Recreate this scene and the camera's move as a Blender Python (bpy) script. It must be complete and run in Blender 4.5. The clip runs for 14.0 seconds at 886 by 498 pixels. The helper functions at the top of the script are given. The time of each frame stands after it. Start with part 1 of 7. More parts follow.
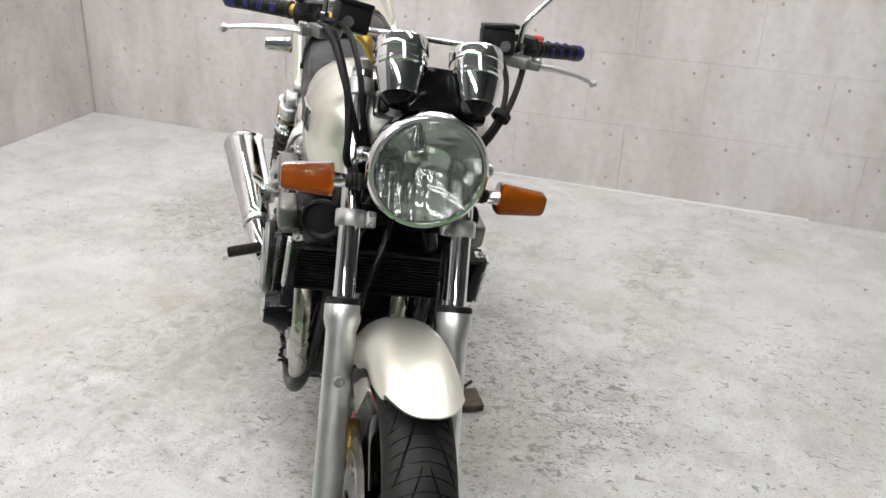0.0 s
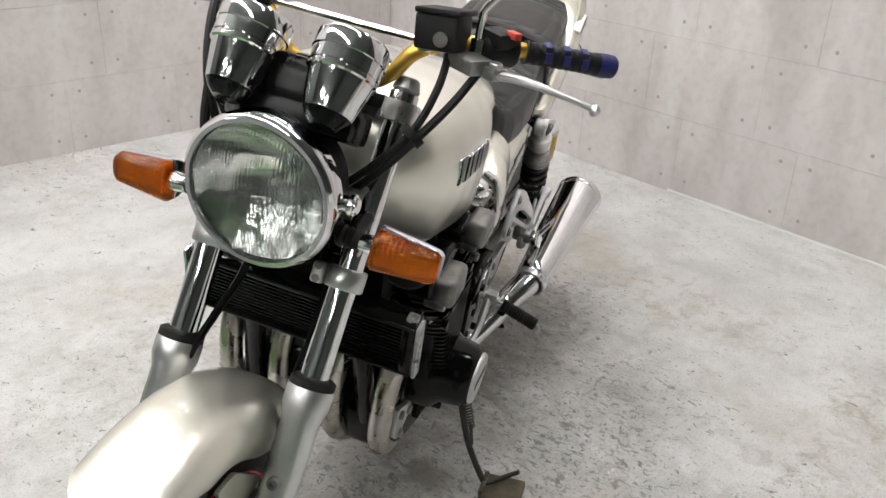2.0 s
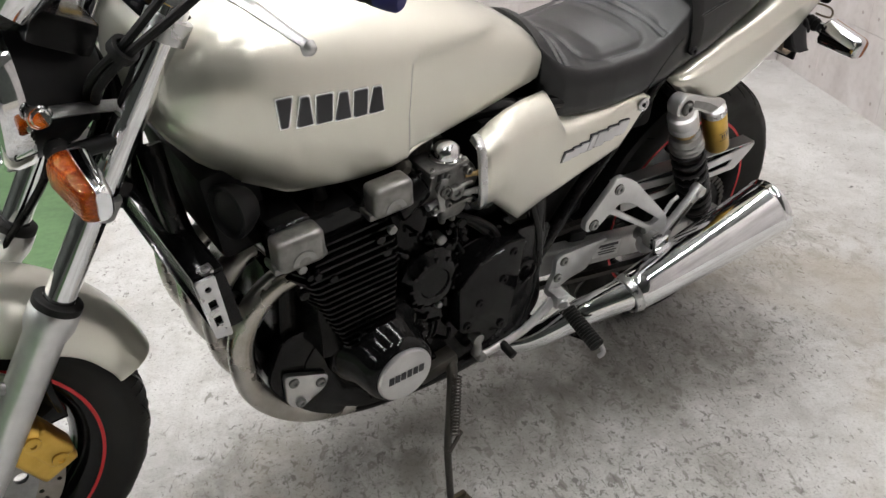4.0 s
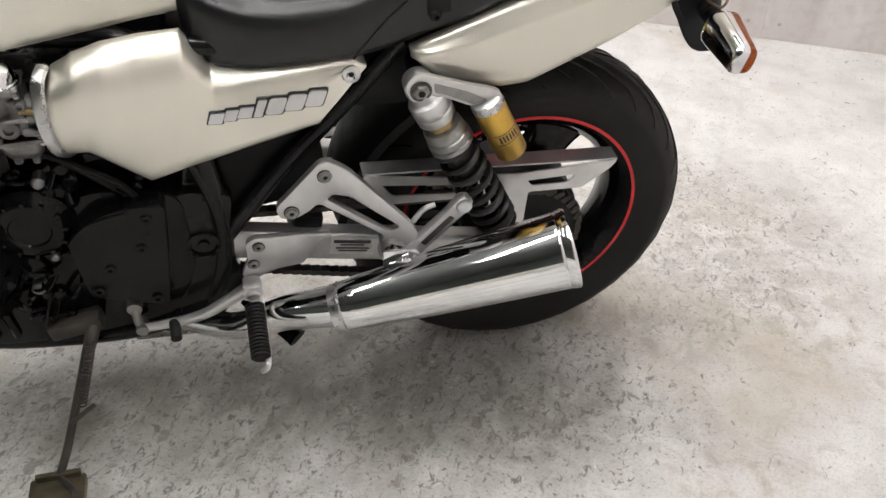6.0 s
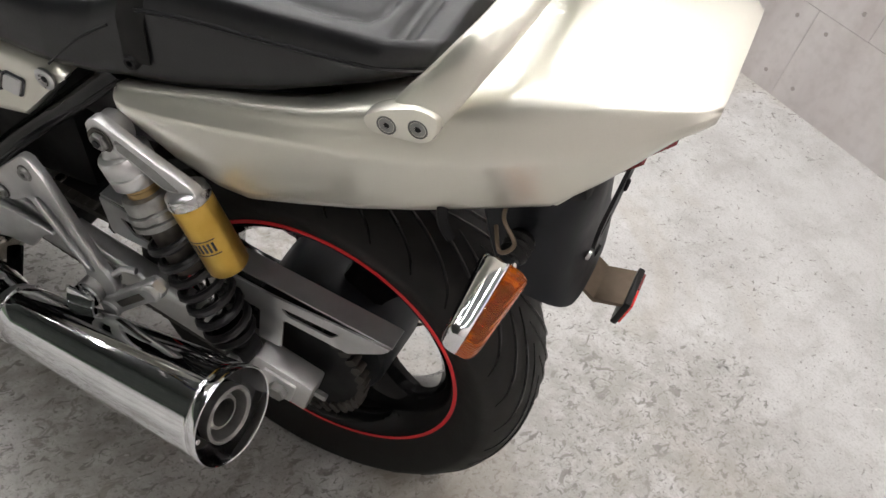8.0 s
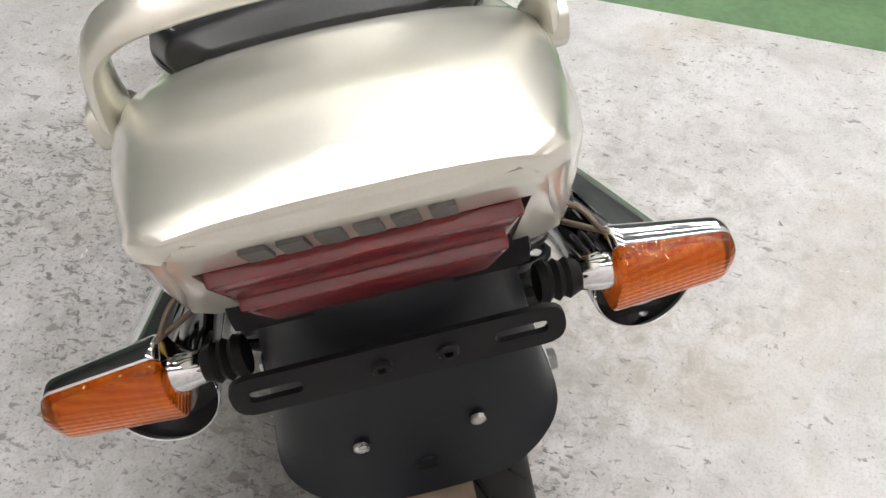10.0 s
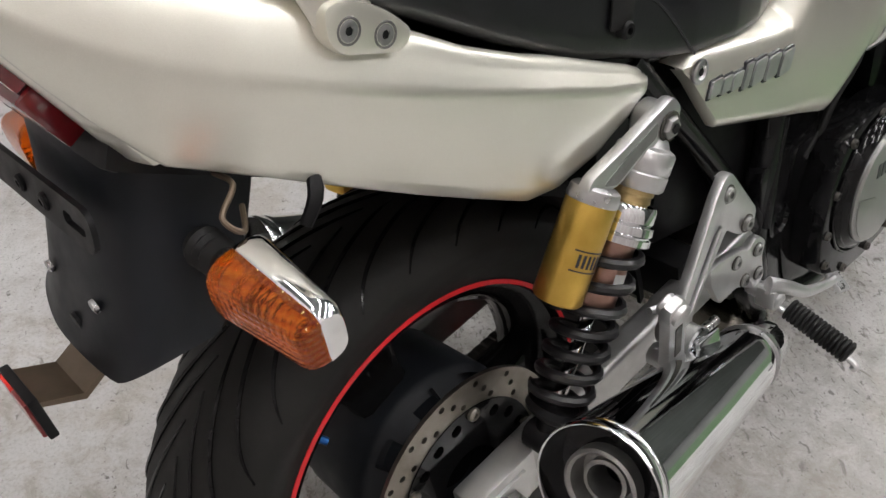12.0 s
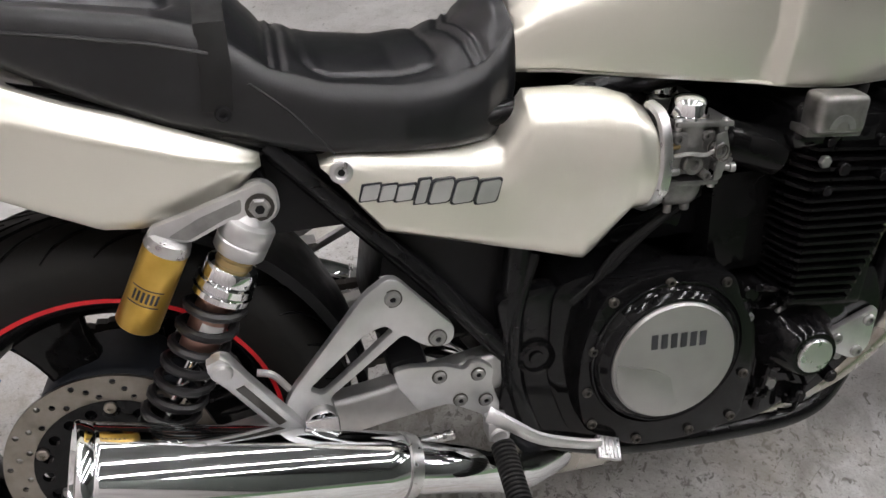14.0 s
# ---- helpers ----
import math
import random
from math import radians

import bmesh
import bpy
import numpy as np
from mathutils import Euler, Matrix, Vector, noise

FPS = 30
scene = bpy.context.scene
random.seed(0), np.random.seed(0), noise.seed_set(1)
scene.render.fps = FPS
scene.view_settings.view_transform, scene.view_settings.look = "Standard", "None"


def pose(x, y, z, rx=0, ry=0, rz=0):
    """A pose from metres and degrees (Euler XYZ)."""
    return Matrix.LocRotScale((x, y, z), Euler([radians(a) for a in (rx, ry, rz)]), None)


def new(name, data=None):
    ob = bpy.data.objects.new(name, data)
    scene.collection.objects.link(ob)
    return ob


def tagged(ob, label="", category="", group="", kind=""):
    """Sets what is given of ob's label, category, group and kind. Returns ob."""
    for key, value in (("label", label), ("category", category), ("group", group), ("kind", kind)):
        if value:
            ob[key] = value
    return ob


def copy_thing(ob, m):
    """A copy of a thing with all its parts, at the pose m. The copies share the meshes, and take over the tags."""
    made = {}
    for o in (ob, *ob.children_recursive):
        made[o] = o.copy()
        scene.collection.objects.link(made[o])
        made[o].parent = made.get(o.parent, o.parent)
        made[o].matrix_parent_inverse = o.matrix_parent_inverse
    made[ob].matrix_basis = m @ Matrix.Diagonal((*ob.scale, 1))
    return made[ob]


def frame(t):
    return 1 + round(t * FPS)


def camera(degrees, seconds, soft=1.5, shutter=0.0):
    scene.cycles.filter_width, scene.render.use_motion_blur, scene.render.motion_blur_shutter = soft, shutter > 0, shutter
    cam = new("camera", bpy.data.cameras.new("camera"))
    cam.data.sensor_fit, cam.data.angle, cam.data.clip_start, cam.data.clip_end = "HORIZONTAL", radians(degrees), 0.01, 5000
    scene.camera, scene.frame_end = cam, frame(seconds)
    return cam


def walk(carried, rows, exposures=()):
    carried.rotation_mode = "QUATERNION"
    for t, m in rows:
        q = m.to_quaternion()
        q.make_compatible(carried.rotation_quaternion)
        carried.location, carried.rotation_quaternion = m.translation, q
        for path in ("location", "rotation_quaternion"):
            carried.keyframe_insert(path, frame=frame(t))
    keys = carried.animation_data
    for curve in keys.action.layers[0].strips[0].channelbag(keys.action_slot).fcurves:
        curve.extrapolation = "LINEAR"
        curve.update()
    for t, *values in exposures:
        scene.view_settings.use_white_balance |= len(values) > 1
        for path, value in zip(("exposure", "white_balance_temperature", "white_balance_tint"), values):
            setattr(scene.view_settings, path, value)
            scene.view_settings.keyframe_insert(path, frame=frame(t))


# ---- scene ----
FOV = 53.814
LEAN = 8.55      # the motorcycle leans to its left on the side stand
PATH = [
    (0.00, 2.7458, -0.1277, 1.3842, 65.087, -2.378, 79.061),
    (0.50, 2.6788, 0.0955, 1.3876, 63.582, -3.281, 88.969),
    (1.00, 2.5252, 0.2598, 1.3261, 65.051, -3.624, 95.730),
    (1.50, 2.3644, 0.4294, 1.3134, 63.560, -2.517, 99.635),
    (2.00, 2.2691, 0.6597, 1.2980, 64.269, -2.145, 108.371),
    (2.20, 2.2396, 0.7428, 1.3141, 64.120, -2.202, 112.742),
    (4.30, 1.3376, 1.2924, 1.1925, 60.386, -1.067, 149.163),
    (4.50, 1.2161, 1.2586, 1.1861, 57.865, -2.493, 151.649),
    (5.00, 0.9584, 1.2884, 1.1634, 55.257, 0.985, 153.608),
    (5.50, 0.6951, 1.4198, 1.1900, 56.242, 0.771, 163.482),
    (6.00, 0.4719, 1.3848, 1.1514, 55.562, -2.277, 167.027),
    (6.50, 0.2254, 1.2499, 1.1775, 52.751, -5.858, 175.286),
    (7.00, -0.0212, 1.2190, 1.2093, 56.640, -6.735, 186.055),
    (7.50, -0.2093, 1.1092, 1.2774, 47.401, -11.416, 197.097),
    (8.00, -0.2857, 0.8854, 1.2718, 46.745, -14.029, 204.064),
    (8.50, -0.3430, 0.7135, 1.2418, 40.342, -11.132, 211.609),
    (8.70, -0.3853, 0.6555, 1.2318, 40.140, -10.338, 215.768),
    (10.80, -0.7102, -0.1698, 1.2055, 51.239, 4.185, 290.949),
    (11.00, -0.7253, -0.2443, 1.2201, 52.491, 4.234, 298.608),
    (11.50, -0.5944, -0.3415, 1.1649, 50.270, 0.218, 308.726),
    (12.00, -0.4285, -0.4428, 1.1445, 49.819, -0.643, 316.309),
    (12.50, -0.2953, -0.6633, 1.1533, 52.910, 2.082, 327.371),
    (13.00, -0.1844, -0.8168, 1.2042, 55.674, 3.027, 334.442),
    (13.50, -0.0093, -0.8419, 1.1741, 53.112, -1.118, 338.905),
    (14.00, 0.2306, -0.8996, 1.1937, 55.077, 0.660, 345.871),
]
cam = camera(FOV, 14.0)
walk(cam, [(t, pose(*p)) for t, *p in PATH],
     exposures=[(0.0, -0.53, 6500, 10), (1.0, -0.50, 6550, 10), (2.0, -0.60, 6600, 10), (4.5, -0.53, 6650, 12), (5.0, -0.36, 6700, 13), (6.0, -0.24, 6700, 12),
                (7.0, -0.26, 6700, 11), (7.5, -0.37, 6700, 12), (8.0, -0.72, 6650, 12), (8.5, -1.28, 6650, 12), (9.5, -0.80, 6600, 12),
                (11.0, -0.46, 6600, 12), (11.5, -0.72, 6600, 12), (12.0, -0.96, 6600, 13), (12.5, -1.05, 6600, 14), (13.0, -0.98, 6600, 14), (13.5, -1.14, 6600, 15), (14.0, -0.91, 6550, 15)])

# ---- world and lamps ----
world = bpy.data.worlds.new("world")
scene.world = world
world.use_nodes = True
world.node_tree.nodes["Background"].inputs[0].default_value = (0.8, 0.85, 0.9, 1)
world.node_tree.nodes["Background"].inputs[1].default_value = 0.02
scene.view_settings.exposure = 0.0

# room frame: corner between the two panelled walls, along wall A (a) and along wall B (b)
CORNER = Vector((-2.05, -0.99, 0))
DA = Vector((0.495, 0.869, 0)).normalized()
DB = Vector((0.869, -0.495, 0)).normalized()
ROOM_A, ROOM_B, ROOM_H = 8.6, 8.6, 3.3
PANEL_A, PANEL_B = 4.95, 4.1
TUBE_POWER = 74.0


def room(a, b, z=0.0):
    return CORNER + DA * a + DB * b + Vector((0, 0, z))


ROOM = Matrix(((DB.x, DA.x, 0, CORNER.x), (DB.y, DA.y, 0, CORNER.y), (0, 0, 1, 0), (0, 0, 0, 1)))  # local x = b, y = a


# ---- materials ----
def material(name, base, rough=0.5, metal=0.0, **more):
    m = bpy.data.materials.new(name)
    m.use_nodes = True
    b = m.node_tree.nodes["Principled BSDF"]
    b.inputs["Base Color"].default_value = (*base, 1)
    b.inputs["Roughness"].default_value = rough
    b.inputs["Metallic"].default_value = metal
    for key, value in more.items():
        b.inputs[key.replace("_", " ")].default_value = value
    return m


def nodes(m):
    t = m.node_tree
    return t, t.nodes["Principled BSDF"]


def noise_node(t, scale, detail=4.0, rough=0.55, distort=0.0, coord="Object"):
    tc = t.nodes.new("ShaderNodeTexCoord")
    n = t.nodes.new("ShaderNodeTexNoise")
    n.inputs["Scale"].default_value = scale
    n.inputs["Detail"].default_value = detail
    n.inputs["Roughness"].default_value = rough
    n.inputs["Distortion"].default_value = distort
    t.links.new(tc.outputs[coord], n.inputs["Vector"])
    return n


def ramp_node(t, src, stops):
    r = t.nodes.new("ShaderNodeValToRGB")
    e = r.color_ramp.elements
    e[0].position, e[1].position = stops[0][0], stops[-1][0]
    for p, _ in stops[1:-1]:
        e.new(p)
    for k, (p, c) in zip(sorted(e, key=lambda q: q.position), stops):
        k.color = (*c, 1) if len(c) == 3 else c
    t.links.new(src, r.inputs[0])
    return r


def mix_node(t, fac, a, b, mode="MIX"):
    n = t.nodes.new("ShaderNodeMix")
    n.data_type, n.blend_type = "RGBA", mode
    for sock, v in ((0, fac), (6, a), (7, b)):
        if isinstance(v, (int, float)):
            n.inputs[sock].default_value = v
        elif isinstance(v, tuple):
            n.inputs[sock].default_value = (*v, 1)
        else:
            t.links.new(v, n.inputs[sock])
    return n.outputs[2]


def bump_node(t, src, strength, distance, bsdf):
    b = t.nodes.new("ShaderNodeBump")
    b.inputs["Strength"].default_value = strength
    b.inputs["Distance"].default_value = distance
    t.links.new(src, b.inputs["Height"])
    t.links.new(b.outputs[0], bsdf.inputs["Normal"])
    return b


def worn(m, scale, lo, hi, rlo, rhi, bump=0.0, dist=0.001, detail=5.0):
    """Variation of colour, roughness and relief over a surface."""
    t, b = nodes(m)
    n = noise_node(t, scale, detail)
    c = ramp_node(t, n.outputs[0], [(0.3, lo), (0.7, hi)])
    t.links.new(c.outputs[0], b.inputs["Base Color"])
    r = ramp_node(t, n.outputs[0], [(0.3, (rlo,) * 3), (0.7, (rhi,) * 3)])
    t.links.new(r.outputs[0], b.inputs["Roughness"])
    if bump:
        f = noise_node(t, scale * 7, 3)
        bump_node(t, f.outputs[0], bump, dist, b)
    return m


PAINT = material("champagne_paint", (0.80, 0.78, 0.69), 0.36, 0.80, Coat_Weight=1.0, Coat_Roughness=0.02)
t_, b_ = nodes(PAINT)
fl_ = noise_node(t_, 2600, 2)
t_.links.new(ramp_node(t_, fl_.outputs[0], [(0.35, (0.76, 0.745, 0.655)), (0.65, (0.84, 0.825, 0.735))]).outputs[0], b_.inputs["Base Color"])
CHROME = material("chrome", (0.80, 0.81, 0.82), 0.07, 1.0)
worn(CHROME, 30, (0.74, 0.75, 0.76), (0.84, 0.85, 0.86), 0.03, 0.07)
ALUM = material("brushed_aluminium", (0.62, 0.62, 0.62), 0.34, 1.0)
worn(ALUM, 60, (0.585, 0.585, 0.585), (0.635, 0.635, 0.635), 0.26, 0.31)
BRUSHED = worn(material("brushed_cover_disc", (0.5, 0.5, 0.49), 0.4, 0.9), 7, (0.31, 0.31, 0.30), (0.42, 0.42, 0.41), 0.36, 0.46)
SATIN = worn(material("satin_aluminium", (0.6, 0.6, 0.6), 0.42, 0.9), 24, (0.58, 0.58, 0.58), (0.72, 0.72, 0.72), 0.30, 0.42, 0.05, 0.0004)
SWING = worn(material("dull_aluminium", (0.4, 0.4, 0.4), 0.5, 0.9), 40, (0.46, 0.46, 0.455), (0.58, 0.58, 0.57), 0.36, 0.48)
CAST = worn(material("cast_aluminium", (0.4, 0.4, 0.4), 0.5, 0.85), 60, (0.24, 0.24, 0.235), (0.36, 0.36, 0.35), 0.36, 0.5, 0.25, 0.0005)
CAM_CAP = worn(material("cam_cap_alloy", (0.2, 0.2, 0.2), 0.5, 0.85), 50, (0.17, 0.166, 0.158), (0.29, 0.285, 0.275), 0.32, 0.5, 0.25, 0.0005)
STEEL = worn(material("exhaust_steel", (0.5, 0.46, 0.4), 0.25, 1.0), 14, (0.34, 0.315, 0.27), (0.60, 0.58, 0.54), 0.20, 0.36)
GREY_ALLOY = worn(material("grey_alloy", (0.3, 0.3, 0.3), 0.45, 0.7), 40, (0.10, 0.099, 0.095), (0.26, 0.257, 0.25), 0.30, 0.52, 0.35, 0.0008)
OUTLET = worn(material("outlet_steel", (0.4, 0.4, 0.39), 0.35, 0.9), 40, (0.24, 0.235, 0.225), (0.42, 0.415, 0.40), 0.28, 0.45, 0.15, 0.0004)
BLACK_GLOSS = worn(material("engine_black", (0.02, 0.02, 0.022), 0.25, 0.0, Specular_IOR_Level=0.20), 18, (0.0032, 0.0032, 0.0035), (0.0068, 0.0068, 0.0072), 0.05, 0.11, 0.16, 0.0010)
FRAME_BLACK = worn(material("frame_black", (0.015, 0.015, 0.017), 0.3, 0.0, Specular_IOR_Level=0.24), 15, (0.0045, 0.0045, 0.005), (0.009, 0.009, 0.0095), 0.12, 0.26)
MATTE = worn(material("black_plastic", (0.025, 0.025, 0.027), 0.55, 0.0, Specular_IOR_Level=0.22), 30, (0.004, 0.004, 0.0045), (0.009, 0.009, 0.010), 0.38, 0.6, 0.15, 0.0004)
FENDER = worn(material("fender_plastic", (0.045, 0.05, 0.056), 0.55, 0.0, Specular_IOR_Level=0.32), 24, (0.0046, 0.0060, 0.0084), (0.0085, 0.0105, 0.0145), 0.42, 0.58, 0.15, 0.0004)
FIN_BLACK = worn(material("fin_black", (0.01, 0.01, 0.01), 0.4, 0.0, Specular_IOR_Level=0.13), 25, (0.0028, 0.0028, 0.003), (0.006, 0.006, 0.006), 0.12, 0.26)
RUBBER = worn(material("rubber", (0.02, 0.02, 0.02), 0.7, 0.0, Specular_IOR_Level=0.28), 60, (0.004, 0.004, 0.004), (0.009, 0.0088, 0.0085), 0.5, 0.68, 0.3, 0.0006)
TYRE = worn(material("tyre_rubber", (0.035, 0.034, 0.032), 0.72, 0.0, Specular_IOR_Level=0.26), 26, (0.006, 0.0057, 0.0053), (0.015, 0.0143, 0.013), 0.5, 0.72, 0.35, 0.0006)
LEATHER = worn(material("seat_vinyl", (0.02, 0.02, 0.023), 0.42, 0.0, Specular_IOR_Level=0.50), 45, (0.005, 0.0052, 0.006), (0.009, 0.0093, 0.0108), 0.30, 0.38, 0.35, 0.0004)
GOLD = worn(material("gold_anodised", (0.62, 0.40, 0.08), 0.34, 0.9), 30, (0.56, 0.35, 0.065), (0.70, 0.46, 0.11), 0.28, 0.4)
RED_STRIPE = worn(material("red_tape", (0.55, 0.012, 0.02), 0.4), 40, (0.62, 0.012, 0.018), (0.76, 0.018, 0.028), 0.32, 0.5)
RED_LENS = material("red_lens", (0.17, 0.010, 0.014), 0.16, 0.0, Coat_Weight=0.6)
AMBER = material("amber_lens", (0.92, 0.20, 0.006), 0.05, 0.0, Transmission_Weight=0.88, IOR=1.40)
t_, b_ = nodes(AMBER)
tc_ = t_.nodes.new("ShaderNodeTexCoord")
ribs_ = []
for dir_, sc_ in (("Z", 62), ("Y", 48)):
    wv_ = t_.nodes.new("ShaderNodeTexWave")
    wv_.bands_direction = dir_
    wv_.inputs["Scale"].default_value = sc_
    t_.links.new(tc_.outputs["Object"], wv_.inputs["Vector"])
    ribs_.append(wv_.outputs["Color"])
grid_ = mix_node(t_, 0.4, ribs_[0], ribs_[1])
bump_node(t_, grid_, 0.55, 0.0012, b_)
t_.links.new(ramp_node(t_, grid_, [(0.25, (0.74, 0.105, 0.003)), (0.8, (0.95, 0.24, 0.010))]).outputs[0], b_.inputs["Base Color"])
DISC = worn(material("disc_steel", (0.4, 0.38, 0.35), 0.35, 1.0), 30, (0.22, 0.20, 0.17), (0.36, 0.33, 0.29), 0.28, 0.45)
BLUE = material("blue_rubber", (0.006, 0.008, 0.10), 0.5)
RED_SWITCH = material("red_plastic", (0.55, 0.05, 0.03), 0.4)
BRASS = material("brass_fitting", (0.45, 0.33, 0.16), 0.4, 1.0)
WHITE_LABEL = worn(material("paper_label", (0.7, 0.7, 0.7), 0.5), 50, (0.60, 0.60, 0.59), (0.74, 0.74, 0.73), 0.4, 0.6)
BADGE_DARK = material("badge_dark", (0.02, 0.021, 0.026), 0.3)
BADGE_GREY = material("decal_grey", (0.13, 0.128, 0.12), 0.4)
WALL_BROWN = worn(material("brown_bracket", (0.13, 0.095, 0.065), 0.45, 0.5), 30, (0.10, 0.075, 0.05), (0.17, 0.125, 0.09), 0.4, 0.55)
STAND_FOOT = worn(material("worn_brass_foot", (0.2, 0.17, 0.1), 0.45, 0.5), 26, (0.030, 0.026, 0.018), (0.13, 0.108, 0.065), 0.35, 0.6, 0.3, 0.001)
SPRING = material("spring_black", (0.009, 0.009, 0.010), 0.35)
DARK_STEEL = worn(material("dark_steel", (0.05, 0.047, 0.042), 0.5, 0.4), 30, (0.03, 0.028, 0.025), (0.075, 0.068, 0.058), 0.4, 0.6)
COPPER = worn(material("copper_sleeve", (0.4, 0.24, 0.19), 0.35, 0.9), 40, (0.34, 0.20, 0.16), (0.46, 0.29, 0.24), 0.3, 0.4)
GLASS = material("clear_glass", (1, 1, 1), 0.03, 0.0, Transmission_Weight=1.0, IOR=1.45)
t_, b_ = nodes(GLASS)
tc_ = t_.nodes.new("ShaderNodeTexCoord")
wv_ = t_.nodes.new("ShaderNodeTexWave")
wv_.bands_direction = "Y"
wv_.inputs["Scale"].default_value = 66
t_.links.new(tc_.outputs["Object"], wv_.inputs["Vector"])
bump_node(t_, wv_.outputs[0], 0.16, 0.0012, b_)
REFLECTOR = material("lamp_reflector", (0.86, 0.88, 0.86), 0.09, 1.0)
BLUE_CAP = material("blue_anodised", (0.02, 0.10, 0.30), 0.3, 0.9)

# floor: pale worn screed with dark flecks, brown stains and patches
FLOOR = material("worn_concrete_floor", (0.5, 0.5, 0.5), 0.55)
t_, b_ = nodes(FLOOR)
def cells(scale, reach, share):
    """Small dark marks: a share of the cells hold one, of a ragged outline."""
    tc = t_.nodes.new("ShaderNodeTexCoord")
    wob = noise_node(t_, scale * 1.6, 3, 0.6)
    add = t_.nodes.new("ShaderNodeVectorMath")
    add.operation = "MULTIPLY_ADD"
    add.inputs[1].default_value = (2.2 / scale,) * 3
    t_.links.new(wob.outputs["Color"], add.inputs[0])
    t_.links.new(tc.outputs["Object"], add.inputs[2])
    v = t_.nodes.new("ShaderNodeTexVoronoi")
    v.inputs["Scale"].default_value = scale
    t_.links.new(add.outputs[0], v.inputs["Vector"])
    spot = ramp_node(t_, v.outputs["Distance"], [(reach * 0.25, (1, 1, 1)), (reach, (0, 0, 0))]).outputs[0]
    sep = t_.nodes.new("ShaderNodeSeparateColor")
    t_.links.new(v.outputs["Color"], sep.inputs[0])
    some = ramp_node(t_, sep.outputs[0], [(1 - share - 0.02, (0, 0, 0)), (1 - share, (1, 1, 1))]).outputs[0]
    return mix_node(t_, 1.0, spot, some, "MULTIPLY")


def patch(centre, size, wobble):
    """A place of its own shape on the floor, for dirt, stains and shade."""
    tc = t_.nodes.new("ShaderNodeTexCoord")
    mp = t_.nodes.new("ShaderNodeMapping")
    mp.inputs["Location"].default_value = (-centre[0] / size[0], -centre[1] / size[1], 0)
    mp.inputs["Scale"].default_value = (1 / size[0], 1 / size[1], 0)
    t_.links.new(tc.outputs["Object"], mp.inputs["Vector"])
    n = noise_node(t_, wobble, 4, 0.6)
    add = t_.nodes.new("ShaderNodeVectorMath")
    add.operation = "MULTIPLY_ADD"
    add.inputs[1].default_value = (1.1, 1.1, 0)
    t_.links.new(n.outputs["Color"], add.inputs[0])
    t_.links.new(mp.outputs[0], add.inputs[2])
    off = t_.nodes.new("ShaderNodeVectorMath")
    off.operation = "SUBTRACT"
    off.inputs[1].default_value = (0.55, 0.55, 0)
    t_.links.new(add.outputs[0], off.inputs[0])
    g = t_.nodes.new("ShaderNodeTexGradient")
    g.gradient_type = "SPHERICAL"
    t_.links.new(off.outputs[0], g.inputs[0])
    return ramp_node(t_, g.outputs[0], [(0.05, (0, 0, 0)), (0.6, (1, 1, 1))]).outputs[0]


def stretched(scale, turn, squeeze, detail, distort):
    """Noise drawn out in one direction, for scratches and scuffs."""
    tc = t_.nodes.new("ShaderNodeTexCoord")
    mp = t_.nodes.new("ShaderNodeMapping")
    mp.inputs["Rotation"].default_value = (0, 0, radians(turn))
    mp.inputs["Scale"].default_value = (1, squeeze, 1)
    t_.links.new(tc.outputs["Object"], mp.inputs["Vector"])
    n = t_.nodes.new("ShaderNodeTexNoise")
    n.inputs["Scale"].default_value = scale
    n.inputs["Detail"].default_value = detail
    n.inputs["Roughness"].default_value = 0.6
    n.inputs["Distortion"].default_value = distort
    t_.links.new(mp.outputs[0], n.inputs["Vector"])
    return n.outputs[0]


def flecks(src, dirt_share, start, width):
    """Crisp dark marks, denser where the floor is dirty."""
    ma = t_.nodes.new("ShaderNodeMath")
    ma.operation = "MULTIPLY_ADD"
    t_.links.new(dirt, ma.inputs[0])
    ma.inputs[1].default_value = dirt_share
    t_.links.new(src, ma.inputs[2])
    return ramp_node(t_, ma.outputs[0], [(start, (0, 0, 0)), (start + width, (1, 1, 1))]).outputs[0]


big = noise_node(t_, 0.9, 5, 0.6, 0.6)
mid = noise_node(t_, 3.2, 8, 0.66, 0.3)
fine = noise_node(t_, 170, 3, 0.7)
crumb = noise_node(t_, 62, 6, 0.72, 0.4)
cloud = noise_node(t_, 6.5, 7, 0.68, 0.6)
blot = noise_node(t_, 17, 9, 0.78, 0.5)
col = ramp_node(t_, mid.outputs[0], [(0.30, (0.50, 0.495, 0.485)), (0.48, (0.60, 0.596, 0.588)), (0.68, (0.67, 0.667, 0.66))]).outputs[0]
col = mix_node(t_, 0.7, col, ramp_node(t_, fine.outputs[0], [(0.30, (0.66, 0.655, 0.64)), (0.52, (1, 1, 1))]).outputs[0], "MULTIPLY")
col = mix_node(t_, 0.40, col, ramp_node(t_, cloud.outputs[0], [(0.34, (0.74, 0.73, 0.715)), (0.54, (1, 1, 1))]).outputs[0], "MULTIPLY")
dirt = ramp_node(t_, big.outputs[0], [(0.40, (0.10,) * 3), (0.64, (0.60,) * 3)]).outputs[0]
for c_, s_ in (((1.75, 2.55), (0.9, 0.9)), ((1.25, 2.0), (0.6, 0.6)), ((0.95, 1.6), (0.55, 0.45)), ((1.2, 2.05), (0.35, 0.55)), ((0.95, 1.32), (0.60, 0.45))):
    dirt = mix_node(t_, 1.0, dirt, patch(c_, s_, 3.0), "LIGHTEN")
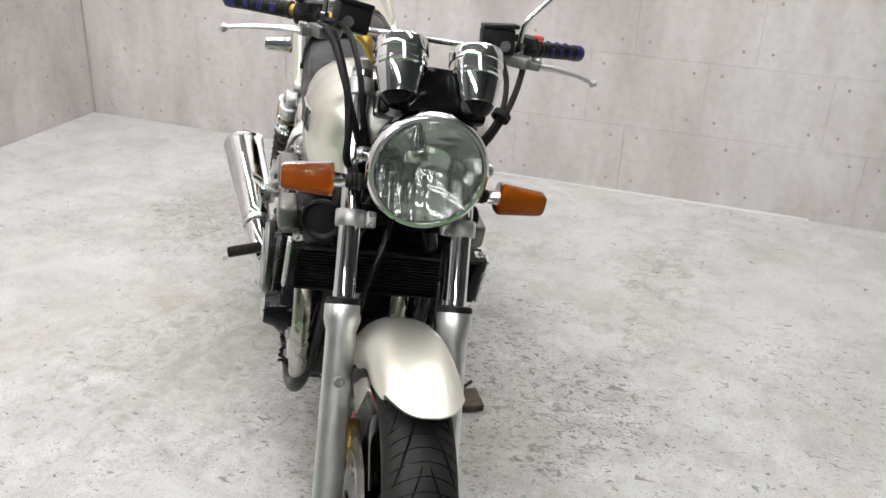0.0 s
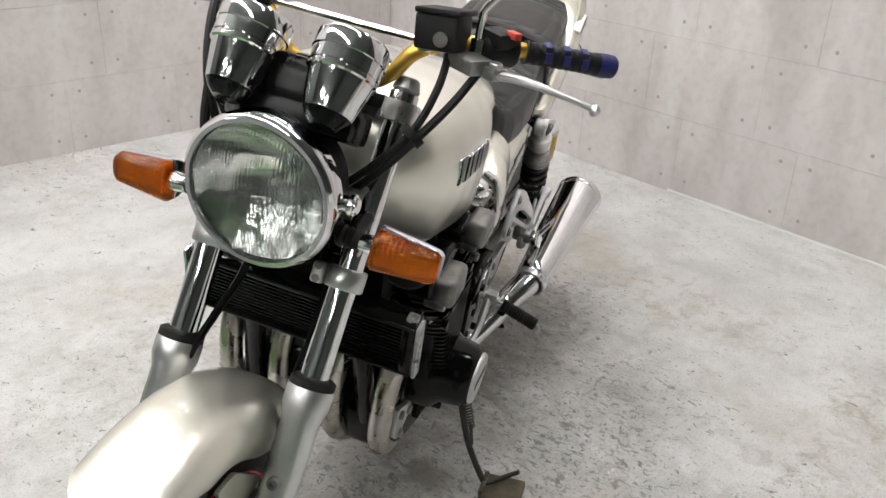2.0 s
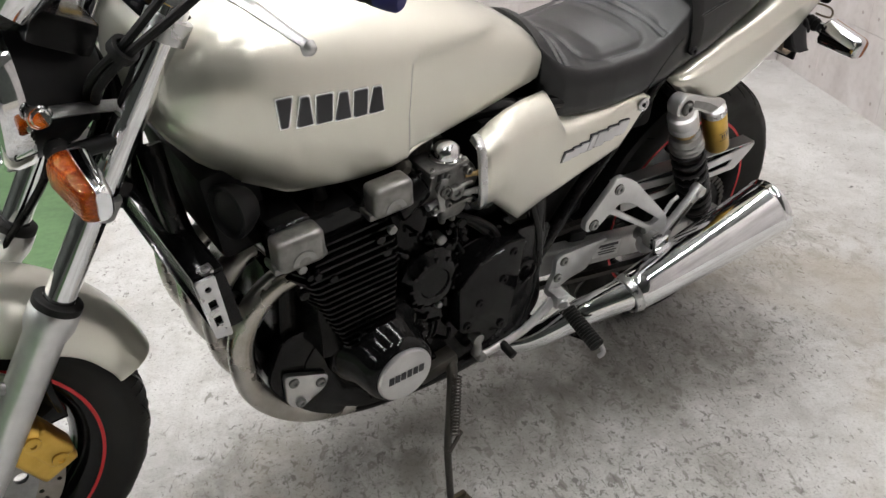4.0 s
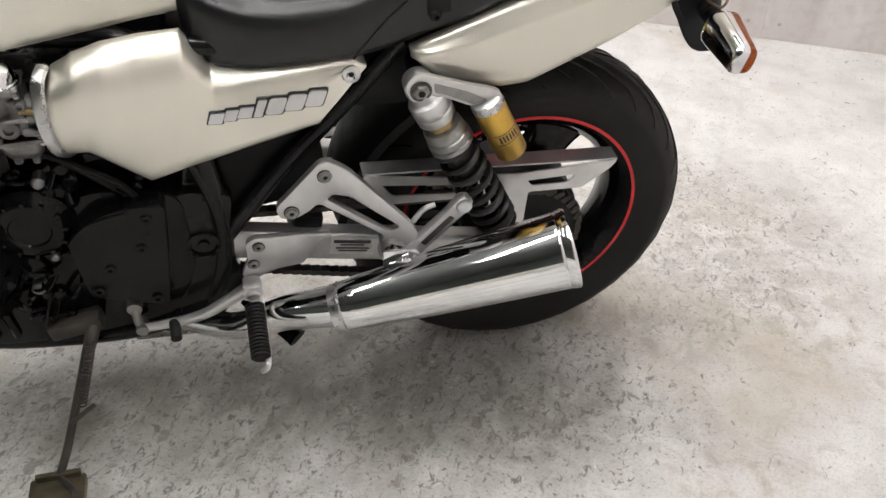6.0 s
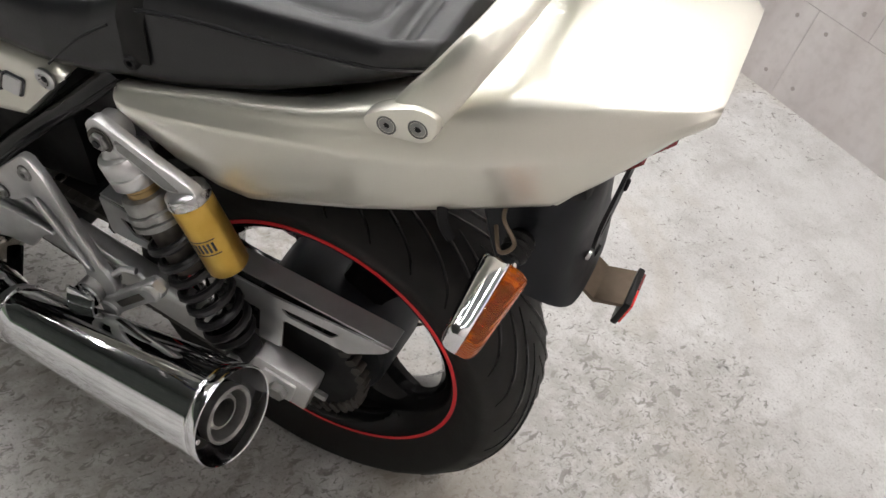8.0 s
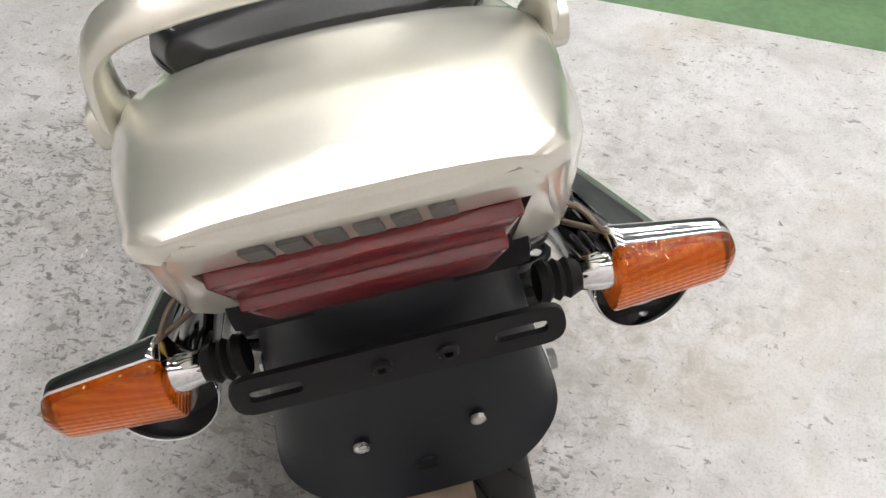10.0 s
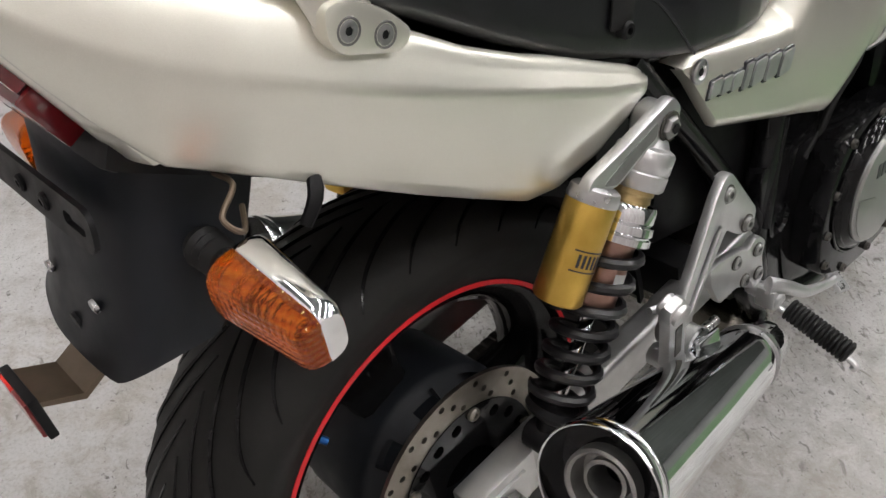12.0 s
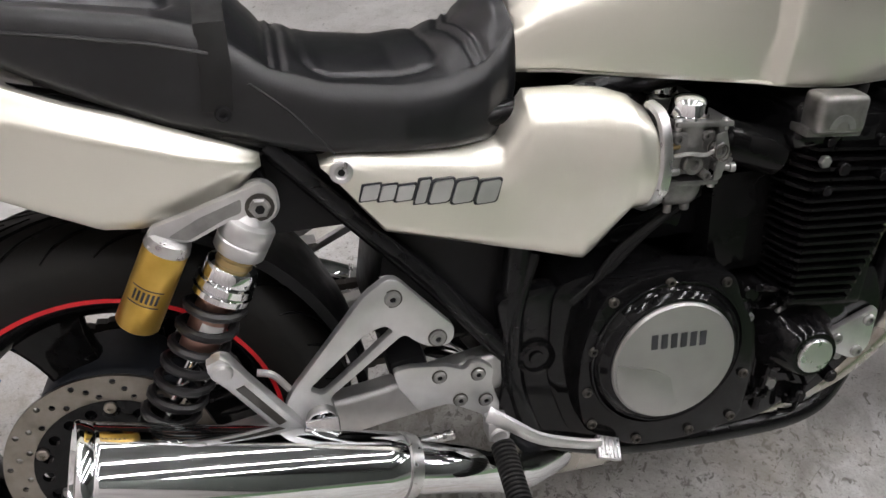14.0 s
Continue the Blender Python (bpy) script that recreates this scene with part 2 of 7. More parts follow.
# floor stains with the bike's soft shade painted into the same mask
stain_shade = mix_node(t_, 1.0, mix_node(t_, 1.0, mix_node(t_, 1.0, patch((1.35, 2.22), (0.50, 0.42), 4.0), patch((1.78, 2.45), (0.42, 0.30), 5.0), "LIGHTEN"), patch((1.80, 1.80), (0.38, 0.34), 5.0), "LIGHTEN"), ramp_node(t_, cloud.outputs[0], [(0.32, (0.60,) * 3), (0.62, (0.08,) * 3)]).outputs[0], "MULTIPLY")
col = mix_node(t_, stain_shade, col, (0.23, 0.215, 0.19))
# a broken grey patch beside the bike's right
grey_ = mix_node(t_, 1.0, patch((1.95, 1.8), (0.75, 0.8), 4.0), ramp_node(t_, blot.outputs[0], [(0.40, (0.10,) * 3), (0.62, (0.70,) * 3)]).outputs[0], "MULTIPLY")
col = mix_node(t_, grey_, col, (0.36, 0.347, 0.32))
for c_, s_ in (((0.63, 1.74), (0.30, 0.30)), ((0.75, 2.35), (0.22, 0.5)), ((1.06, 3.05), (0.55, 0.28)), ((0.80, 2.93), (0.25, 0.22)), ((1.75, 1.76), (0.35, 0.45))):
    tan_ = mix_node(t_, 1.0, patch(c_, s_, 4.0), ramp_node(t_, blot.outputs[0], [(0.46, (0.04,) * 3), (0.66, (0.62,) * 3)]).outputs[0], "MULTIPLY")
    col = mix_node(t_, tan_, col, (0.33, 0.285, 0.215))
grime = flecks(blot.outputs[0], 0.15, 0.56, 0.22)
col = mix_node(t_, mix_node(t_, 0.48, (0, 0, 0), grime), col, (0.27, 0.26, 0.24))
smear = flecks(stretched(9, 20, 0.55, 7, 0.9), 0.16, 0.56, 0.20)
col = mix_node(t_, mix_node(t_, 0.24, (0, 0, 0), smear), col, (0.235, 0.225, 0.20))
col = mix_node(t_, mix_node(t_, 0.95, (0, 0, 0), flecks(stretched(40, 25, 0.6, 5, 0.9), 0.100, 0.672, 0.06)), col, (0.24, 0.23, 0.21))
col = mix_node(t_, mix_node(t_, 0.95, (0, 0, 0), flecks(stretched(75, -50, 0.6, 4, 0.8), 0.110, 0.680, 0.06)), col, (0.17, 0.163, 0.15))
col = mix_node(t_, mix_node(t_, 0.80, (0, 0, 0), flecks(noise_node(t_, 120, 3, 0.6, 0.4).outputs[0], 0.09, 0.66, 0.09)), col, (0.20, 0.193, 0.18))
col = mix_node(t_, cells(17, 0.15, 0.24), col, (0.21, 0.20, 0.188))
col = mix_node(t_, cells(5.5, 0.085, 0.60), col, (0.07, 0.068, 0.064))
col = mix_node(t_, cells(7.3, 0.07, 0.30), col, (0.74, 0.73, 0.70))
back = mix_node(t_, 1.0, patch((0.92, 1.42), (0.65, 0.55), 4.0), ramp_node(t_, blot.outputs[0], [(0.38, (0.10,) * 3), (0.62, (0.60,) * 3)]).outputs[0], "MULTIPLY")
col = mix_node(t_, back, col, (0.36, 0.345, 0.315))
soil = mix_node(t_, 1.0, patch((1.45, 2.12), (0.34, 0.26), 4.0), patch((1.60, 2.30), (0.26, 0.18), 5.0), "LIGHTEN")
for c_, s_ in (((2.30, 2.44), (0.26, 0.20)), ((1.03, 1.82), (0.30, 0.16)), ((1.18, 2.10), (0.24, 0.24)), ((1.90, 2.40), (0.22, 0.16))):
    soil = mix_node(t_, 1.0, soil, patch(c_, s_, 5.0), "LIGHTEN")
soil = mix_node(t_, 1.0, soil, ramp_node(t_, stretched(14, 30, 0.6, 8, 0.8), [(0.40, (0.04,) * 3), (0.60, (0.60,) * 3)]).outputs[0], "MULTIPLY")
col = mix_node(t_, soil, col, (0.165, 0.155, 0.132))
warm = noise_node(t_, 1.7, 4, 0.6, 0.8)
wm = ramp_node(t_, warm.outputs[0], [(0.55, (0, 0, 0)), (0.72, (0.62, 0.62, 0.62))]).outputs[0]
col = mix_node(t_, wm, col, (0.39, 0.345, 0.27))
t_.links.new(col, b_.inputs["Base Color"])
t_.links.new(ramp_node(t_, mid.outputs[0], [(0.3, (0.42,) * 3), (0.7, (0.62,) * 3)]).outputs[0], b_.inputs["Roughness"])
bump_node(t_, crumb.outputs[0], 0.30, 0.003, b_)

GREEN = material("green_floor_paint", (0.08, 0.17, 0.07), 0.5)
t_, b_ = nodes(GREEN)
g1 = noise_node(t_, 6, 5, 0.6, 0.4)
g2 = noise_node(t_, 40, 3)
col = ramp_node(t_, g1.outputs[0], [(0.3, (0.075, 0.15, 0.065)), (0.7, (0.115, 0.215, 0.095))]).outputs[0]
col = mix_node(t_, 0.4, col, ramp_node(t_, g2.outputs[0], [(0.35, (0.6, 0.6, 0.6)), (0.6, (1, 1, 1))]).outputs[0], "MULTIPLY")
t_.links.new(col, b_.inputs["Base Color"])
bump_node(t_, g2.outputs[0], 0.2, 0.002, b_)

# walls: pinkish grey concrete panels
CONCRETE = material("concrete_panel", (0.5, 0.47, 0.45), 0.7)
t_, b_ = nodes(CONCRETE)
tc_ = t_.nodes.new("ShaderNodeTexCoord")
geo_ = t_.nodes.new("ShaderNodeNewGeometry")
mp_ = t_.nodes.new("ShaderNodeMapping")
mp_.inputs["Scale"].default_value = (1, 1, 0.35)
t_.links.new(geo_.outputs["Position"], mp_.inputs["Vector"])
w1 = t_.nodes.new("ShaderNodeTexNoise")
w1.inputs["Scale"].default_value, w1.inputs["Detail"].default_value, w1.inputs["Distortion"].default_value = 3.2, 6, 0.5
t_.links.new(mp_.outputs[0], w1.inputs["Vector"])
w2 = t_.nodes.new("ShaderNodeTexNoise")
w2.inputs["Scale"].default_value, w2.inputs["Detail"].default_value = 30, 5
t_.links.new(geo_.outputs["Position"], w2.inputs["Vector"])
w3 = t_.nodes.new("ShaderNodeTexNoise")
w3.inputs["Scale"].default_value, w3.inputs["Detail"].default_value, w3.inputs["Distortion"].default_value = 9, 3, 0.3
t_.links.new(mp_.outputs[0], w3.inputs["Vector"])
col = ramp_node(t_, w1.outputs[0], [(0.28, (0.46, 0.426, 0.416)), (0.5, (0.575, 0.542, 0.532)), (0.72, (0.66, 0.635, 0.625))]).outputs[0]
col = mix_node(t_, 0.45, col, ramp_node(t_, w3.outputs[0], [(0.32, (0.78, 0.74, 0.73)), (0.6, (1, 1, 1))]).outputs[0], "MULTIPLY")
col = mix_node(t_, 0.3, col, ramp_node(t_, w2.outputs[0], [(0.36, (0.75, 0.73, 0.72)), (0.55, (1, 1, 1))]).outputs[0], "MULTIPLY")
t_.links.new(col, b_.inputs["Base Color"])
bump_node(t_, w2.outputs[0], 0.15, 0.002, b_)
JOINT = material("joint_dark", (0.52, 0.487, 0.472), 0.8)
HOLE = material("tie_hole_dark", (0.35, 0.315, 0.30), 0.8)
CEILING = worn(material("ceiling_dark", (0.05, 0.055, 0.05), 0.8), 4, (0.15, 0.155, 0.15), (0.20, 0.205, 0.20), 0.7, 0.9)
DARK_WALL = worn(material("dark_hall_wall", (0.08, 0.09, 0.08), 0.7), 4, (0.06, 0.07, 0.062), (0.10, 0.11, 0.10), 0.6, 0.8)
FAR_FLOOR = worn(material("far_concrete_floor", (0.15, 0.15, 0.145), 0.6), 3, (0.13, 0.133, 0.13), (0.19, 0.19, 0.185), 0.5, 0.7)
PLAIN_WALL = worn(material("painted_wall", (0.6, 0.58, 0.53), 0.7), 5, (0.55, 0.54, 0.48), (0.64, 0.62, 0.56), 0.6, 0.8)
TUBE = material("lamp_tube", (1, 1, 1), 0.5)
nodes(TUBE)[1].inputs["Emission Color"].default_value = (1.0, 1.0, 0.995, 1)
nodes(TUBE)[1].inputs["Emission Strength"].default_value = TUBE_POWER
LAMP_BODY = material("lamp_body_white", (0.75, 0.75, 0.74), 0.4)


# ---- mesh tools ----
def part(name, bm, mat, parent=None, label="", sharp=38, kind="", smooth=True):
    bmesh.ops.recalc_face_normals(bm, faces=bm.faces)
    me = bpy.data.meshes.new(name)
    bm.to_mesh(me)
    bm.free()
    me.materials.append(mat)
    if smooth:
        me.shade_smooth()
        me.set_sharp_from_angle(angle=radians(sharp))
    ob = new(name, me)
    ob.parent = parent
    return tagged(ob, label=label, kind=kind)


def frame_of(axis):
    axis = Vector(axis).normalized()
    side = axis.cross(Vector((0, 0, 1)))
    if side.length < 0.01:
        side = axis.cross(Vector((0, 1, 0)))
    side.normalize()
    return axis, side, axis.cross(side)


def lathe(bm, o, axis, prof, seg=28, arc=None):
    """Rings of (distance along the axis, radius) round an axis."""
    o = Vector(o)
    ax, s, u = frame_of(axis)
    rings = []
    for h, r in prof:
        if r < 1e-5:
            rings.append([bm.verts.new(o + ax * h)])
        else:
            rings.append([bm.verts.new(o + ax * h + (s * math.cos(k * math.tau / seg) + u * math.sin(k * math.tau / seg)) * r) for k in range(seg)])
    for a, b in zip(rings, rings[1:]):
        for k in range(seg):
            q = [a[k % len(a)], a[(k + 1) % len(a)], b[(k + 1) % len(b)], b[k % len(b)]]
            q = list(dict.fromkeys(q))
            if len(q) > 2:
                bm.faces.new(q)
    return bm


def rod(bm, a, b, r, r2=None, seg=16, bev=0.15):
    """A capped round bar from a to b with softened rims."""
    a, b = Vector(a), Vector(b)
    r2 = r if r2 is None else r2
    d = (b - a).length
    e = min(bev * min(r, r2), d * 0.2)
    return lathe(bm, a, b - a, [(0, 0), (0, r - e), (e, r), (d - e, r2), (d, r2 - e), (d, 0)], seg)


def spline(pts, n=6, closed=False):
    pts = [Vector(p) for p in pts]
    if len(pts) < 3:
        return pts
    out = []
    m = len(pts)
    for i in range(m if closed else m - 1):
        g = lambda k: pts[k % m] if closed else pts[min(max(k, 0), m - 1)]
        p0, p1, p2, p3 = g(i - 1), g(i), g(i + 1), g(i + 2)
        for k in range(n):
            t = k / n
            out.append(0.5 * (2 * p1 + (p2 - p0) * t + (2 * p0 - 5 * p1 + 4 * p2 - p3) * t * t + (3 * p1 - 3 * p2 + p3 - p0) * t ** 3))
    if not closed:
        out.append(pts[-1])
    return out


def sweep(bm, pts, r, seg=10, n=6, flat=1.0, closed=False, up=None):
    """A round or flattened bar along a smooth line; r may be a list along it."""
    line = spline(pts, n, closed)
    m = len(line)
    rs = [r] * m if isinstance(r, (int, float)) else [float(np.interp(i / (m - 1), np.linspace(0, 1, len(r)), r)) for i in range(m)]
    rings, side = [], None
    for i, p in enumerate(line):
        d = (line[(i + 1) % m] if closed or i + 1 < m else p) - (line[i - 1] if closed or i else p)
        d.normalize()
        if side is None:
            side = Vector(up).cross(d) if up else frame_of(d)[1]
        side = (side - d * side.dot(d)).normalized()
        w = d.cross(side)
        rings.append([bm.verts.new(p + (side * math.cos(k * math.tau / seg) + w * math.sin(k * math.tau / seg) * flat) * rs[i]) for k in range(seg)])
    pairs = list(zip(rings, rings[1:])) + ([(rings[-1], rings[0])] if closed else [])
    for a, b in pairs:
        for k in range(seg):
            bm.faces.new((a[k], a[(k + 1) % seg], b[(k + 1) % seg], b[k]))
    if not closed:
        bm.faces.new(rings[0])
        bm.faces.new(rings[-1])
    return bm


def rounded(pts, r, n=4):
    """Polygon corners rounded to r (one number or one per corner)."""
    out = []
    m = len(pts)
    for i in range(m):
        p, a, b = Vector(pts[i]), Vector(pts[i - 1]), Vector(pts[(i + 1) % m])
        rr = r if isinstance(r, (int, float)) else r[i]
        da, db = a - p, b - p
        e = min(rr, da.length * 0.45, db.length * 0.45)
        if e < 1e-4:
            out.append(p)
            continue
        pa, pb = p + da.normalized() * e, p + db.normalized() * e
        for k in range(n + 1):
            t = k / n
            out.append(pa * (1 - t) ** 2 + p * 2 * t * (1 - t) + pb * t * t)
    return out


def plate(bm, outline, y0, y1, holes=(), place=None, bev=0.0):
    """A flat plate: outline in x and z, from y0 to y1, with holes through it. place turns 2D (x, z) and depth into 3D."""
    place = place or (lambda x, z, y: Vector((x, y, z)))
    before = set(bm.faces)
    edges = []
    for loop in [outline, *holes]:
        vs = [bm.verts.new(place(p[0], p[1], y0)) for p in loop]
        edges += [bm.edges.new((vs[i], vs[(i + 1) % len(vs)])) for i in range(len(vs))]
    made = bmesh.ops.triangle_fill(bm, use_beauty=True, use_dissolve=False, edges=edges)
    faces = [g for g in made["geom"] if isinstance(g, bmesh.types.BMFace)]
    ext = bmesh.ops.extrude_face_region(bm, geom=faces)
    vs = [g for g in ext["geom"] if isinstance(g, bmesh.types.BMVert)]
    move = place(0, 0, y1) - place(0, 0, y0)
    bmesh.ops.translate(bm, verts=vs, vec=move)
    if bev:
        new_faces = [f for f in bm.faces if f not in before]
        es = {e for f in new_faces for e in f.edges if len(e.link_faces) == 2 and e.calc_face_angle(0) > 0.9}
        bmesh.ops.recalc_face_normals(bm, faces=new_faces)
        bmesh.ops.bevel(bm, geom=list(es), offset=bev, segments=2, affect="EDGES", profile=0.6)
    return bm


def circle(cx, cz, r, n=16):
    return [(cx + r * math.cos(k * math.tau / n), cz + r * math.sin(k * math.tau / n)) for k in range(n)]


def box(bm, c, s, turn=(0, 0, 0), bev=0.003, seg=2):
    m = pose(*c, *turn) @ Matrix.Diagonal((*s, 1))
    made = bmesh.ops.create_cube(bm, size=1, matrix=m)
    if bev:
        es = {e for v in made["verts"] for e in v.link_edges}
        bmesh.ops.bevel(bm, geom=list(es), offset=bev, segments=seg, affect="EDGES", profile=0.6)
    return bm


def loft(bm, rings, cap=True, closed=True):
    vs = [[bm.verts.new(p) for p in ring] for ring in rings]
    n = len(vs[0])
    for a, b in zip(vs, vs[1:]):
        for k in range(n if closed else n - 1):
            bm.faces.new((a[k], a[(k + 1) % n], b[(k + 1) % n], b[k]))
    if cap:
        bm.faces.new(vs[0])
        bm.faces.new(vs[-1])
    return bm


def bolt(bm, p, d, r=0.007, h=0.005, seg=12):
    """A round bolt head with a socket."""
    return lathe(bm, p, d, [(-0.002, r), (h * 0.7, r), (h, r * 0.8), (h, r * 0.45), (h * 0.4, r * 0.42), (h * 0.4, 0)], seg)


def socket(p, d, r, parent, h=0.004):
    """A black hex disc and a dark ring, painting the shade in and round a bolt head."""
    p, d = Vector(p), Vector(d).normalized()
    bm = bmesh.new()
    lathe(bm, p + d * (h * 0.5), d, [(0, r * 0.44), (0.0006, r * 0.44), (0.0006, 0)], 6)
    part("hex_socket", bm, MATTE, parent, "black disc painting the shade in the hex socket")
    bm = bmesh.new()
    lathe(bm, p - d * 0.001, d, [(0, r * 0.9), (0, r * 1.28), (0.0016, r * 1.28), (0.0016, r * 0.9)], 16)
    part("washer_gap", bm, DARK_STEEL, parent)


def interp(x, xs, ys):
    return float(np.interp(x, xs, ys))


# ---- the room ----
def slab(name, a0, a1, b0, b1, z0, z1, mat, bev=0.0):
    bm = bmesh.new()
    box(bm, ((b0 + b1) / 2, (a0 + a1) / 2, (z0 + z1) / 2), (b1 - b0, a1 - a0, z1 - z0), bev=bev)
    ob = part(name, bm, mat, kind="structure", smooth=False)
    ob.matrix_world = ROOM
    return ob


EDGE_B = 2.83
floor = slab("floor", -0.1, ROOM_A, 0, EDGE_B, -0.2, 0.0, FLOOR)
tagged(floor, label="pale worn concrete floor with dark flecks and stains", category="floor")
green = slab("floor_green", -0.1, ROOM_A, EDGE_B, 3.8, -0.2, 0.0, GREEN)
far_floor = slab("floor_far", -0.1, ROOM_A, 3.8, ROOM_B, -0.2, 0.0, FAR_FLOOR)
tagged(far_floor, label="plain dark grey concrete hall floor", category="floor")
tagged(green, label="green painted concrete floor", category="floor")
ceiling = slab("ceiling", -0.2, ROOM_A + 0.2, -0.2, ROOM_B + 0.2, ROOM_H, ROOM_H + 0.2, CEILING)
tagged(ceiling, label="plain grey ceiling", category="ceiling")
wall_a = slab("wall_a", -0.2, PANEL_A, -0.2, -0.012, -0.2, ROOM_H, JOINT)
wall_b = slab("wall_b", -0.2, -0.012, -0.012, PANEL_B, -0.2, ROOM_H, JOINT)
wall_b.matrix_world = ROOM @ Matrix.Translation((0, -0.06, 0))
wall_c = slab("wall_c", ROOM_A, ROOM_A + 0.2, -0.2, ROOM_B + 0.2, -0.2, ROOM_H, DARK_WALL)
wall_d = slab("wall_d", -0.2, ROOM_A, ROOM_B, ROOM_B + 0.2, -0.2, ROOM_H, DARK_WALL)
wall_e = slab("wall_e", PANEL_A, ROOM_A, -0.2, -0.012, -0.2, ROOM_H, DARK_WALL)
wall_f = slab("wall_f", -0.2, -0.012, PANEL_B, ROOM_B, -0.2, ROOM_H, DARK_WALL)
kerb = slab("wall_low", 4.95, 5.07, 0.0, 1.7, 0.0, 0.42, PLAIN_WALL, bev=0.006)
trim_ = slab("trim", 1.75, 3.55, 0.0, 0.006, 0.0, 0.010, LAMP_BODY, bev=0.002)
tagged(trim_, label="thin white sealing strip along the wall's foot", category="trim")
tagged(kerb, label="low beige painted partition wall", category="wall")
for w_, l_ in ((wall_a, "pinkish grey concrete panel wall with tie holes"), (wall_b, "pinkish grey concrete panel wall with tie holes"), (wall_c, "plain dark hall wall"), (wall_d, "plain dark hall wall"), (wall_e, "plain dark hall wall"), (wall_f, "plain dark hall wall")):
    tagged(w_, label=l_, category="wall")

# ---- the motorcycle: x ahead, y to its left, z up from the ground, rear axle at x = 0 ----
AXLE_R = Vector((0, 0, 0.315))
AXLE_F = Vector((1.545, 0, 0.302))
bike = new("motorcycle")
bike.empty_display_size = 0.2
bike.matrix_world = pose(0, 0, 0, -LEAN, 0, 0)
tagged(bike, label="champagne silver naked motorcycle leaning on its side stand", category="motorcycle")
RAKE = Vector((-math.sin(radians(28)), 0, math.cos(radians(28))))
SEAL = Vector((1.362, 0.104, 0.62))


def fork_at(z, y=0.104):
    """A point on the fork leg's centre line at that height."""
    k = (z - SEAL.z) / RAKE.z
    return Vector((SEAL.x + RAKE.x * k, y, z))


def both_sides(make):
    for s in (1, -1):
        make(s)


# tank
def make_tank():
    bm = bmesh.new()
    X = [0.545, 0.58, 0.64, 0.72, 0.80, 0.88, 0.96, 1.04, 1.10, 1.15, 1.185, 1.205, 1.213]
    ZB = [0.765, 0.765, 0.758, 0.748, 0.738, 0.729, 0.721, 0.716, 0.738, 0.768, 0.805, 0.840, 0.865]
    ZT = [0.835, 0.862, 0.893, 0.925, 0.950, 0.968, 0.982, 0.988, 0.984, 0.972, 0.950, 0.925, 0.900]
    WD = [0.112, 0.122, 0.136, 0.152, 0.166, 0.177, 0.184, 0.184, 0.178, 0.165, 0.140, 0.105, 0.055]
    rings = []
    stations = sorted([0.545 + (1.213 - 0.545) * k / 44 for k in range(45)] + [0.842 + 0.005 * k for k in range(6)])
    seg = 56
    for x in stations:
        zb, zt, w = interp(x, X, ZB), interp(x, X, ZT), interp(x, X, WD)
        zm = zb + 0.50 * (zt - zb)
        outline = []
        for k in range(33):
            c, s = math.cos(math.pi * k / 32), math.sin(math.pi * k / 32)
            outline.append((w * math.copysign(abs(c) ** 0.72, c), zm + (zt - zm) * abs(s) ** 0.80))
        tuck = 0.035 + 0.42 * max(0, min(1, (x - 0.90) / 0.28)) ** 1.2
        side = [(w * (1 - tuck * (k / 14) ** 2.2), zm + (zb + 0.006 - zm) * k / 14) for k in range(1, 15)] + [(w * (0.99 - tuck), zb + 0.002), (w * (0.965 - tuck), zb), (w * 0.5, zb)]
        outline += [(-y, z) for y, z in side] + [(0, zb)] + side[::-1]
        ring = []
        for y, z in outline:
            # knee recess behind a curved edge, under the shoulder
            edge = 0.868 - max(0, 0.80 - z) * 0.15
            f = max(0, min(1, (edge - x) / 0.020)) * max(0, min(1, (0.895 - z) / 0.02)) * max(0, min(1, (abs(y) - 0.06) / 0.04))
            y -= math.copysign(0.015 * f * f * (3 - 2 * f), y)
            ring.append((x, y, z))
        rings.append(ring)
    loft(bm, rings)
    tank = part("fuel_tank", bm, PAINT, bike, "champagne silver metallic fuel tank", sharp=60)
    for s in (1, -1):
        bm = bmesh.new()
        sweep(bm, [(x, s * (interp(x, X, WD) * (0.975 - 0.035 - 0.42 * max(0, min(1, (x - 0.90) / 0.28)) ** 1.2) - 0.015 * max(0, min(1, (0.868 - x) / 0.05))), interp(x, X, ZB) + 0.002) for x in [0.56 + 0.03 * k for k in range(19)]], 0.0022, 8, 3, flat=1.2, up=(0, 0, 1))
        part("tank_flange", bm, PAINT, tank, "welded seam along the tank's lower edge")
        # raised wedge-shaped marks of the side emblem
        x0 = 1.077
        for top_, low_ in ((0.024, 0.012), (0.013, 0.025), (0.025, 0.025), (0.013, 0.025), (0.022, 0.022), (0.013, 0.025)):
            wide = max(top_, low_)
            cx = x0 - wide / 2
            zb_ = 0.8425 - 0.065 * (1.077 - cx)
            h_ = 0.0435 - 0.03 * (1.077 - cx)
            yy = interp(cx, X, WD)
            for name_, g, lift, mat_, label_ in (("emblem_edge", 0.0011, 0.0020, CHROME, "chrome mark edge"), ("emblem_mark", -0.0012, 0.0034, BADGE_DARK, "raised dark mark with a chrome edge")):
                bm = bmesh.new()
                pts = [(cx + low_ / 2 + g, zb_ - g), (cx - low_ / 2 - g, zb_ - g), (cx - top_ / 2 - g, zb_ + h_ + g), (cx + top_ / 2 + g, zb_ + h_ + g)]
                plate(bm, rounded(pts, 0.0022, 2), s * (yy - 0.012), s * (yy + lift))
                part(name_, bm, mat_, tank, label_)
            x0 -= wide + 0.0035
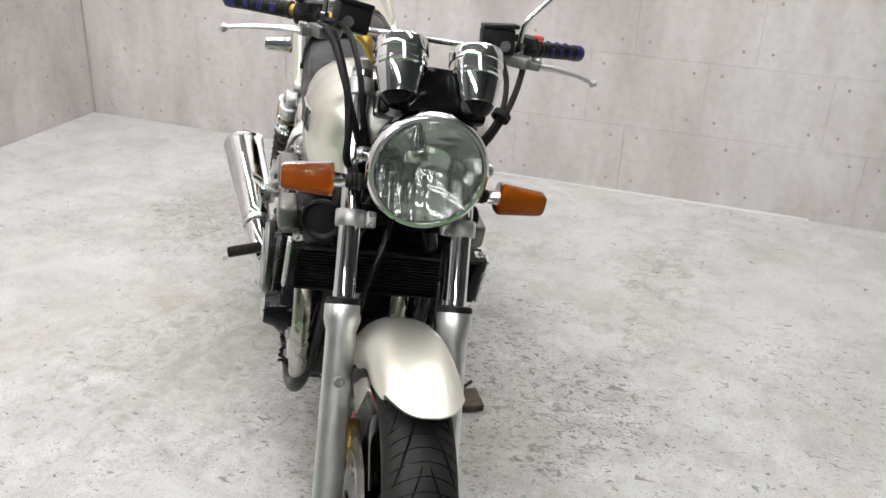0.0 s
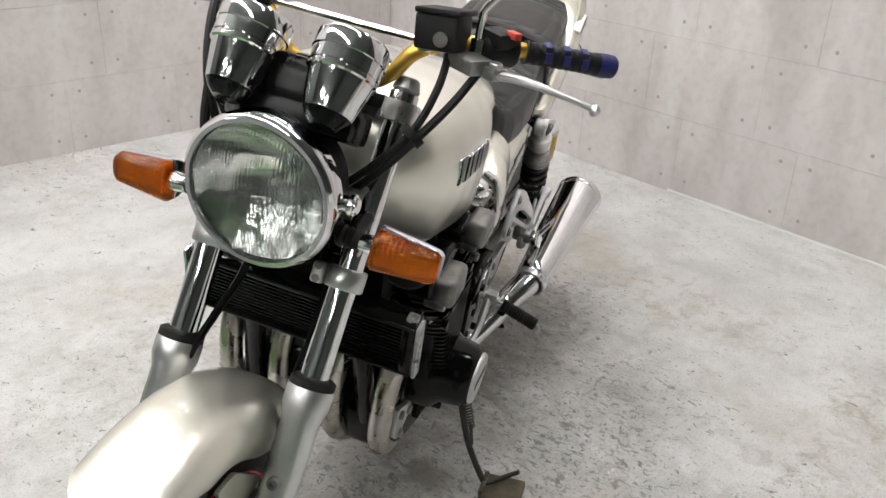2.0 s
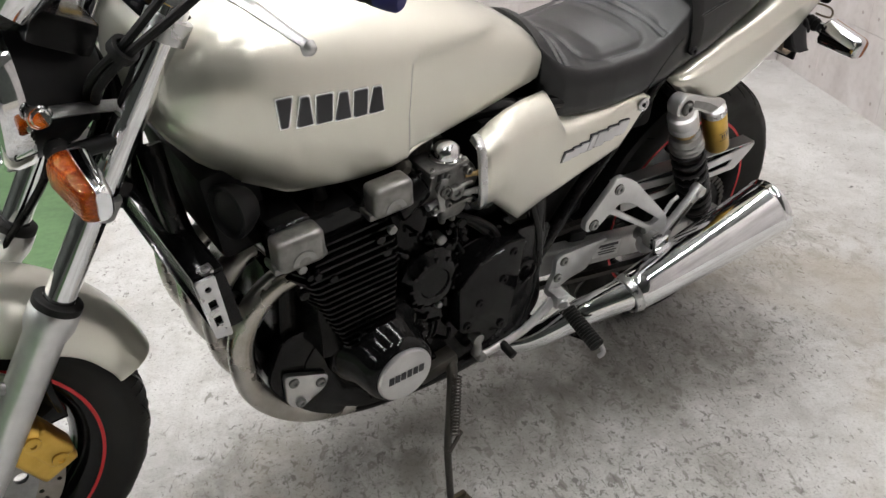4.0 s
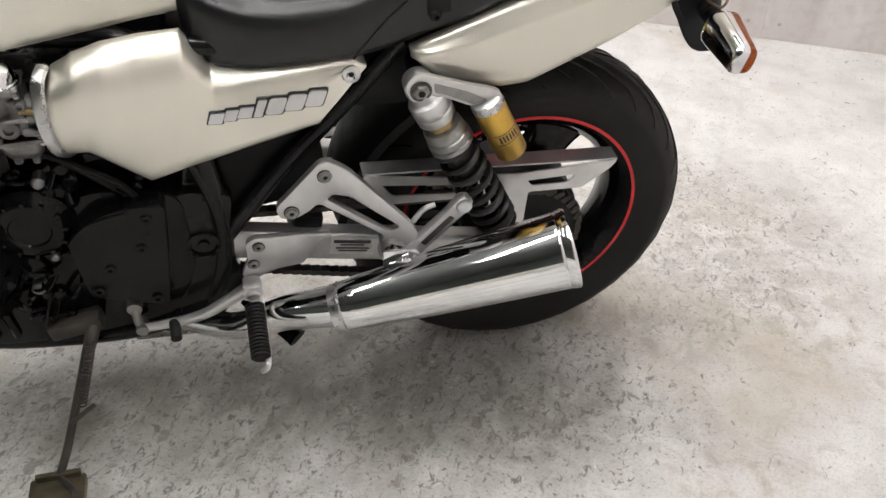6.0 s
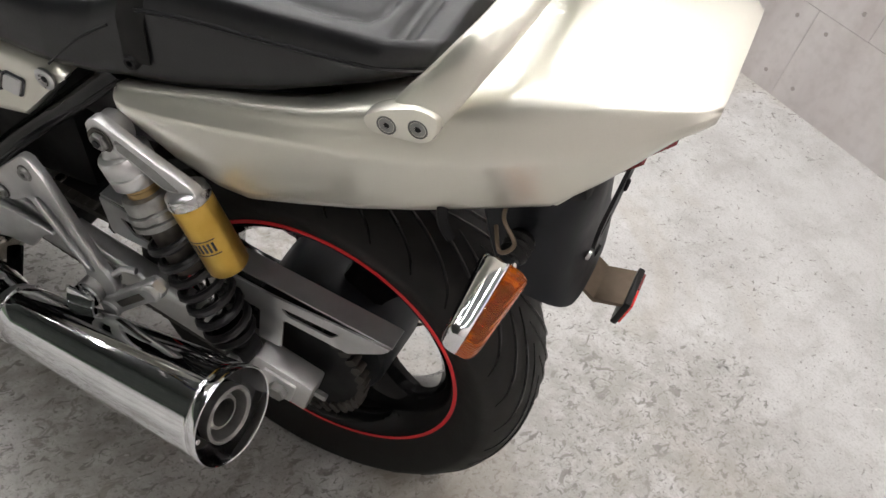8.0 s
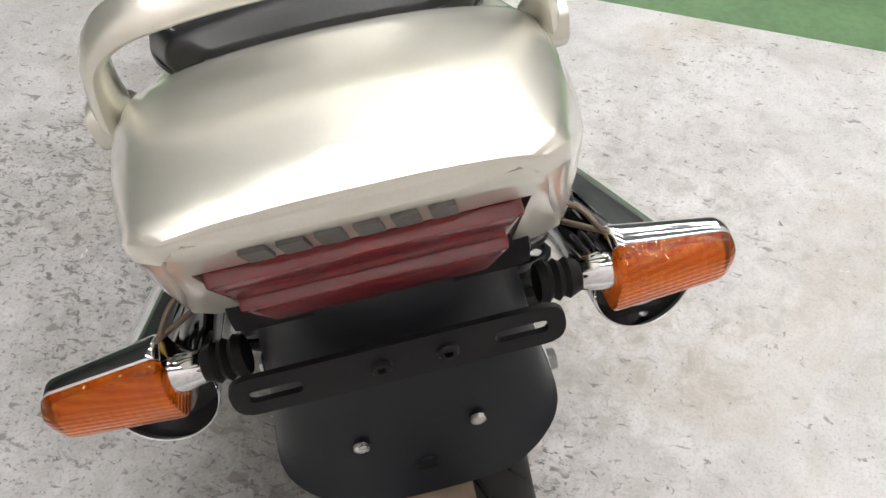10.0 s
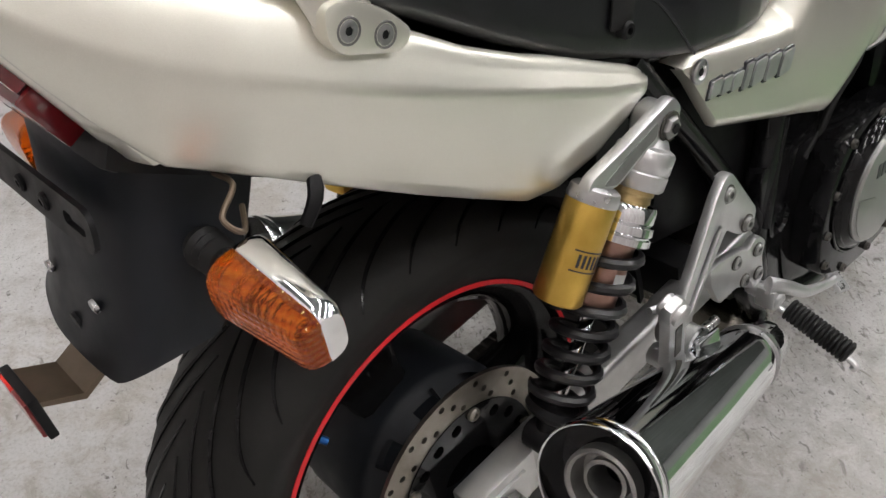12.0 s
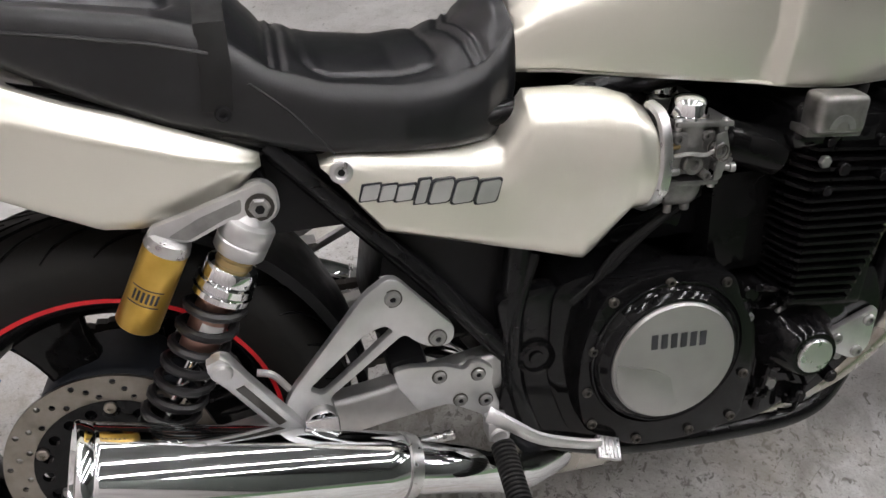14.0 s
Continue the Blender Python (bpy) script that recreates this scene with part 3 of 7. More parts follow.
    bm = bmesh.new()
    lathe(bm, (1.02, 0, 0.980), (0.06, 0, 1), [(0, 0.045), (0.010, 0.045), (0.014, 0.040), (0.015, 0)], 32)
    part("fuel_cap", bm, CHROME, tank, "round chrome fuel cap")


make_tank()


# seat: rider dip, passenger step, side skirt
SX = [-0.112, -0.095, -0.05, 0.05, 0.15, 0.20, 0.225, 0.26, 0.32, 0.40, 0.46, 0.505, 0.53, 0.545]
ST = [0.912, 0.925, 0.920, 0.908, 0.893, 0.882, 0.872, 0.835, 0.808, 0.798, 0.805, 0.828, 0.848, 0.850]
SC = [0.904, 0.910, 0.900, 0.886, 0.868, 0.853, 0.832, 0.805, 0.782, 0.770, 0.770, 0.782, 0.800, 0.815]
SB = [0.896, 0.886, 0.862, 0.806, 0.758, 0.742, 0.735, 0.722, 0.709, 0.700, 0.695, 0.694, 0.705, 0.745]
SW = [0.078, 0.105, 0.122, 0.134, 0.138, 0.139, 0.139, 0.142, 0.147, 0.146, 0.138, 0.124, 0.110, 0.098]


# stitched lines on the seat's top: points along, depth and softness
SEAMS = (
    (((0.298, 0.0), (0.298, 0.090), (0.306, 0.106), (0.330, 0.113), (0.425, 0.104), (0.447, 0.094), (0.455, 0.075), (0.447, 0.0)), 0.0034, 0.0036),
    (((0.264, 0.0), (0.258, 0.15)), 0.0050, 0.0040), (((0.277, 0.0), (0.271, 0.15)), 0.0050, 0.0040),
    (((0.474, 0.0), (0.490, 0.07), (0.500, 0.15)), 0.0050, 0.0040), (((0.487, 0.0), (0.503, 0.07), (0.513, 0.15)), 0.0050, 0.0040),
    (((0.165, 0.0), (0.165, 0.084), (0.156, 0.097), (0.02, 0.100), (-0.022, 0.094), (-0.032, 0.080), (-0.035, 0.0)), 0.0032, 0.0036),
    (((-0.056, 0.0), (-0.056, 0.14)), 0.0045, 0.0036), (((-0.068, 0.0), (-0.068, 0.14)), 0.0045, 0.0036),
)


def seam_depth(x, y):
    y, low = abs(y), 0.0
    for line, deep, soft in SEAMS:
        best = 1.0
        for (ax_, ay_), (bx_, by_) in zip(line, line[1:]):
            ux, uy = bx_ - ax_, by_ - ay_
            k = max(0.0, min(1.0, ((x - ax_) * ux + (y - ay_) * uy) / (ux * ux + uy * uy)))
            best = min(best, math.hypot(x - ax_ - ux * k, y - ay_ - uy * k))
        if best < 0.04:
            low = max(low, deep * math.exp(-(best / soft) ** 2) + 0.5 * deep * math.exp(-(best / (4 * soft)) ** 2))
    return low


def make_seat():
    def top(x, y):
        t, c, w = (interp(x, SX, q) for q in (ST, SC, SW))
        edge = 0.86 * w
        e = min(1.0, abs(y) / edge)
        return Vector((x, y, c + 0.008 + (t - c - 0.008) * (1 - e ** 2.3)))

    bm = bmesh.new()
    rings = []
    for k in range(181):
        x = SX[0] + (SX[-1] - SX[0]) * k / 180
        c, b, w = (interp(x, SX, q) for q in (SC, SB, SW))
        roll = min(0.034, 0.45 * (c - b))
        half = []
        for j in range(35):
            y = 0.86 * w * j / 34
            half.append((y, top(x, y).z - seam_depth(x, y)))
        for j in range(1, 9):
            a = math.pi / 2 * j / 8
            half.append((0.86 * w + 0.14 * w * math.sin(a), c + 0.008 - (roll + 0.008) * (1 - math.cos(a))))
        for f in (0.25, 0.5, 0.75):
            half.append((w * (1 - 0.004 * f), (c - roll) + (b + 0.014 - c + roll) * f))
        half += [(w * 0.992, b + 0.012), (w * 0.970, b + 0.003), (w * 0.90, b), (0.0, b)]
        ring = [(x, y, z) for y, z in half] + [(x, -y, z) for y, z in reversed(half[1:-1])]
        rings.append(ring)
    loft(bm, rings)
    seat = part("seat", bm, LEATHER, bike, "black vinyl double seat with stitched panels", sharp=80)
    for s in (1, -1):
        bm = bmesh.new()
        xs = [-0.10 + 0.02 * k for k in range(16)]
        sweep(bm, [(x, s * (interp(x, SX, SW) * 0.992 + 0.0004), interp(x, SX, SC) - 0.018) for x in xs if x < 0.20], 0.0026, 6, 2)
        part("piping", bm, LEATHER, seat, "raised edge piping")
        bm = bmesh.new()
        sweep(bm, [(0.236, s * (interp(0.236, SX, SW) - 0.0004), 0.800), (0.275, s * 0.1430, 0.765), (0.318, s * 0.1464, 0.712)], 0.0016, 6, 5)
        part("seam", bm, LEATHER, seat, "panel seam")
    # grab strap across the seat with its side buckles
    bm = bmesh.new()
    pts = []
    for f in [k / 16 for k in range(17)]:
        y = (f * 2 - 1) * 0.1275
        pts.append(top(0.205, y) + Vector((0, 0, 0.007)))
    pts = [Vector((0.200, -0.142, 0.775)), Vector((0.205, -0.1415, 0.82))] + pts + [Vector((0.205, 0.1415, 0.82)), Vector((0.200, 0.142, 0.775))]
    sweep(bm, pts, 0.0034, 10, 1, flat=5.0, up=(1, 0, 0))
    part("strap", bm, RUBBER, seat, "black grab strap")
    for s in (1, -1):
        bm = bmesh.new()
        bolt(bm, (0.205, s * 0.141, 0.772), (0, s, 0), 0.009, 0.008)
        part("strap_screw", bm, MATTE, seat)


make_seat()


# tail cowl
def make_tail():
    TX = [0.236, 0.225, 0.205, 0.16, 0.10, 0.06, 0.0, -0.06, -0.12, -0.18, -0.24, -0.268, -0.29, -0.322, -0.330, -0.334]
    TU = [0.722, 0.731, 0.742, 0.762, 0.788, 0.803, 0.830, 0.864, 0.899, 0.925, 0.946, 0.955, 0.961, 0.968, 0.969, 0.966]
    TC = [0.716, 0.718, 0.722, 0.734, 0.755, 0.769, 0.791, 0.813, 0.837, 0.861, 0.890, 0.908, 0.926, 0.955, 0.959, 0.960]
    TL = [0.712, 0.698, 0.684, 0.666, 0.656, 0.661, 0.692, 0.724, 0.757, 0.790, 0.820, 0.856, 0.889, 0.944, 0.955, 0.958]
    TW = [0.142, 0.158, 0.163, 0.165, 0.166, 0.166, 0.166, 0.165, 0.160, 0.150, 0.134, 0.124, 0.115, 0.102, 0.095, 0.088]
    UW = [0.134, 0.142, 0.145, 0.146, 0.145, 0.147, 0.148, 0.145, 0.138, 0.129, 0.116, 0.108, 0.102, 0.092, 0.087, 0.080]
    DX = [0.236, 0.10, 0.0, -0.06, -0.095, -0.112, -0.125, -0.15, -0.20, -0.26, -0.31, -0.334]
    DK = [0.700, 0.755, 0.800, 0.850, 0.886, 0.908, 0.920, 0.931, 0.946, 0.961, 0.971, 0.970]
    bm = bmesh.new()
    rings = []
    for k in range(73):
        x = TX[0] + (TX[-1] - TX[0]) * k / 72
        u, c, l, w, uw = (float(np.interp(-x, [-q for q in TX], q2)) for q2 in (TU, TC, TL, TW, UW))
        d = float(np.interp(-x, [-q for q in DX], DK))
        g = 0.40 + 0.12 * max(0, min(1, (x + 0.30) / 0.16))
        half = [(0, d), (0.45 * uw, d + (u - d) * 0.15), (0.80 * uw, d + (u - d) * 0.62), (uw, u - (u - c) * 0.13), (uw + 0.55 * (w - uw), u - (u - c) * g), (w * 0.998, c + 0.003)]
        half = [(p.x, p.y) for p in spline([(y, z, 0) for y, z in half], 4)]
        half += [(w, c - 0.002), (w * 0.994, c - 0.008)]
        for f in (0.15, 0.35, 0.6, 0.85):
            half.append((w * (0.99 - 0.085 * f ** 1.3), c - 0.010 + (l - c + 0.010) * f))
        half += [(w * 0.900, l + 0.001), (w * 0.885, l - 0.001), (w * 0.85, l + 0.002), (w * 0.83, l + (c - l) * 0.5), (uw * 0.6, min(u, d) - 0.012), (0.0, min(u, d) - 0.012)]
        rings.append([(x, y, z) for y, z in half] + [(x, -y, z) for y, z in reversed(half[1:-1])])
    loft(bm, rings)
    tail = part("tail_cowl", bm, PAINT, bike, "champagne silver tail cowl around the lamp", sharp=55)
    # rear face round the lamp, sloping forward and down
    def face(u, v, d):
        top, low = Vector((-0.334, 0, 0.957)), Vector((-0.262, 0, 0.836))
        n = Vector((-0.85, 0, -0.52))
        return top + (low - top) * v + Vector((0, u, 0)) + n * d

    bm = bmesh.new()
    rows = []
    for k in range(25):
        # from the foot of one side up, along the lip and down the other side
        f = k / 24
        if f < 0.36:
            v = 1.10 - 1.02 * (f / 0.36)
            u, iu, iv = 0.112 - 0.016 * (1 - v), 0.082 + 0.004 * (1 - v), max(v, 0.33)
        elif f > 0.64:
            v = 1.10 - 1.02 * ((1 - f) / 0.36)
            u, iu, iv = -0.112 + 0.016 * (1 - v), -0.082 - 0.004 * (1 - v), max(v, 0.33)
        else:
            u = 0.090 * (1 - 2 * (f - 0.36) / 0.28)
            v, iu, iv = 0.0, u * 0.94, 0.33
        inner = face(iu, iv, 0.0)
        outer = face(u, v, 0.0)
        if abs(f - 0.5) > 0.14:
            # the side bands turn forward, round to the flanks
            e = max(0.0, min(1.0, v / 1.1))
            outer = Vector((-0.325 + 0.083 * e, math.copysign(0.0900 + 0.0290 * e, u), 0.957 - 0.136 * e))
        out = Vector((-0.85, 0.0, -0.2)) if abs(f - 0.5) <= 0.14 else Vector((-0.8, math.copysign(0.5, u), -0.3))
        rows.append([outer - out * 0.030, outer - out * 0.001, outer * 0.9 + inner * 0.1 + out * 0.0018, outer * 0.5 + inner * 0.5 + out * (0.003 if abs(f - 0.5) > 0.14 else 0.0), outer * 0.1 + inner * 0.9 + out * 0.001, inner, face(iu * 0.97, iv + (0.012 if iv < 0.331 else 0), -0.016)])
    loft(bm, rows, cap=False, closed=False)
    part("lamp_surround", bm, PAINT, tail, "sloping painted lamp surround")
    for k in range(6):
        bm = bmesh.new()
        y0 = 0.056 - k * 0.0178
        plate(bm, [(y0, 0.13), (y0 - 0.0125, 0.13), (y0 - 0.0145, 0.26), (y0 - 0.002, 0.26)], -0.001, 0.0030, place=face)
        part("decal_block", bm, BADGE_GREY, tail, "grey decal block")
    lamp = part("tail_lamp", plate(bmesh.new(), rounded([(-0.088, 0.30), (0.088, 0.30), (0.096, 0.98), (-0.096, 0.98)], 0.006), -0.03, -0.012, place=face), MATTE, bike, "red double-bar tail lamp")
    for v0, v1, w0, w1, d in ((0.345, 0.63, 0.080, 0.075, 0.008), (0.65, 1.0, 0.074, 0.064, 0.014)):
        bm = bmesh.new()
        plate(bm, rounded([(-w0, v0), (w0, v0), (w1, v1), (-w1, v1)], 0.006), -0.014, d, place=face, bev=0.0025)
        part("lens", bm, RED_LENS, lamp, "dark red moulded lens")
    # grab rail over the tail: a flat bar with a two-bolt end on either side
    bm = bmesh.new()
    pts = [(-0.103, 0.1475, 0.874), (-0.112, 0.1455, 0.894), (-0.125, 0.140, 0.922), (-0.137, 0.130, 0.949), (-0.146, 0.106, 0.967), (-0.150, 0.06, 0.975), (-0.150, 0, 0.977)]
    wide = [0.0235, 0.0225, 0.0205, 0.0190, 0.0180, 0.0175, 0.0175]
    sweep(bm, pts + [(x, -y, z) for x, y, z in reversed(pts[:-1])], wide + wide[-2::-1], 16, 6, flat=0.46, up=(0, 1, 0.3))
    rail = part("grab_rail", bm, PAINT, bike, "painted passenger grab rail")
    for s in (1, -1):
        bm = bmesh.new()
        plate(bm, rounded([(-0.074, 0.847), (-0.120, 0.860), (-0.130, 0.872), (-0.130, 0.896), (-0.108, 0.897), (-0.076, 0.878), (-0.060, 0.862), (-0.062, 0.852)], 0.012, 5), s * 0.140, s * 0.1615, bev=0.005)
        foot = part("rail_foot", bm, PAINT, rail)
        for x, z in ((-0.113, 0.8755), (-0.084, 0.8640)):
            # grey ring paints the shade at the rim of a sunk bolt hole
            bm = bmesh.new()
            lathe(bm, (x, s * 0.1612, z), (0, s, 0), [(0.0, 0.0098), (0.0010, 0.0094), (0.0010, 0.0084), (0.0004, 0.0078)], 24)
            part("bolt_recess", bm, BADGE_GREY, foot, "grey ring painted as the bolt hole's shaded rim")
            bm = bmesh.new()
            bolt(bm, (x, s * 0.1600, z), (0, s, 0), 0.0074, 0.0022, 18)
            part("bolt", bm, CAST, rail, "hex socket bolt")
            socket((x, s * 0.1590, z), (0, s, 0), 0.0076, rail)


make_tail()


# side covers with front trim ring
def make_cover(s):
    bm = bmesh.new()
    rows = []
    XS = [0.300, 0.315, 0.34, 0.367, 0.42, 0.48, 0.512, 0.53, 0.546, 0.60, 0.609, 0.645, 0.681, 0.69, 0.708, 0.716]
    UP = [0.702, 0.714, 0.715, 0.713, 0.706, 0.698, 0.700, 0.728, 0.752, 0.752, 0.751, 0.748, 0.738, 0.732, 0.722, 0.712]
    LO = [0.698, 0.680, 0.645, 0.609, 0.594, 0.577, 0.568, 0.563, 0.559, 0.543, 0.541, 0.572, 0.603, 0.604, 0.604, 0.606]
    YS = [0.146, 0.149, 0.151, 0.152, 0.155, 0.158, 0.160, 0.161, 0.162, 0.167, 0.168, 0.173, 0.177, 0.178, 0.178, 0.176]
    for x in sorted(set(XS) | {0.300 + 0.416 * k / 48 for k in range(49)}):
        u, l, y = (interp(x, XS, q) for q in (UP, LO, YS))
        row = []
        for j in range(17):
            f = j / 16
            z = l + (u - l) * f
            # the cover bulges outward ahead and rounds in at its rims
            g = max(0, min(1, (x - 0.52) / 0.15))
            dy = 0.014 * g * math.sin(math.pi * min(1, f * 1.05)) - 0.030 * max(0, (f - 0.82) / 0.18) ** 2 - 0.006 * max(0, (0.06 - f) / 0.06) ** 2
            dy -= 0.020 * max(0, f - 0.62) * (1 - g) * 1.6
            row.append((x, y + dy, z))
        rows.append(row)
    def fore(x):
        return x if s > 0 or x < 0.62 else 0.62 + (x - 0.62) * 0.77   # the intake opening is set further back on the right

    rows = [[(fore(x), y, z) for x, y, z in r] for r in rows]
    front = [[(x, s * y, z) for x, y, z in r] for r in rows]
    back = [[(x, s * (y - 0.010), z) for x, y, z in reversed(r)] for r in rows]
    loft(bm, [a + b for a, b in zip(front, back)])
    cover = part("side_cover", bm, PAINT, bike, "champagne silver side cover", sharp=50)
    bm = bmesh.new()
    ring = [(0.716, 0.150, 0.726), (0.722, 0.176, 0.715), (0.724, 0.190, 0.670), (0.718, 0.188, 0.625), (0.708, 0.165, 0.600), (0.702, 0.140, 0.598)]
    sweep(bm, [(fore(x), s * y, z) for x, y, z in ring], 0.0055, 8, 6, flat=1.6, up=(1, 0, 0))
    part("trim_ring", bm, ALUM, cover, "silver intake trim ring")
    bm = bmesh.new()
    lathe(bm, (0.322, s * 0.150, 0.692), (0, s, 0), [(0, 0.013), (0.0035, 0.0135), (0.005, 0.011), (0.005, 0.008), (0.003, 0.006), (0.003, 0)], 20)
    part("screw", bm, ALUM, cover, "bright cover screw")
    socket((0.322, s * 0.1515, 0.692), (0, s, 0), 0.0100, cover)
    # slanted chrome marks of the badge: three small bars, a tall stroke and three tall bars
    x = 0.340
    for w, h, gap, ring in ((0.019, 0.017, 0.002, False), (0.017, 0.017, 0.002, False), (0.019, 0.017, 0.003, False), (0.012, 0.027, 0.004, False), (0.024, 0.026, 0.003, True), (0.025, 0.026, 0.003, True), (0.025, 0.026, 0.003, True)):
        u0, u1 = (x, x + w) if s < 0 else (0.862 - x, 0.862 - x - w)
        x += w + gap
        lean_ = 0.34 * h * (1 if s < 0 else -1)
        z = 0.668 - 0.13 * (u0 - 0.339) - (0.013 if h < 0.02 else 0.016)
        y = interp((u0 + u1) / 2, XS, YS)
        g = 0.0016 if u1 > u0 else -0.0016
        for name_, grow, lift, mat_, label_ in (("badge_shadow", 1.5, 0.0014, BADGE_DARK, "dark badge outline"), ("badge_mark", 0.0, 0.0040, SATIN, "slanted bright badge mark")):
            e = grow * abs(g)
            out = [(u0 - g * grow, z - e), (u1 + g * grow, z - e), (u1 + lean_ + g * grow, z + h + e), (u0 + lean_ - g * grow, z + h + e)]
            bm = bmesh.new()
            plate(bm, rounded(out, 0.005 if ring else 0.002, 3), s * (y - 0.006), s * (y + lift))
            part(name_, bm, mat_, cover, label_)


both_sides(make_cover)


# wheels
def make_wheel(name, axle, R, half, rim_r, rim_half, label, disc_y, disc_r, turn):
    wheel = new(name)
    wheel.parent = bike
    tagged(wheel, label=label)
    sec = []
    for k in range(25):
        a = math.pi * (k / 24) - math.pi / 2
        y = half * math.sin(a)
        h = math.cos(a)
        r = rim_r + (R - rim_r) * (0.35 + 0.65 * h ** 0.75) if abs(k - 12) < 12 else rim_r + 0.02
        sec.append((y, r))
    sec = [(-rim_half * 0.98, rim_r - 0.006), (-rim_half * 1.06, rim_r + 0.010)] + sec[1:-1] + [(rim_half * 1.06, rim_r + 0.010), (rim_half * 0.98, rim_r - 0.006)]
    bm = bmesh.new()
    lathe(bm, axle, (0, 1, 0), sec, 96)
    tyre = part("tyre", bm, TYRE, wheel, "worn black road tyre", sharp=80)
    # tread grooves: half-sunk black tubes on the crown paint the channels' shade
    bm = bmesh.new()
    def groove(line, radii):
        pts = []
        for f, a in line:
            y = half * f * 0.98
            r = float(np.interp(y, [q[0] for q in sec[2:-2]], [q[1] for q in sec[2:-2]])) + 0.0002
            pts.append(Vector(axle) + Vector((math.cos(a) * r, y, math.sin(a) * r)))
        sweep(bm, pts, radii, 5, 3)

    if name == "rear_wheel":
        for k in range(30):
            for s in (1, -1):
                base = math.tau * (k + (0.5 if s > 0 else 0)) / 30
                groove([(s * f, base + f - 0.35 * f * f) for f in (0.04, 0.2, 0.4, 0.6, 0.78, 0.93)], [0.0012, 0.0024, 0.0028, 0.0026, 0.0020, 0.0010])
    else:
        for k in range(84):
            base = math.tau * k / 84
            groove([(f, base - 0.07 * f * f) for f in (-0.88, -0.7, -0.5, -0.25, 0, 0.25, 0.5, 0.7, 0.88)], [0.0006, 0.0011, 0.0010, 0.0009, 0.0008, 0.0009, 0.0010, 0.0011, 0.0006])
        for k in range(20):
            for s in (1, -1):
                base = math.tau * k / 20
                groove([(s * (0.10 + 0.72 * f), base - 0.42 * f) for f in (0.0, 0.2, 0.4, 0.6, 0.8, 1.0)], [0.0008, 0.0016, 0.0021, 0.0021, 0.0018, 0.0008])
    part("tread_groove", bm, FRAME_BLACK, tyre, kind="stuff")
    # rim: barrel with flanges
    bm = bmesh.new()
    lathe(bm, axle, (0, 1, 0), [(-rim_half, rim_r + 0.003), (-rim_half * 1.03, rim_r - 0.003), (-rim_half * 0.96, rim_r - 0.012), (-rim_half * 0.55, rim_r - 0.034), (0, rim_r - 0.040), (rim_half * 0.55, rim_r - 0.034), (rim_half * 0.96, rim_r - 0.012), (rim_half * 1.03, rim_r - 0.003), (rim_half, rim_r + 0.003), (rim_half * 0.9, rim_r - 0.004), (0, rim_r - 0.02), (-rim_half * 0.9, rim_r - 0.004), (-rim_half, rim_r + 0.003)], 72)
    rim = part("rim", bm, BLACK_GLOSS, wheel, "black cast wheel rim")
    for s in (1, -1):
        bm = bmesh.new()
        lathe(bm, axle, (0, s, 0), [(rim_half * 1.0, rim_r + 0.0025), (rim_half * 1.035, rim_r + 0.002), (rim_half * 1.035, rim_r - 0.0035), (rim_half * 1.0, rim_r - 0.004)], 96)
        part("rim_stripe", bm, RED_STRIPE, rim, "red pinstripe tape on the rim edge")
    # three broad hollow spokes
    for k in range(3):
        a = math.tau * k / 3 + radians(turn)
        d = Vector((math.cos(a), 0, math.sin(a)))
        e = Vector((-math.sin(a), 0, math.cos(a)))
        bm = bmesh.new()
        rings = []
        for f in [j / 8 for j in range(9)]:
            r = 0.035 + (rim_r - 0.028 - 0.035) * f
            w = 0.046 - 0.010 * math.sin(math.pi * f) + 0.020 * f ** 4
            t = 0.030 - 0.008 * f
            c = Vector(axle) + d * r + e * 0.03 * f
            ring = []
            for q in range(12):
                b = math.tau * q / 12
                ring.append(c + e * w * math.copysign(abs(math.cos(b)) ** 0.6, math.cos(b)) + Vector((0, t * math.copysign(abs(math.sin(b)) ** 0.6, math.sin(b)), 0)))
            rings.append(ring)
        loft(bm, rings)
        part("spoke", bm, BLACK_GLOSS, rim)
    bm = bmesh.new()
    lathe(bm, axle, (0, 1, 0), [(-0.075, 0), (-0.075, 0.030), (-0.05, 0.038), (0.05, 0.038), (0.075, 0.030), (0.075, 0)], 32)
    part("hub", bm, BLACK_GLOSS, rim)
    if name == "rear_wheel":
        bm = bmesh.new()
        lathe(bm, axle, (0, 1, 0), [(-0.072, 0.03), (-0.073, 0.086), (-0.071, 0.089), (-0.067, 0.092), (-0.052, 0.104), (-0.046, 0.109), (-0.038, 0.112), (0.060, 0.108), (0.066, 0.104), (0.066, 0.03)], 72)
        bm.verts.ensure_lookup_table()
        bm.faces.ensure_lookup_table()
        cone = list(bm.faces)[3 * 72:4 * 72]
        for k in range(9):
            ext = bmesh.ops.extrude_face_region(bm, geom=cone[k * 8 + 2:k * 8 + 6])
            bmesh.ops.delete(bm, geom=cone[k * 8 + 2:k * 8 + 6], context="FACES")
            bmesh.ops.translate(bm, verts=[g for g in ext["geom"] if isinstance(g, bmesh.types.BMVert)], vec=(0, 0.016, 0))
        part("hub_drum", bm, FENDER, rim, "dull black hub drum with square windows", sharp=28)
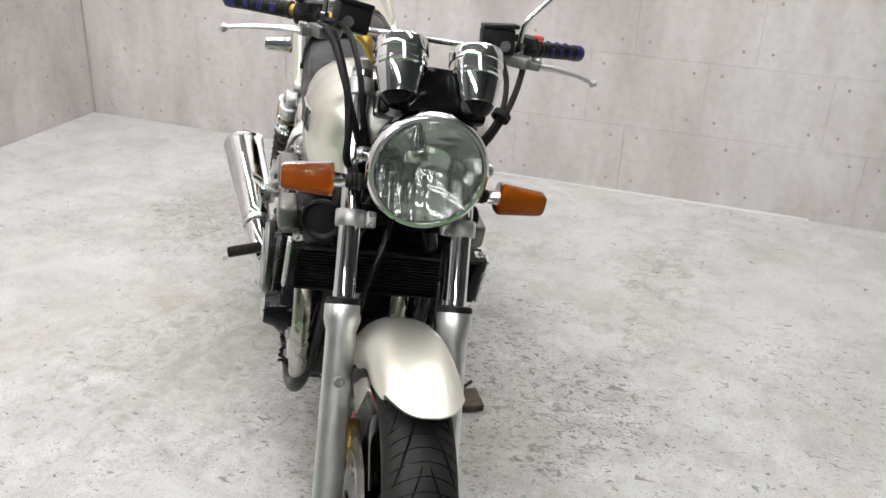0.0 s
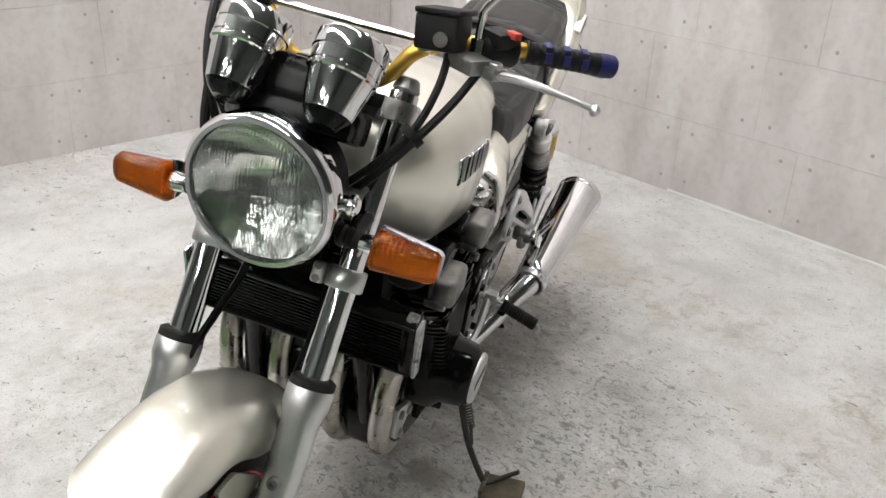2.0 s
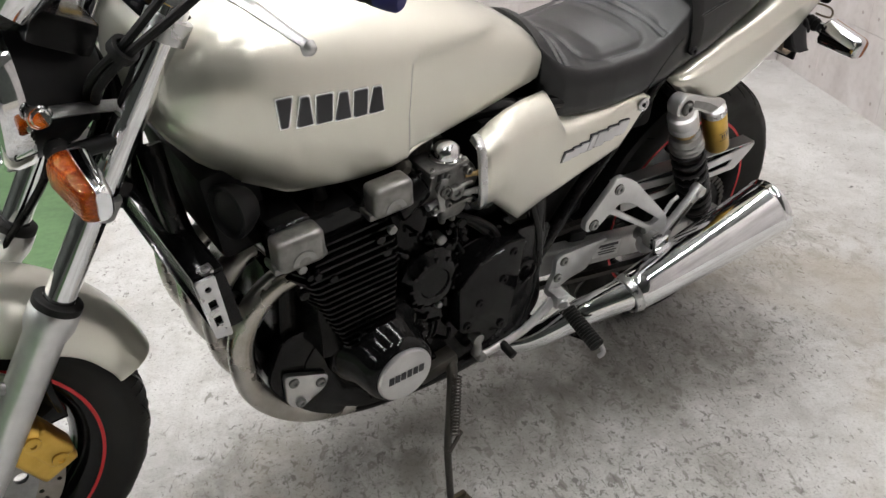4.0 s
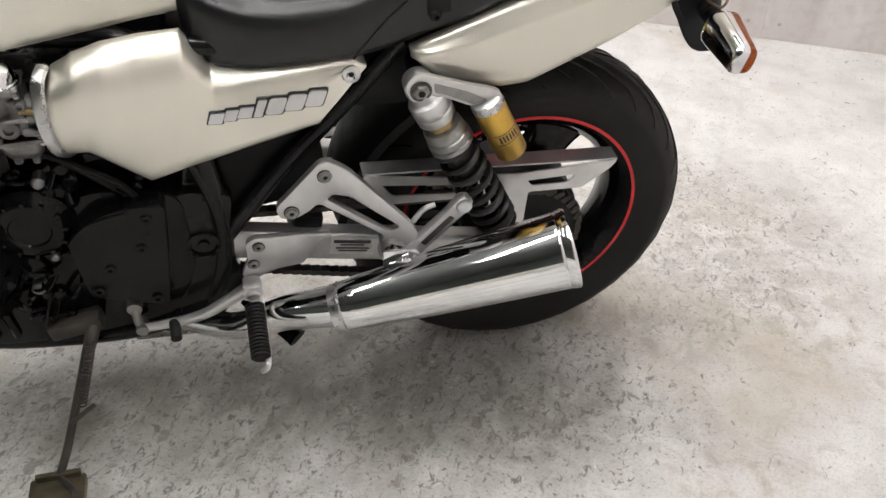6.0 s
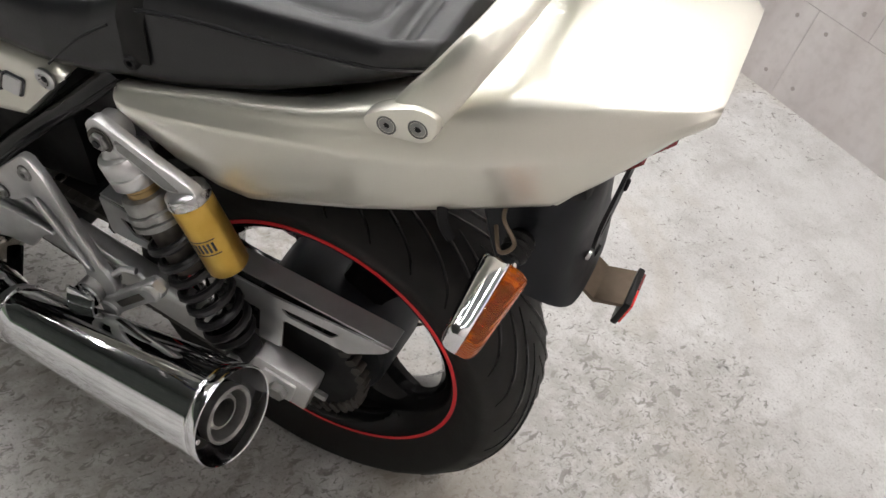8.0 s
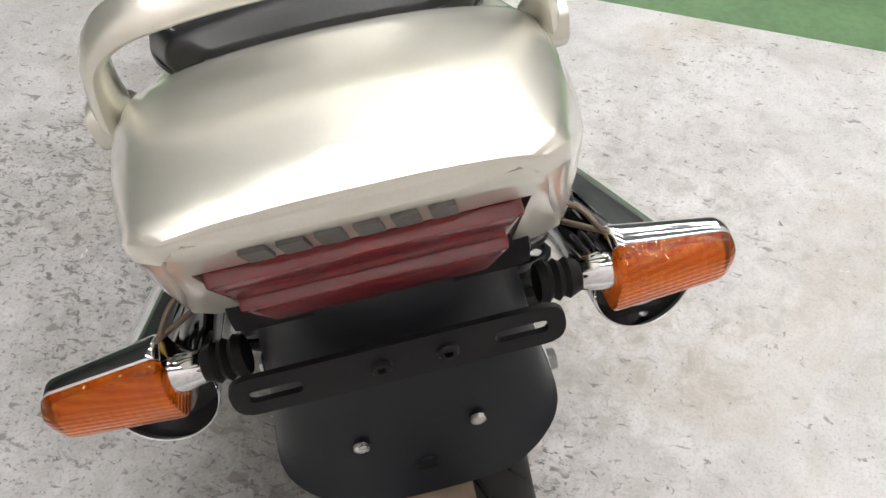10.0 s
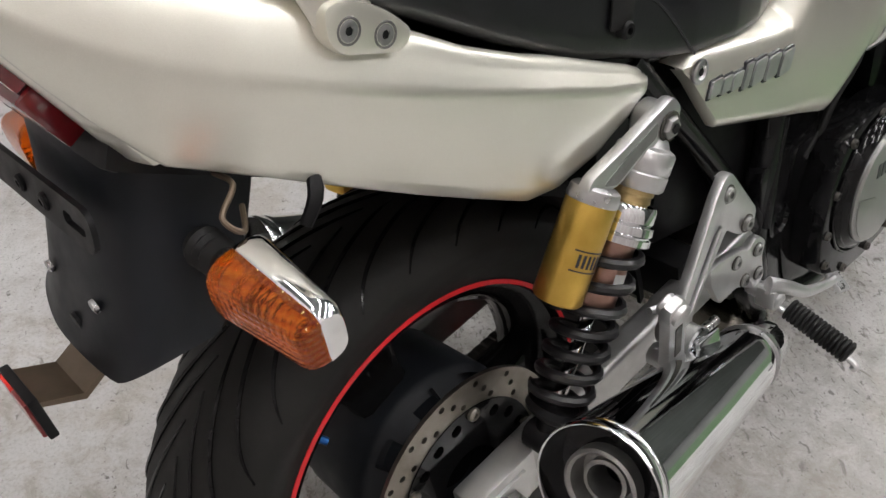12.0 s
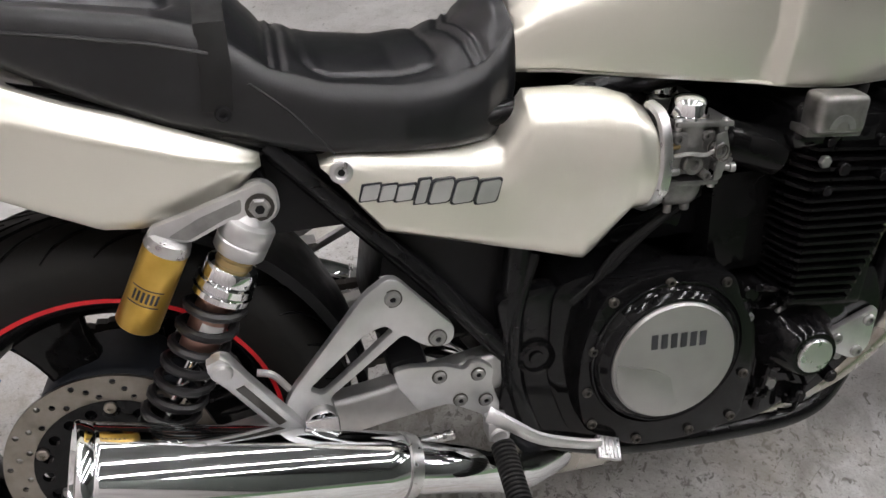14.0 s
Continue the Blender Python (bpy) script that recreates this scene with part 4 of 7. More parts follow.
    for dy in disc_y:
        s = 1 if dy > 0 else -1
        bm = bmesh.new()
        ri = disc_r * 0.72
        holes = []
        n = 16
        for k in range(n):
            for j in range(3):
                a = math.tau * (k + 0.3 * j) / n
                r = ri + (disc_r - ri) * (0.22 + 0.28 * j)
                holes.append(circle(r * math.cos(a), r * math.sin(a), 0.0042, 6))
        holes.append(circle(0, 0, ri, 48))
        plate(bm, circle(0, 0, disc_r, 72), dy - 0.0025, dy + 0.0025, holes=holes, place=lambda x, z, y: Vector((axle[0] + x, y, axle[2] + z)))
        disc = part("brake_disc", bm, DISC, wheel, "drilled steel brake disc")
        bm = bmesh.new()
        n_slot, r_slot, slot = (18, 0.86, 0.0075) if name == "rear_wheel" else (10, 0.80, 0.011)
        slots = [circle((ri * r_slot) * math.cos(math.tau * k / n_slot), (ri * r_slot) * math.sin(math.tau * k / n_slot), slot, 10) for k in range(n_slot)]
        plate(bm, circle(0, 0, ri * 1.02, 48), dy - 0.004, dy + 0.004, holes=slots + [circle(0, 0, 0.04, 24)], place=lambda x, z, y: Vector((axle[0] + x, y, axle[2] + z)))
        part("disc_carrier", bm, BLACK_GLOSS if name == "rear_wheel" else CAST, disc, "disc carrier ring")
        for k in range(5):
            a = math.tau * k / 5 + 0.2
            bm = bmesh.new()
            bolt(bm, Vector(axle) + Vector((ri * 0.93 * math.cos(a), dy + s * 0.004, ri * 0.93 * math.sin(a))), (0, s, 0), 0.008, 0.005)
            part("rivet", bm, DISC, disc)
    return wheel


rear = make_wheel("rear_wheel", AXLE_R, 0.316, 0.087, 0.219, 0.061, "black three-spoke rear wheel with red pinstripe", (-0.098,), 0.134, 104)
front_wheel = make_wheel("front_wheel", AXLE_F, 0.300, 0.061, 0.216, 0.046, "black three-spoke front wheel with red pinstripe", (-0.068, 0.068), 0.149, 26)


# front fork, yokes, fender
def make_fork(s):
    fork = new("fork_leg")
    fork.parent = bike
    tagged(fork, label="chrome fork tube in a silver lower leg")
    y = 0.104 * s
    low, seal = fork_at(0.303, y), fork_at(0.62, y)
    d = (seal - low).length
    bm = bmesh.new()
    lathe(bm, low - RAKE * 0.03, RAKE, [(0, 0), (0, 0.020), (0.008, 0.024), (0.05, 0.027), (d - 0.02, 0.0275), (d + 0.0, 0.0335), (d + 0.026, 0.0335), (d + 0.030, 0.031), (d + 0.030, 0)], 28)
    lower = part("lower_leg", bm, SATIN, fork, "silver painted lower leg")
    bm = bmesh.new()
    lathe(bm, seal, RAKE, [(-0.002, 0.0325), (0.008, 0.0325), (0.011, 0.028), (0.011, 0.021)], 28)
    part("dust_seal", bm, RUBBER, lower)
    bm = bmesh.new()
    rod(bm, fork_at(0.60, y), fork_at(0.995, y), 0.0205, seg=24)
    part("fork_tube", bm, CHROME, fork, "chrome fork tube")
    bm = bmesh.new()
    rod(bm, fork_at(0.995, y), fork_at(1.012, y), 0.020, 0.016, 20)
    part("fork_cap", bm, CAST, fork)
    bm = bmesh.new()
    rod(bm, fork_at(0.46, y) + Vector((-0.01, -s * 0.02, 0)), fork_at(0.46, y) + Vector((-0.01, -s * 0.045, 0)), 0.012)
    part("fender_mount", bm, CAST, fork)
    bm = bmesh.new()
    bolt(bm, fork_at(0.50, y) + RAKE * 0 + Vector((0.022, 0, 0.01)), (0.9, 0, 0.4), 0.010, 0.012)
    part("bolt", bm, CAST, fork)
    bm = bmesh.new()
    c = fork_at(0.757, y)
    lathe(bm, c - RAKE * 0.02, RAKE, [(0.004, 0.021), (0.004, 0.0265), (0.006, 0.028), (0.032, 0.028), (0.034, 0.0265), (0.034, 0.021)], 28)
    box(bm, c + Vector((0.016, -s * 0.034, 0.006)), (0.018, 0.018, 0.030), (0, -25, 0), 0.005, 3)
    clamp = part("lower_clamp", bm, SATIN, fork, "pale cast silver fork clamp")
    for k in (-0.009, 0.009):
        bm = bmesh.new()
        bolt(bm, c + Vector((0.024, -s * 0.034, 0.010)) + RAKE * k, (0.9, 0, 0.4), 0.0055, 0.004)
        part("bolt", bm, CAST, clamp)
    # top clamp
    bm = bmesh.new()
    c = fork_at(0.968, y)
    lathe(bm, c - RAKE * 0.014, RAKE, [(0, 0.021), (0, 0.029), (0.028, 0.029), (0.028, 0.021)], 28)
    part("top_clamp", bm, ALUM, fork)
    # brake caliper behind the leg
    bm = bmesh.new()
    box(bm, AXLE_F + Vector((-0.115, s * 0.078, 0.062)), (0.062, 0.056, 0.105), (0, 30, 0), 0.010, 3)
    box(bm, AXLE_F + Vector((-0.128, s * 0.092, 0.070)), (0.045, 0.030, 0.070), (0, 30, 0), 0.008, 3)
    cal = part("brake_caliper", bm, GOLD, bike, "gold front brake caliper")
    for k in (-0.03, 0.03):
        bm = bmesh.new()
        bolt(bm, AXLE_F + Vector((-0.125 + k * 0.5, s * 0.107, 0.070 + k * 0.8)), (0, s, 0), 0.012, 0.004)
        part("piston_cap", bm, GOLD, cal)


both_sides(make_fork)
bm = bmesh.new()
box(bm, fork_at(0.757, 0) + Vector((-0.02, 0, 0)), (0.055, 0.19, 0.040), (0, -25.5, 0), 0.006)
box(bm, fork_at(0.968, 0) + Vector((-0.015, 0, 0)), (0.070, 0.18, 0.022), (0, -25.5, 0), 0.006)
rod(bm, fork_at(0.74, 0) + Vector((-0.045, 0, 0)), fork_at(0.985, 0) + Vector((-0.045, 0, 0)), 0.030, seg=24)
part("steering_yoke", bm, BLACK_GLOSS, bike, "black steering head and yokes")
bm = bmesh.new()
rod(bm, AXLE_F + Vector((0, -0.125, 0)), AXLE_F + Vector((0, 0.125, 0)), 0.012)
part("front_axle", bm, CAST, bike)


def make_front_fender():
    bm = bmesh.new()
    rings = []
    a0, a1 = radians(65.5), radians(158)
    for k in range(49):
        a = a0 + (a1 - a0) * k / 48
        f = k / 48
        half = 0.073 * (1 - 0.10 * max(0, 1 - f / 0.20) ** 1.6) * min(1, 0.80 + 1.6 * (1 - f))
        R = 0.340 + 0.010 * math.sin(math.pi * f)
        drop = (0.062 + 0.030 * math.exp(-((f - 0.55) / 0.18) ** 2)) * (0.30 + 0.70 * min(1, f / 0.22) ** 0.8)
        sec = []
        for j in range(17):
            b = (j / 16 - 0.5) * 2
            y = half * math.copysign(abs(math.sin(b * math.pi / 2)) ** 0.9, b)
            r = R - drop * (1 - math.cos(b * math.pi / 2)) ** 1.35
            sec.append((y, r))
        inner = [(y * 0.97, r - 0.004) for y, r in reversed(sec)]
        swing = [a - 0.01 * (1 - f) ** 6 + 0.15 * (1 - f) ** 7 * abs(y / half) ** 3.0 for y, r in sec + inner]
        rings.append([AXLE_F + Vector((math.cos(w) * r, y, math.sin(w) * r)) for w, (y, r) in zip(swing, sec + inner)])
    loft(bm, rings)
    fender = part("front_fender", bm, PAINT, bike, "champagne silver front fender", sharp=60)
    for s in (1, -1):
        bm = bmesh.new()
        plate(bm, rounded([(1.425, 0.490), (1.505, 0.560), (1.55, 0.560), (1.49, 0.47)], 0.012), s * 0.066, s * 0.073)
        part("fender_stay", bm, PAINT, fender)


make_front_fender()


# headlamp
def make_headlamp():
    c = Vector((1.372, 0.002, 0.888))
    ax = Vector((1, 0, -0.035)).normalized()
    lamp = new("headlamp")
    lamp.parent = bike
    tagged(lamp, label="round chrome headlamp with clear glass and a faceted reflector")
    bm = bmesh.new()
    lathe(bm, c, ax, [(-0.135, 0), (-0.135, 0.030), (-0.120, 0.060), (-0.085, 0.086), (-0.035, 0.097), (-0.012, 0.099), (-0.012, 0.094), (-0.04, 0.090)], 48)
    part("shell", bm, MATTE, lamp, "black lamp shell")
    bm = bmesh.new()
    lathe(bm, c, ax, [(-0.030, 0.099), (-0.028, 0.1035), (-0.006, 0.1065), (0.004, 0.105), (0.009, 0.100), (0.009, 0.0945), (0.002, 0.0925), (-0.012, 0.0925)], 64)
    part("rim_ring", bm, CHROME, lamp, "chrome lamp rim")
    bm = bmesh.new()
    prof = [(-0.068 + 0.068 * (r / 0.093) ** 2, r) for r in [0.0004 + 0.0926 * k / 36 for k in range(37)]]
    lathe(bm, c, ax, prof, 110)
    for v in bm.verts:
        q = v.co - c
        low = min(1, max(0.0, (0.030 - q.z) / 0.05))
        v.co += Vector((low * 0.0011 * math.sin(q.y * 250) + low * 0.0006 * math.sin(q.z * 190 + 30 * q.y), 0, 0))
    part("reflector", bm, REFLECTOR, lamp, "mirrored reflector bowl")
    bm = bmesh.new()
    rod(bm, c - ax * 0.070, c - ax * 0.038, 0.009, 0.008)
    part("bulb", bm, REFLECTOR, lamp)
    bm = bmesh.new()
    outer = [(0.020 * (1 - (r / 0.0935) ** 2) + 0.002, r) for r in [0.0935 * (1 - k / 14) for k in range(15)]]
    inner = [(h - 0.004, r) for h, r in reversed(outer)]
    lathe(bm, c, ax, outer + inner[0:] + [(outer[0][0] - 0.004, 0.0935), outer[0]], 48)
    lens = part("lens", bm, GLASS, lamp, "clear headlamp glass")
    lens.visible_shadow = False
    for s in (1, -1):
        bm = bmesh.new()
        rod(bm, c + Vector((-0.035, s * 0.096, 0.005)), c + Vector((-0.035, s * 0.122, 0.005)), 0.011)
        rod(bm, c + Vector((-0.035, s * 0.110, 0.005)), c + Vector((-0.035, s * 0.118, 0.005)), 0.015)
        part("mount_bolt", bm, CHROME, lamp)
        bm = bmesh.new()
        p = c + Vector((-0.035, s * 0.108, 0.005))
        q = fork_at(0.87, s * 0.104)
        q += Vector((-0.012, -s * 0.016, 0))
        sweep(bm, [p, p * 0.5 + q * 0.5 + Vector((0, -s * 0.004, 0)), q], 0.005, 8, 5, flat=2.8, up=(0, 1, 0))
        part("lamp_stay", bm, GREY_ALLOY, lamp, "dull grey lamp bracket round the fork tube")


make_headlamp()


# indicators
def make_indicator(name, root, out, facing, label):
    """root on the body, out the direction of the arm, facing where the amber lens looks."""
    root, out, facing = Vector(root), Vector(out).normalized(), Vector(facing)
    facing = (facing - out * facing.dot(out)).normalized()
    up = out.cross(facing)
    ind = new(name)
    ind.parent = bike
    tagged(ind, label=label)
    bm = bmesh.new()
    lathe(bm, root - out * 0.052, out, [(0, 0), (0, 0.014), (0.006, 0.016), (0.010, 0.0125), (0.014, 0.0155), (0.018, 0.0125), (0.022, 0.015), (0.030, 0.0115), (0.034, 0.0)], 18)
    part("rubber_boot", bm, RUBBER, ind)
    bm = bmesh.new()
    rod(bm, root - out * 0.022, root + out * 0.004, 0.0115, 0.0145)
    part("arm", bm, CHROME, ind, "chrome arm")

    def body(d0, d1, inset):
        bm = bmesh.new()
        rings = []
        for f in [0, 0.02, 0.05, 0.1, 0.2, 0.35, 0.5, 0.65, 0.8, 0.9, 0.93, 0.96, 0.985, 1.0]:
            h = (0.0305 - 0.008 * f - inset) * (1 - 0.20 * (max(0, f - 0.90) / 0.10) ** 2) * (1 - 0.14 * (max(0, 0.05 - f) / 0.05) ** 2)
            e0, e1 = d0 * (1 - 0.30 * f), d1 * (1 - 0.30 * f)
            if f > 0.90:
                e0, e1 = e0 * (1 - 18 * (f - 0.90) ** 2), e1 * (1 - 18 * (f - 0.90) ** 2)
            c = root + out * (f * 0.089)
            ring = []
            for q in range(20):
                b = math.tau * q / 20
                u = h * math.copysign(abs(math.cos(b)) ** 0.55, math.cos(b))
                s = math.sin(b)
                v = e1 * abs(s) ** 0.7 if s > 0 else -e0 * abs(s) ** 0.7
                ring.append(c + up * u + facing * v)
            rings.append(ring)
        loft(bm, rings)
        return bm

    part("housing", body(0.026, 0.004, 0.0), CHROME, ind, "chrome lamp housing")
    bm = body(-0.002, 0.026, 0.001)
    part("lens", bm, AMBER, ind, "ribbed amber lens")


for s in (1, -1):
    make_indicator("front_indicator", (1.322, s * 0.150, 0.838), (-0.03, s, -0.04), (1, 0, 0), "amber front turn signal on a chrome arm")
    make_indicator("rear_indicator", (-0.224, s * 0.155, 0.741), (0.02, s, -0.10), (-1, 0, -0.12), "amber rear turn signal on a chrome arm")
    bm = bmesh.new()
    sweep(bm, [fork_at(0.84, s * 0.11), (1.30, s * 0.112, 0.838), (1.322, s * 0.125, 0.838)], 0.011, 10, 4)
    part("indicator_stem", bm, MATTE, bike)


# instruments
def make_gauges():
    for s in (1, -1):
        g = new("gauge")
        g.parent = bike
        tagged(g, label="chrome cupped instrument dial")
        ax = Vector((-0.62, 0, 0.785)).normalized()
        c = Vector((1.343, s * 0.066 + 0.002, 1.002))
        bm = bmesh.new()
        lathe(bm, c, ax, [(0.0, 0.028), (0.001, 0.0318), (0.003, 0.0325), (0.048, 0.0425), (0.050, 0.0455), (0.054, 0.0455), (0.055, 0.0440), (0.057, 0.0440), (0.058, 0.0455), (0.075, 0.0455), (0.076, 0.0475), (0.095, 0.0475), (0.099, 0.0455), (0.099, 0.041), (0.094, 0.040)], 40)
        part("cup", bm, CHROME, g, "chrome gauge cup")
        bm = bmesh.new()
        lathe(bm, c, ax, [(-0.016, 0), (-0.016, 0.017), (-0.008, 0.026), (0.001, 0.0315), (0.004, 0.030)], 32)
        part("base_cap", bm, BLACK_GLOSS, g, "black rubber-mounted base")
        bm = bmesh.new()
        lathe(bm, c, ax, [(0.092, 0.0405), (0.0925, 0.0)], 32)
        part("dial", bm, MATTE, g, "black dial")
    bm = bmesh.new()
    box(bm, (1.290, 0.002, 1.015), (0.050, 0.090, 0.060), (0, -25, 0), 0.010)
    box(bm, (1.290, 0.002, 0.975), (0.080, 0.190, 0.045), (0, -25, 0), 0.012)
    part("gauge_bracket", bm, FIN_BLACK, bike, "black instrument bracket")
    bm = bmesh.new()
    lathe(bm, (1.322, -0.065, 0.965), (0, 0, 1), [(0, 0.014), (0.03, 0.014), (0.034, 0.010), (0.034, 0)], 16)
    part("cable_drive", bm, CAST, bike)


make_gauges()


# handlebar and controls
def make_bar():
    bm = bmesh.new()
    half = [(1.168, 0.0, 0.998), (1.168, 0.050, 0.998), (1.170, 0.082, 1.018), (1.165, 0.112, 1.056), (1.135, 0.165, 1.074), (1.075, 0.26, 1.072), (1.018, 0.352, 1.066)]
    sweep(bm, [(x, -y, z) for x, y, z in reversed(half)] + half[1:], 0.0111, 14, 8)
    bar = part("handlebar", bm, GOLD, bike, "gold tubular handlebar")
    bm = bmesh.new()
    sweep(bm, [(1.158, -0.125, 1.070), (1.160, 0.0, 1.070), (1.158, 0.125, 1.070)], 0.006, 10, 4)
    for s in (1, -1):
        lathe(bm, (1.158, s * 0.118, 1.066), (-0.3, s, 0.2), [(-0.008, 0), (-0.008, 0.016), (0.008, 0.016), (0.008, 0)], 16)
    part("cross_brace", bm, CHROME, bar, "polished cross brace")
    for s in (1, -1):
        bm = bmesh.new()
        box(bm, (1.170, s * 0.045, 0.988), (0.034, 0.026, 0.045), (0, -15, 0), 0.005)
        part("riser", bm, BLACK_GLOSS, bar)
        d = Vector((1.018 - 1.075, (0.352 - 0.26) * s, 1.066 - 1.072)).normalized()
        g0 = Vector((1.088, s * 0.240, 1.072))
        bm = bmesh.new()
        lathe(bm, g0, d, [(0, 0.0115), (0, 0.0165), (0.004, 0.0165), (0.006, 0.015)] + [q for k in range(9) for q in ((0.012 + k * 0.010, 0.0150), (0.014 + k * 0.010, 0.0158), (0.018 + k * 0.010, 0.0158), (0.020 + k * 0.010, 0.0150))] + [(0.108, 0.0165), (0.112, 0.0165)], 20)
        grip = part("grip", bm, MATTE, bar, "black and blue rubber grip")
        bm = bmesh.new()
        lathe(bm, g0 + d * 0.112, d, [(0, 0.0165), (0.012, 0.0172), (0.024, 0.0165), (0.028, 0.013), (0.029, 0)], 20)
        part("grip_end", bm, BLUE, grip, "blue grip end")
        for q in range(3):
            for k in range(2):
                bm = bmesh.new()
                a = math.pi * 0.2 + k * 1.3
                n1 = d.cross(Vector((0, 0, 1))).normalized()
                if n1.x < 0:
                    n1 = -n1
                c = g0 + d * (0.032 + 0.028 * q) + (n1 * math.cos(a - 0.6) + Vector((0, 0, 1)) * math.sin(a - 0.6)) * 0.0155
                box(bm, (0, 0, 0), (0.015, 0.010, 0.003), bev=0.001)
                bmesh.ops.transform(bm, matrix=Matrix.Translation(c) @ (n1 * math.cos(a - 0.6) + Vector((0, 0, 1)) * math.sin(a - 0.6)).to_track_quat("Z", "X").to_matrix().to_4x4(), verts=bm.verts)
                part("grip_patch", bm, BLUE, grip, "blue rubber patch")
        # switch housing
        bm = bmesh.new()
        c = Vector((1.108, s * 0.207, 1.072))
        lathe(bm, c - d * 0.024, d, [(0, 0), (0, 0.020), (0.004, 0.023), (0.046, 0.023), (0.050, 0.020), (0.050, 0)], 18)
        box(bm, c + Vector((0.006, 0, 0.016)), (0.040, 0.044, 0.022), (0, 0, -32 * s), 0.006)
        sw = part("switch_box", bm, MATTE, bar, "black switch housing")
        bm = bmesh.new()
        box(bm, c + Vector((0.012, s * 0.020, 0.026)), (0.014, 0.020, 0.010), (0, 0, -32 * s), 0.003)
        part("switch", bm, RED_SWITCH if s > 0 else MATTE, sw)
        # lever perch, lever and fluid reservoir
        bm = bmesh.new()
        p0 = Vector((1.128, s * 0.165, 1.062))
        lathe(bm, p0 - d * 0.012, d, [(0, 0), (0, 0.019), (0.024, 0.019), (0.024, 0)], 16)
        box(bm, p0 + Vector((0.026, s * 0.018, -0.006)), (0.040, 0.050, 0.022), (0, 0, -32 * s), 0.005)
        box(bm, p0 + Vector((0.028, s * 0.052, -0.010)), (0.026, 0.030, 0.016), (0, 0, -32 * s), 0.004)
        perch = part("lever_perch", bm, CAST, bar, "cast lever perch")
        bm = bmesh.new()
        bolt(bm, p0 + Vector((0.034, s * 0.056, 0.0)), (0, 0, 1), 0.009, 0.006)
        part("pivot_screw", bm, ALUM, perch)
        bm = bmesh.new()
        sweep(bm, [p0 + Vector((0.034, s * 0.050, -0.010)), (1.150, s * 0.255, 1.050), (1.138, s * 0.310, 1.042), (1.122, s * 0.355, 1.030)], [0.0115, 0.0105, 0.0080, 0.0062], 10, 6, flat=0.6, up=(0, 0, 1))
        lathe(bm, (1.126, s * 0.350, 1.031), (-0.3, s, -0.2), [(0, 0), (0.002, 0.006), (0.008, 0.0092), (0.014, 0.006), (0.017, 0)], 16)
        part("lever", bm, SATIN, bar, "polished control lever")
        bm = bmesh.new()
        c = Vector((1.150, s * 0.138, 1.086))
        box(bm, c, (0.054, 0.062, 0.048), (8 * s, -6, -8 * s), 0.006)
        res = part("fluid_reservoir", bm, MATTE, bar, "black fluid reservoir")
        bm = bmesh.new()
        box(bm, c + Vector((0, 0, 0.028)), (0.059, 0.067, 0.008), (8 * s, -6, -8 * s), 0.003)
        part("cap", bm, MATTE, res)
        bm = bmesh.new()
        lathe(bm, c + Vector((0.030, s * 0.008, -0.002)), (1, 0, 0), [(0, 0), (0.003, 0.010), (0.006, 0.010), (0.006, 0.008), (0.005, 0)], 16)
        part("sight_glass", bm, GREY_ALLOY, res)
    # mirror stem
    for s in (1, -1):
        bm = bmesh.new()
        sweep(bm, [(1.142, s * 0.186, 1.070), (1.143, s * 0.186, 1.110), (1.146, s * 0.192, 1.135), (1.140, s * 0.235, 1.185), (1.13, s * 0.29, 1.235)], 0.0055, 10, 6)
        lathe(bm, (1.142, s * 0.186, 1.068), (0, 0, 1), [(0, 0.010), (0.018, 0.010), (0.020, 0.0085), (0.020, 0)], 6)
        stem = part("mirror_stem", bm, CHROME, bar, "chrome mirror stem")
        bm = bmesh.new()
        m = pose(1.125, s * 0.325, 1.262, 90, 0, 90 + 8 * s)
        lathe(bm, (0, 0, 0), (0, 0, 1), [(-0.008, 0), (-0.008, 0.050), (0.0, 0.055), (0.012, 0.042), (0.018, 0.0)], 28)
        bmesh.ops.transform(bm, matrix=m, verts=bm.verts)
        part("mirror_head", bm, CHROME, stem, "round chrome mirror")


make_bar()


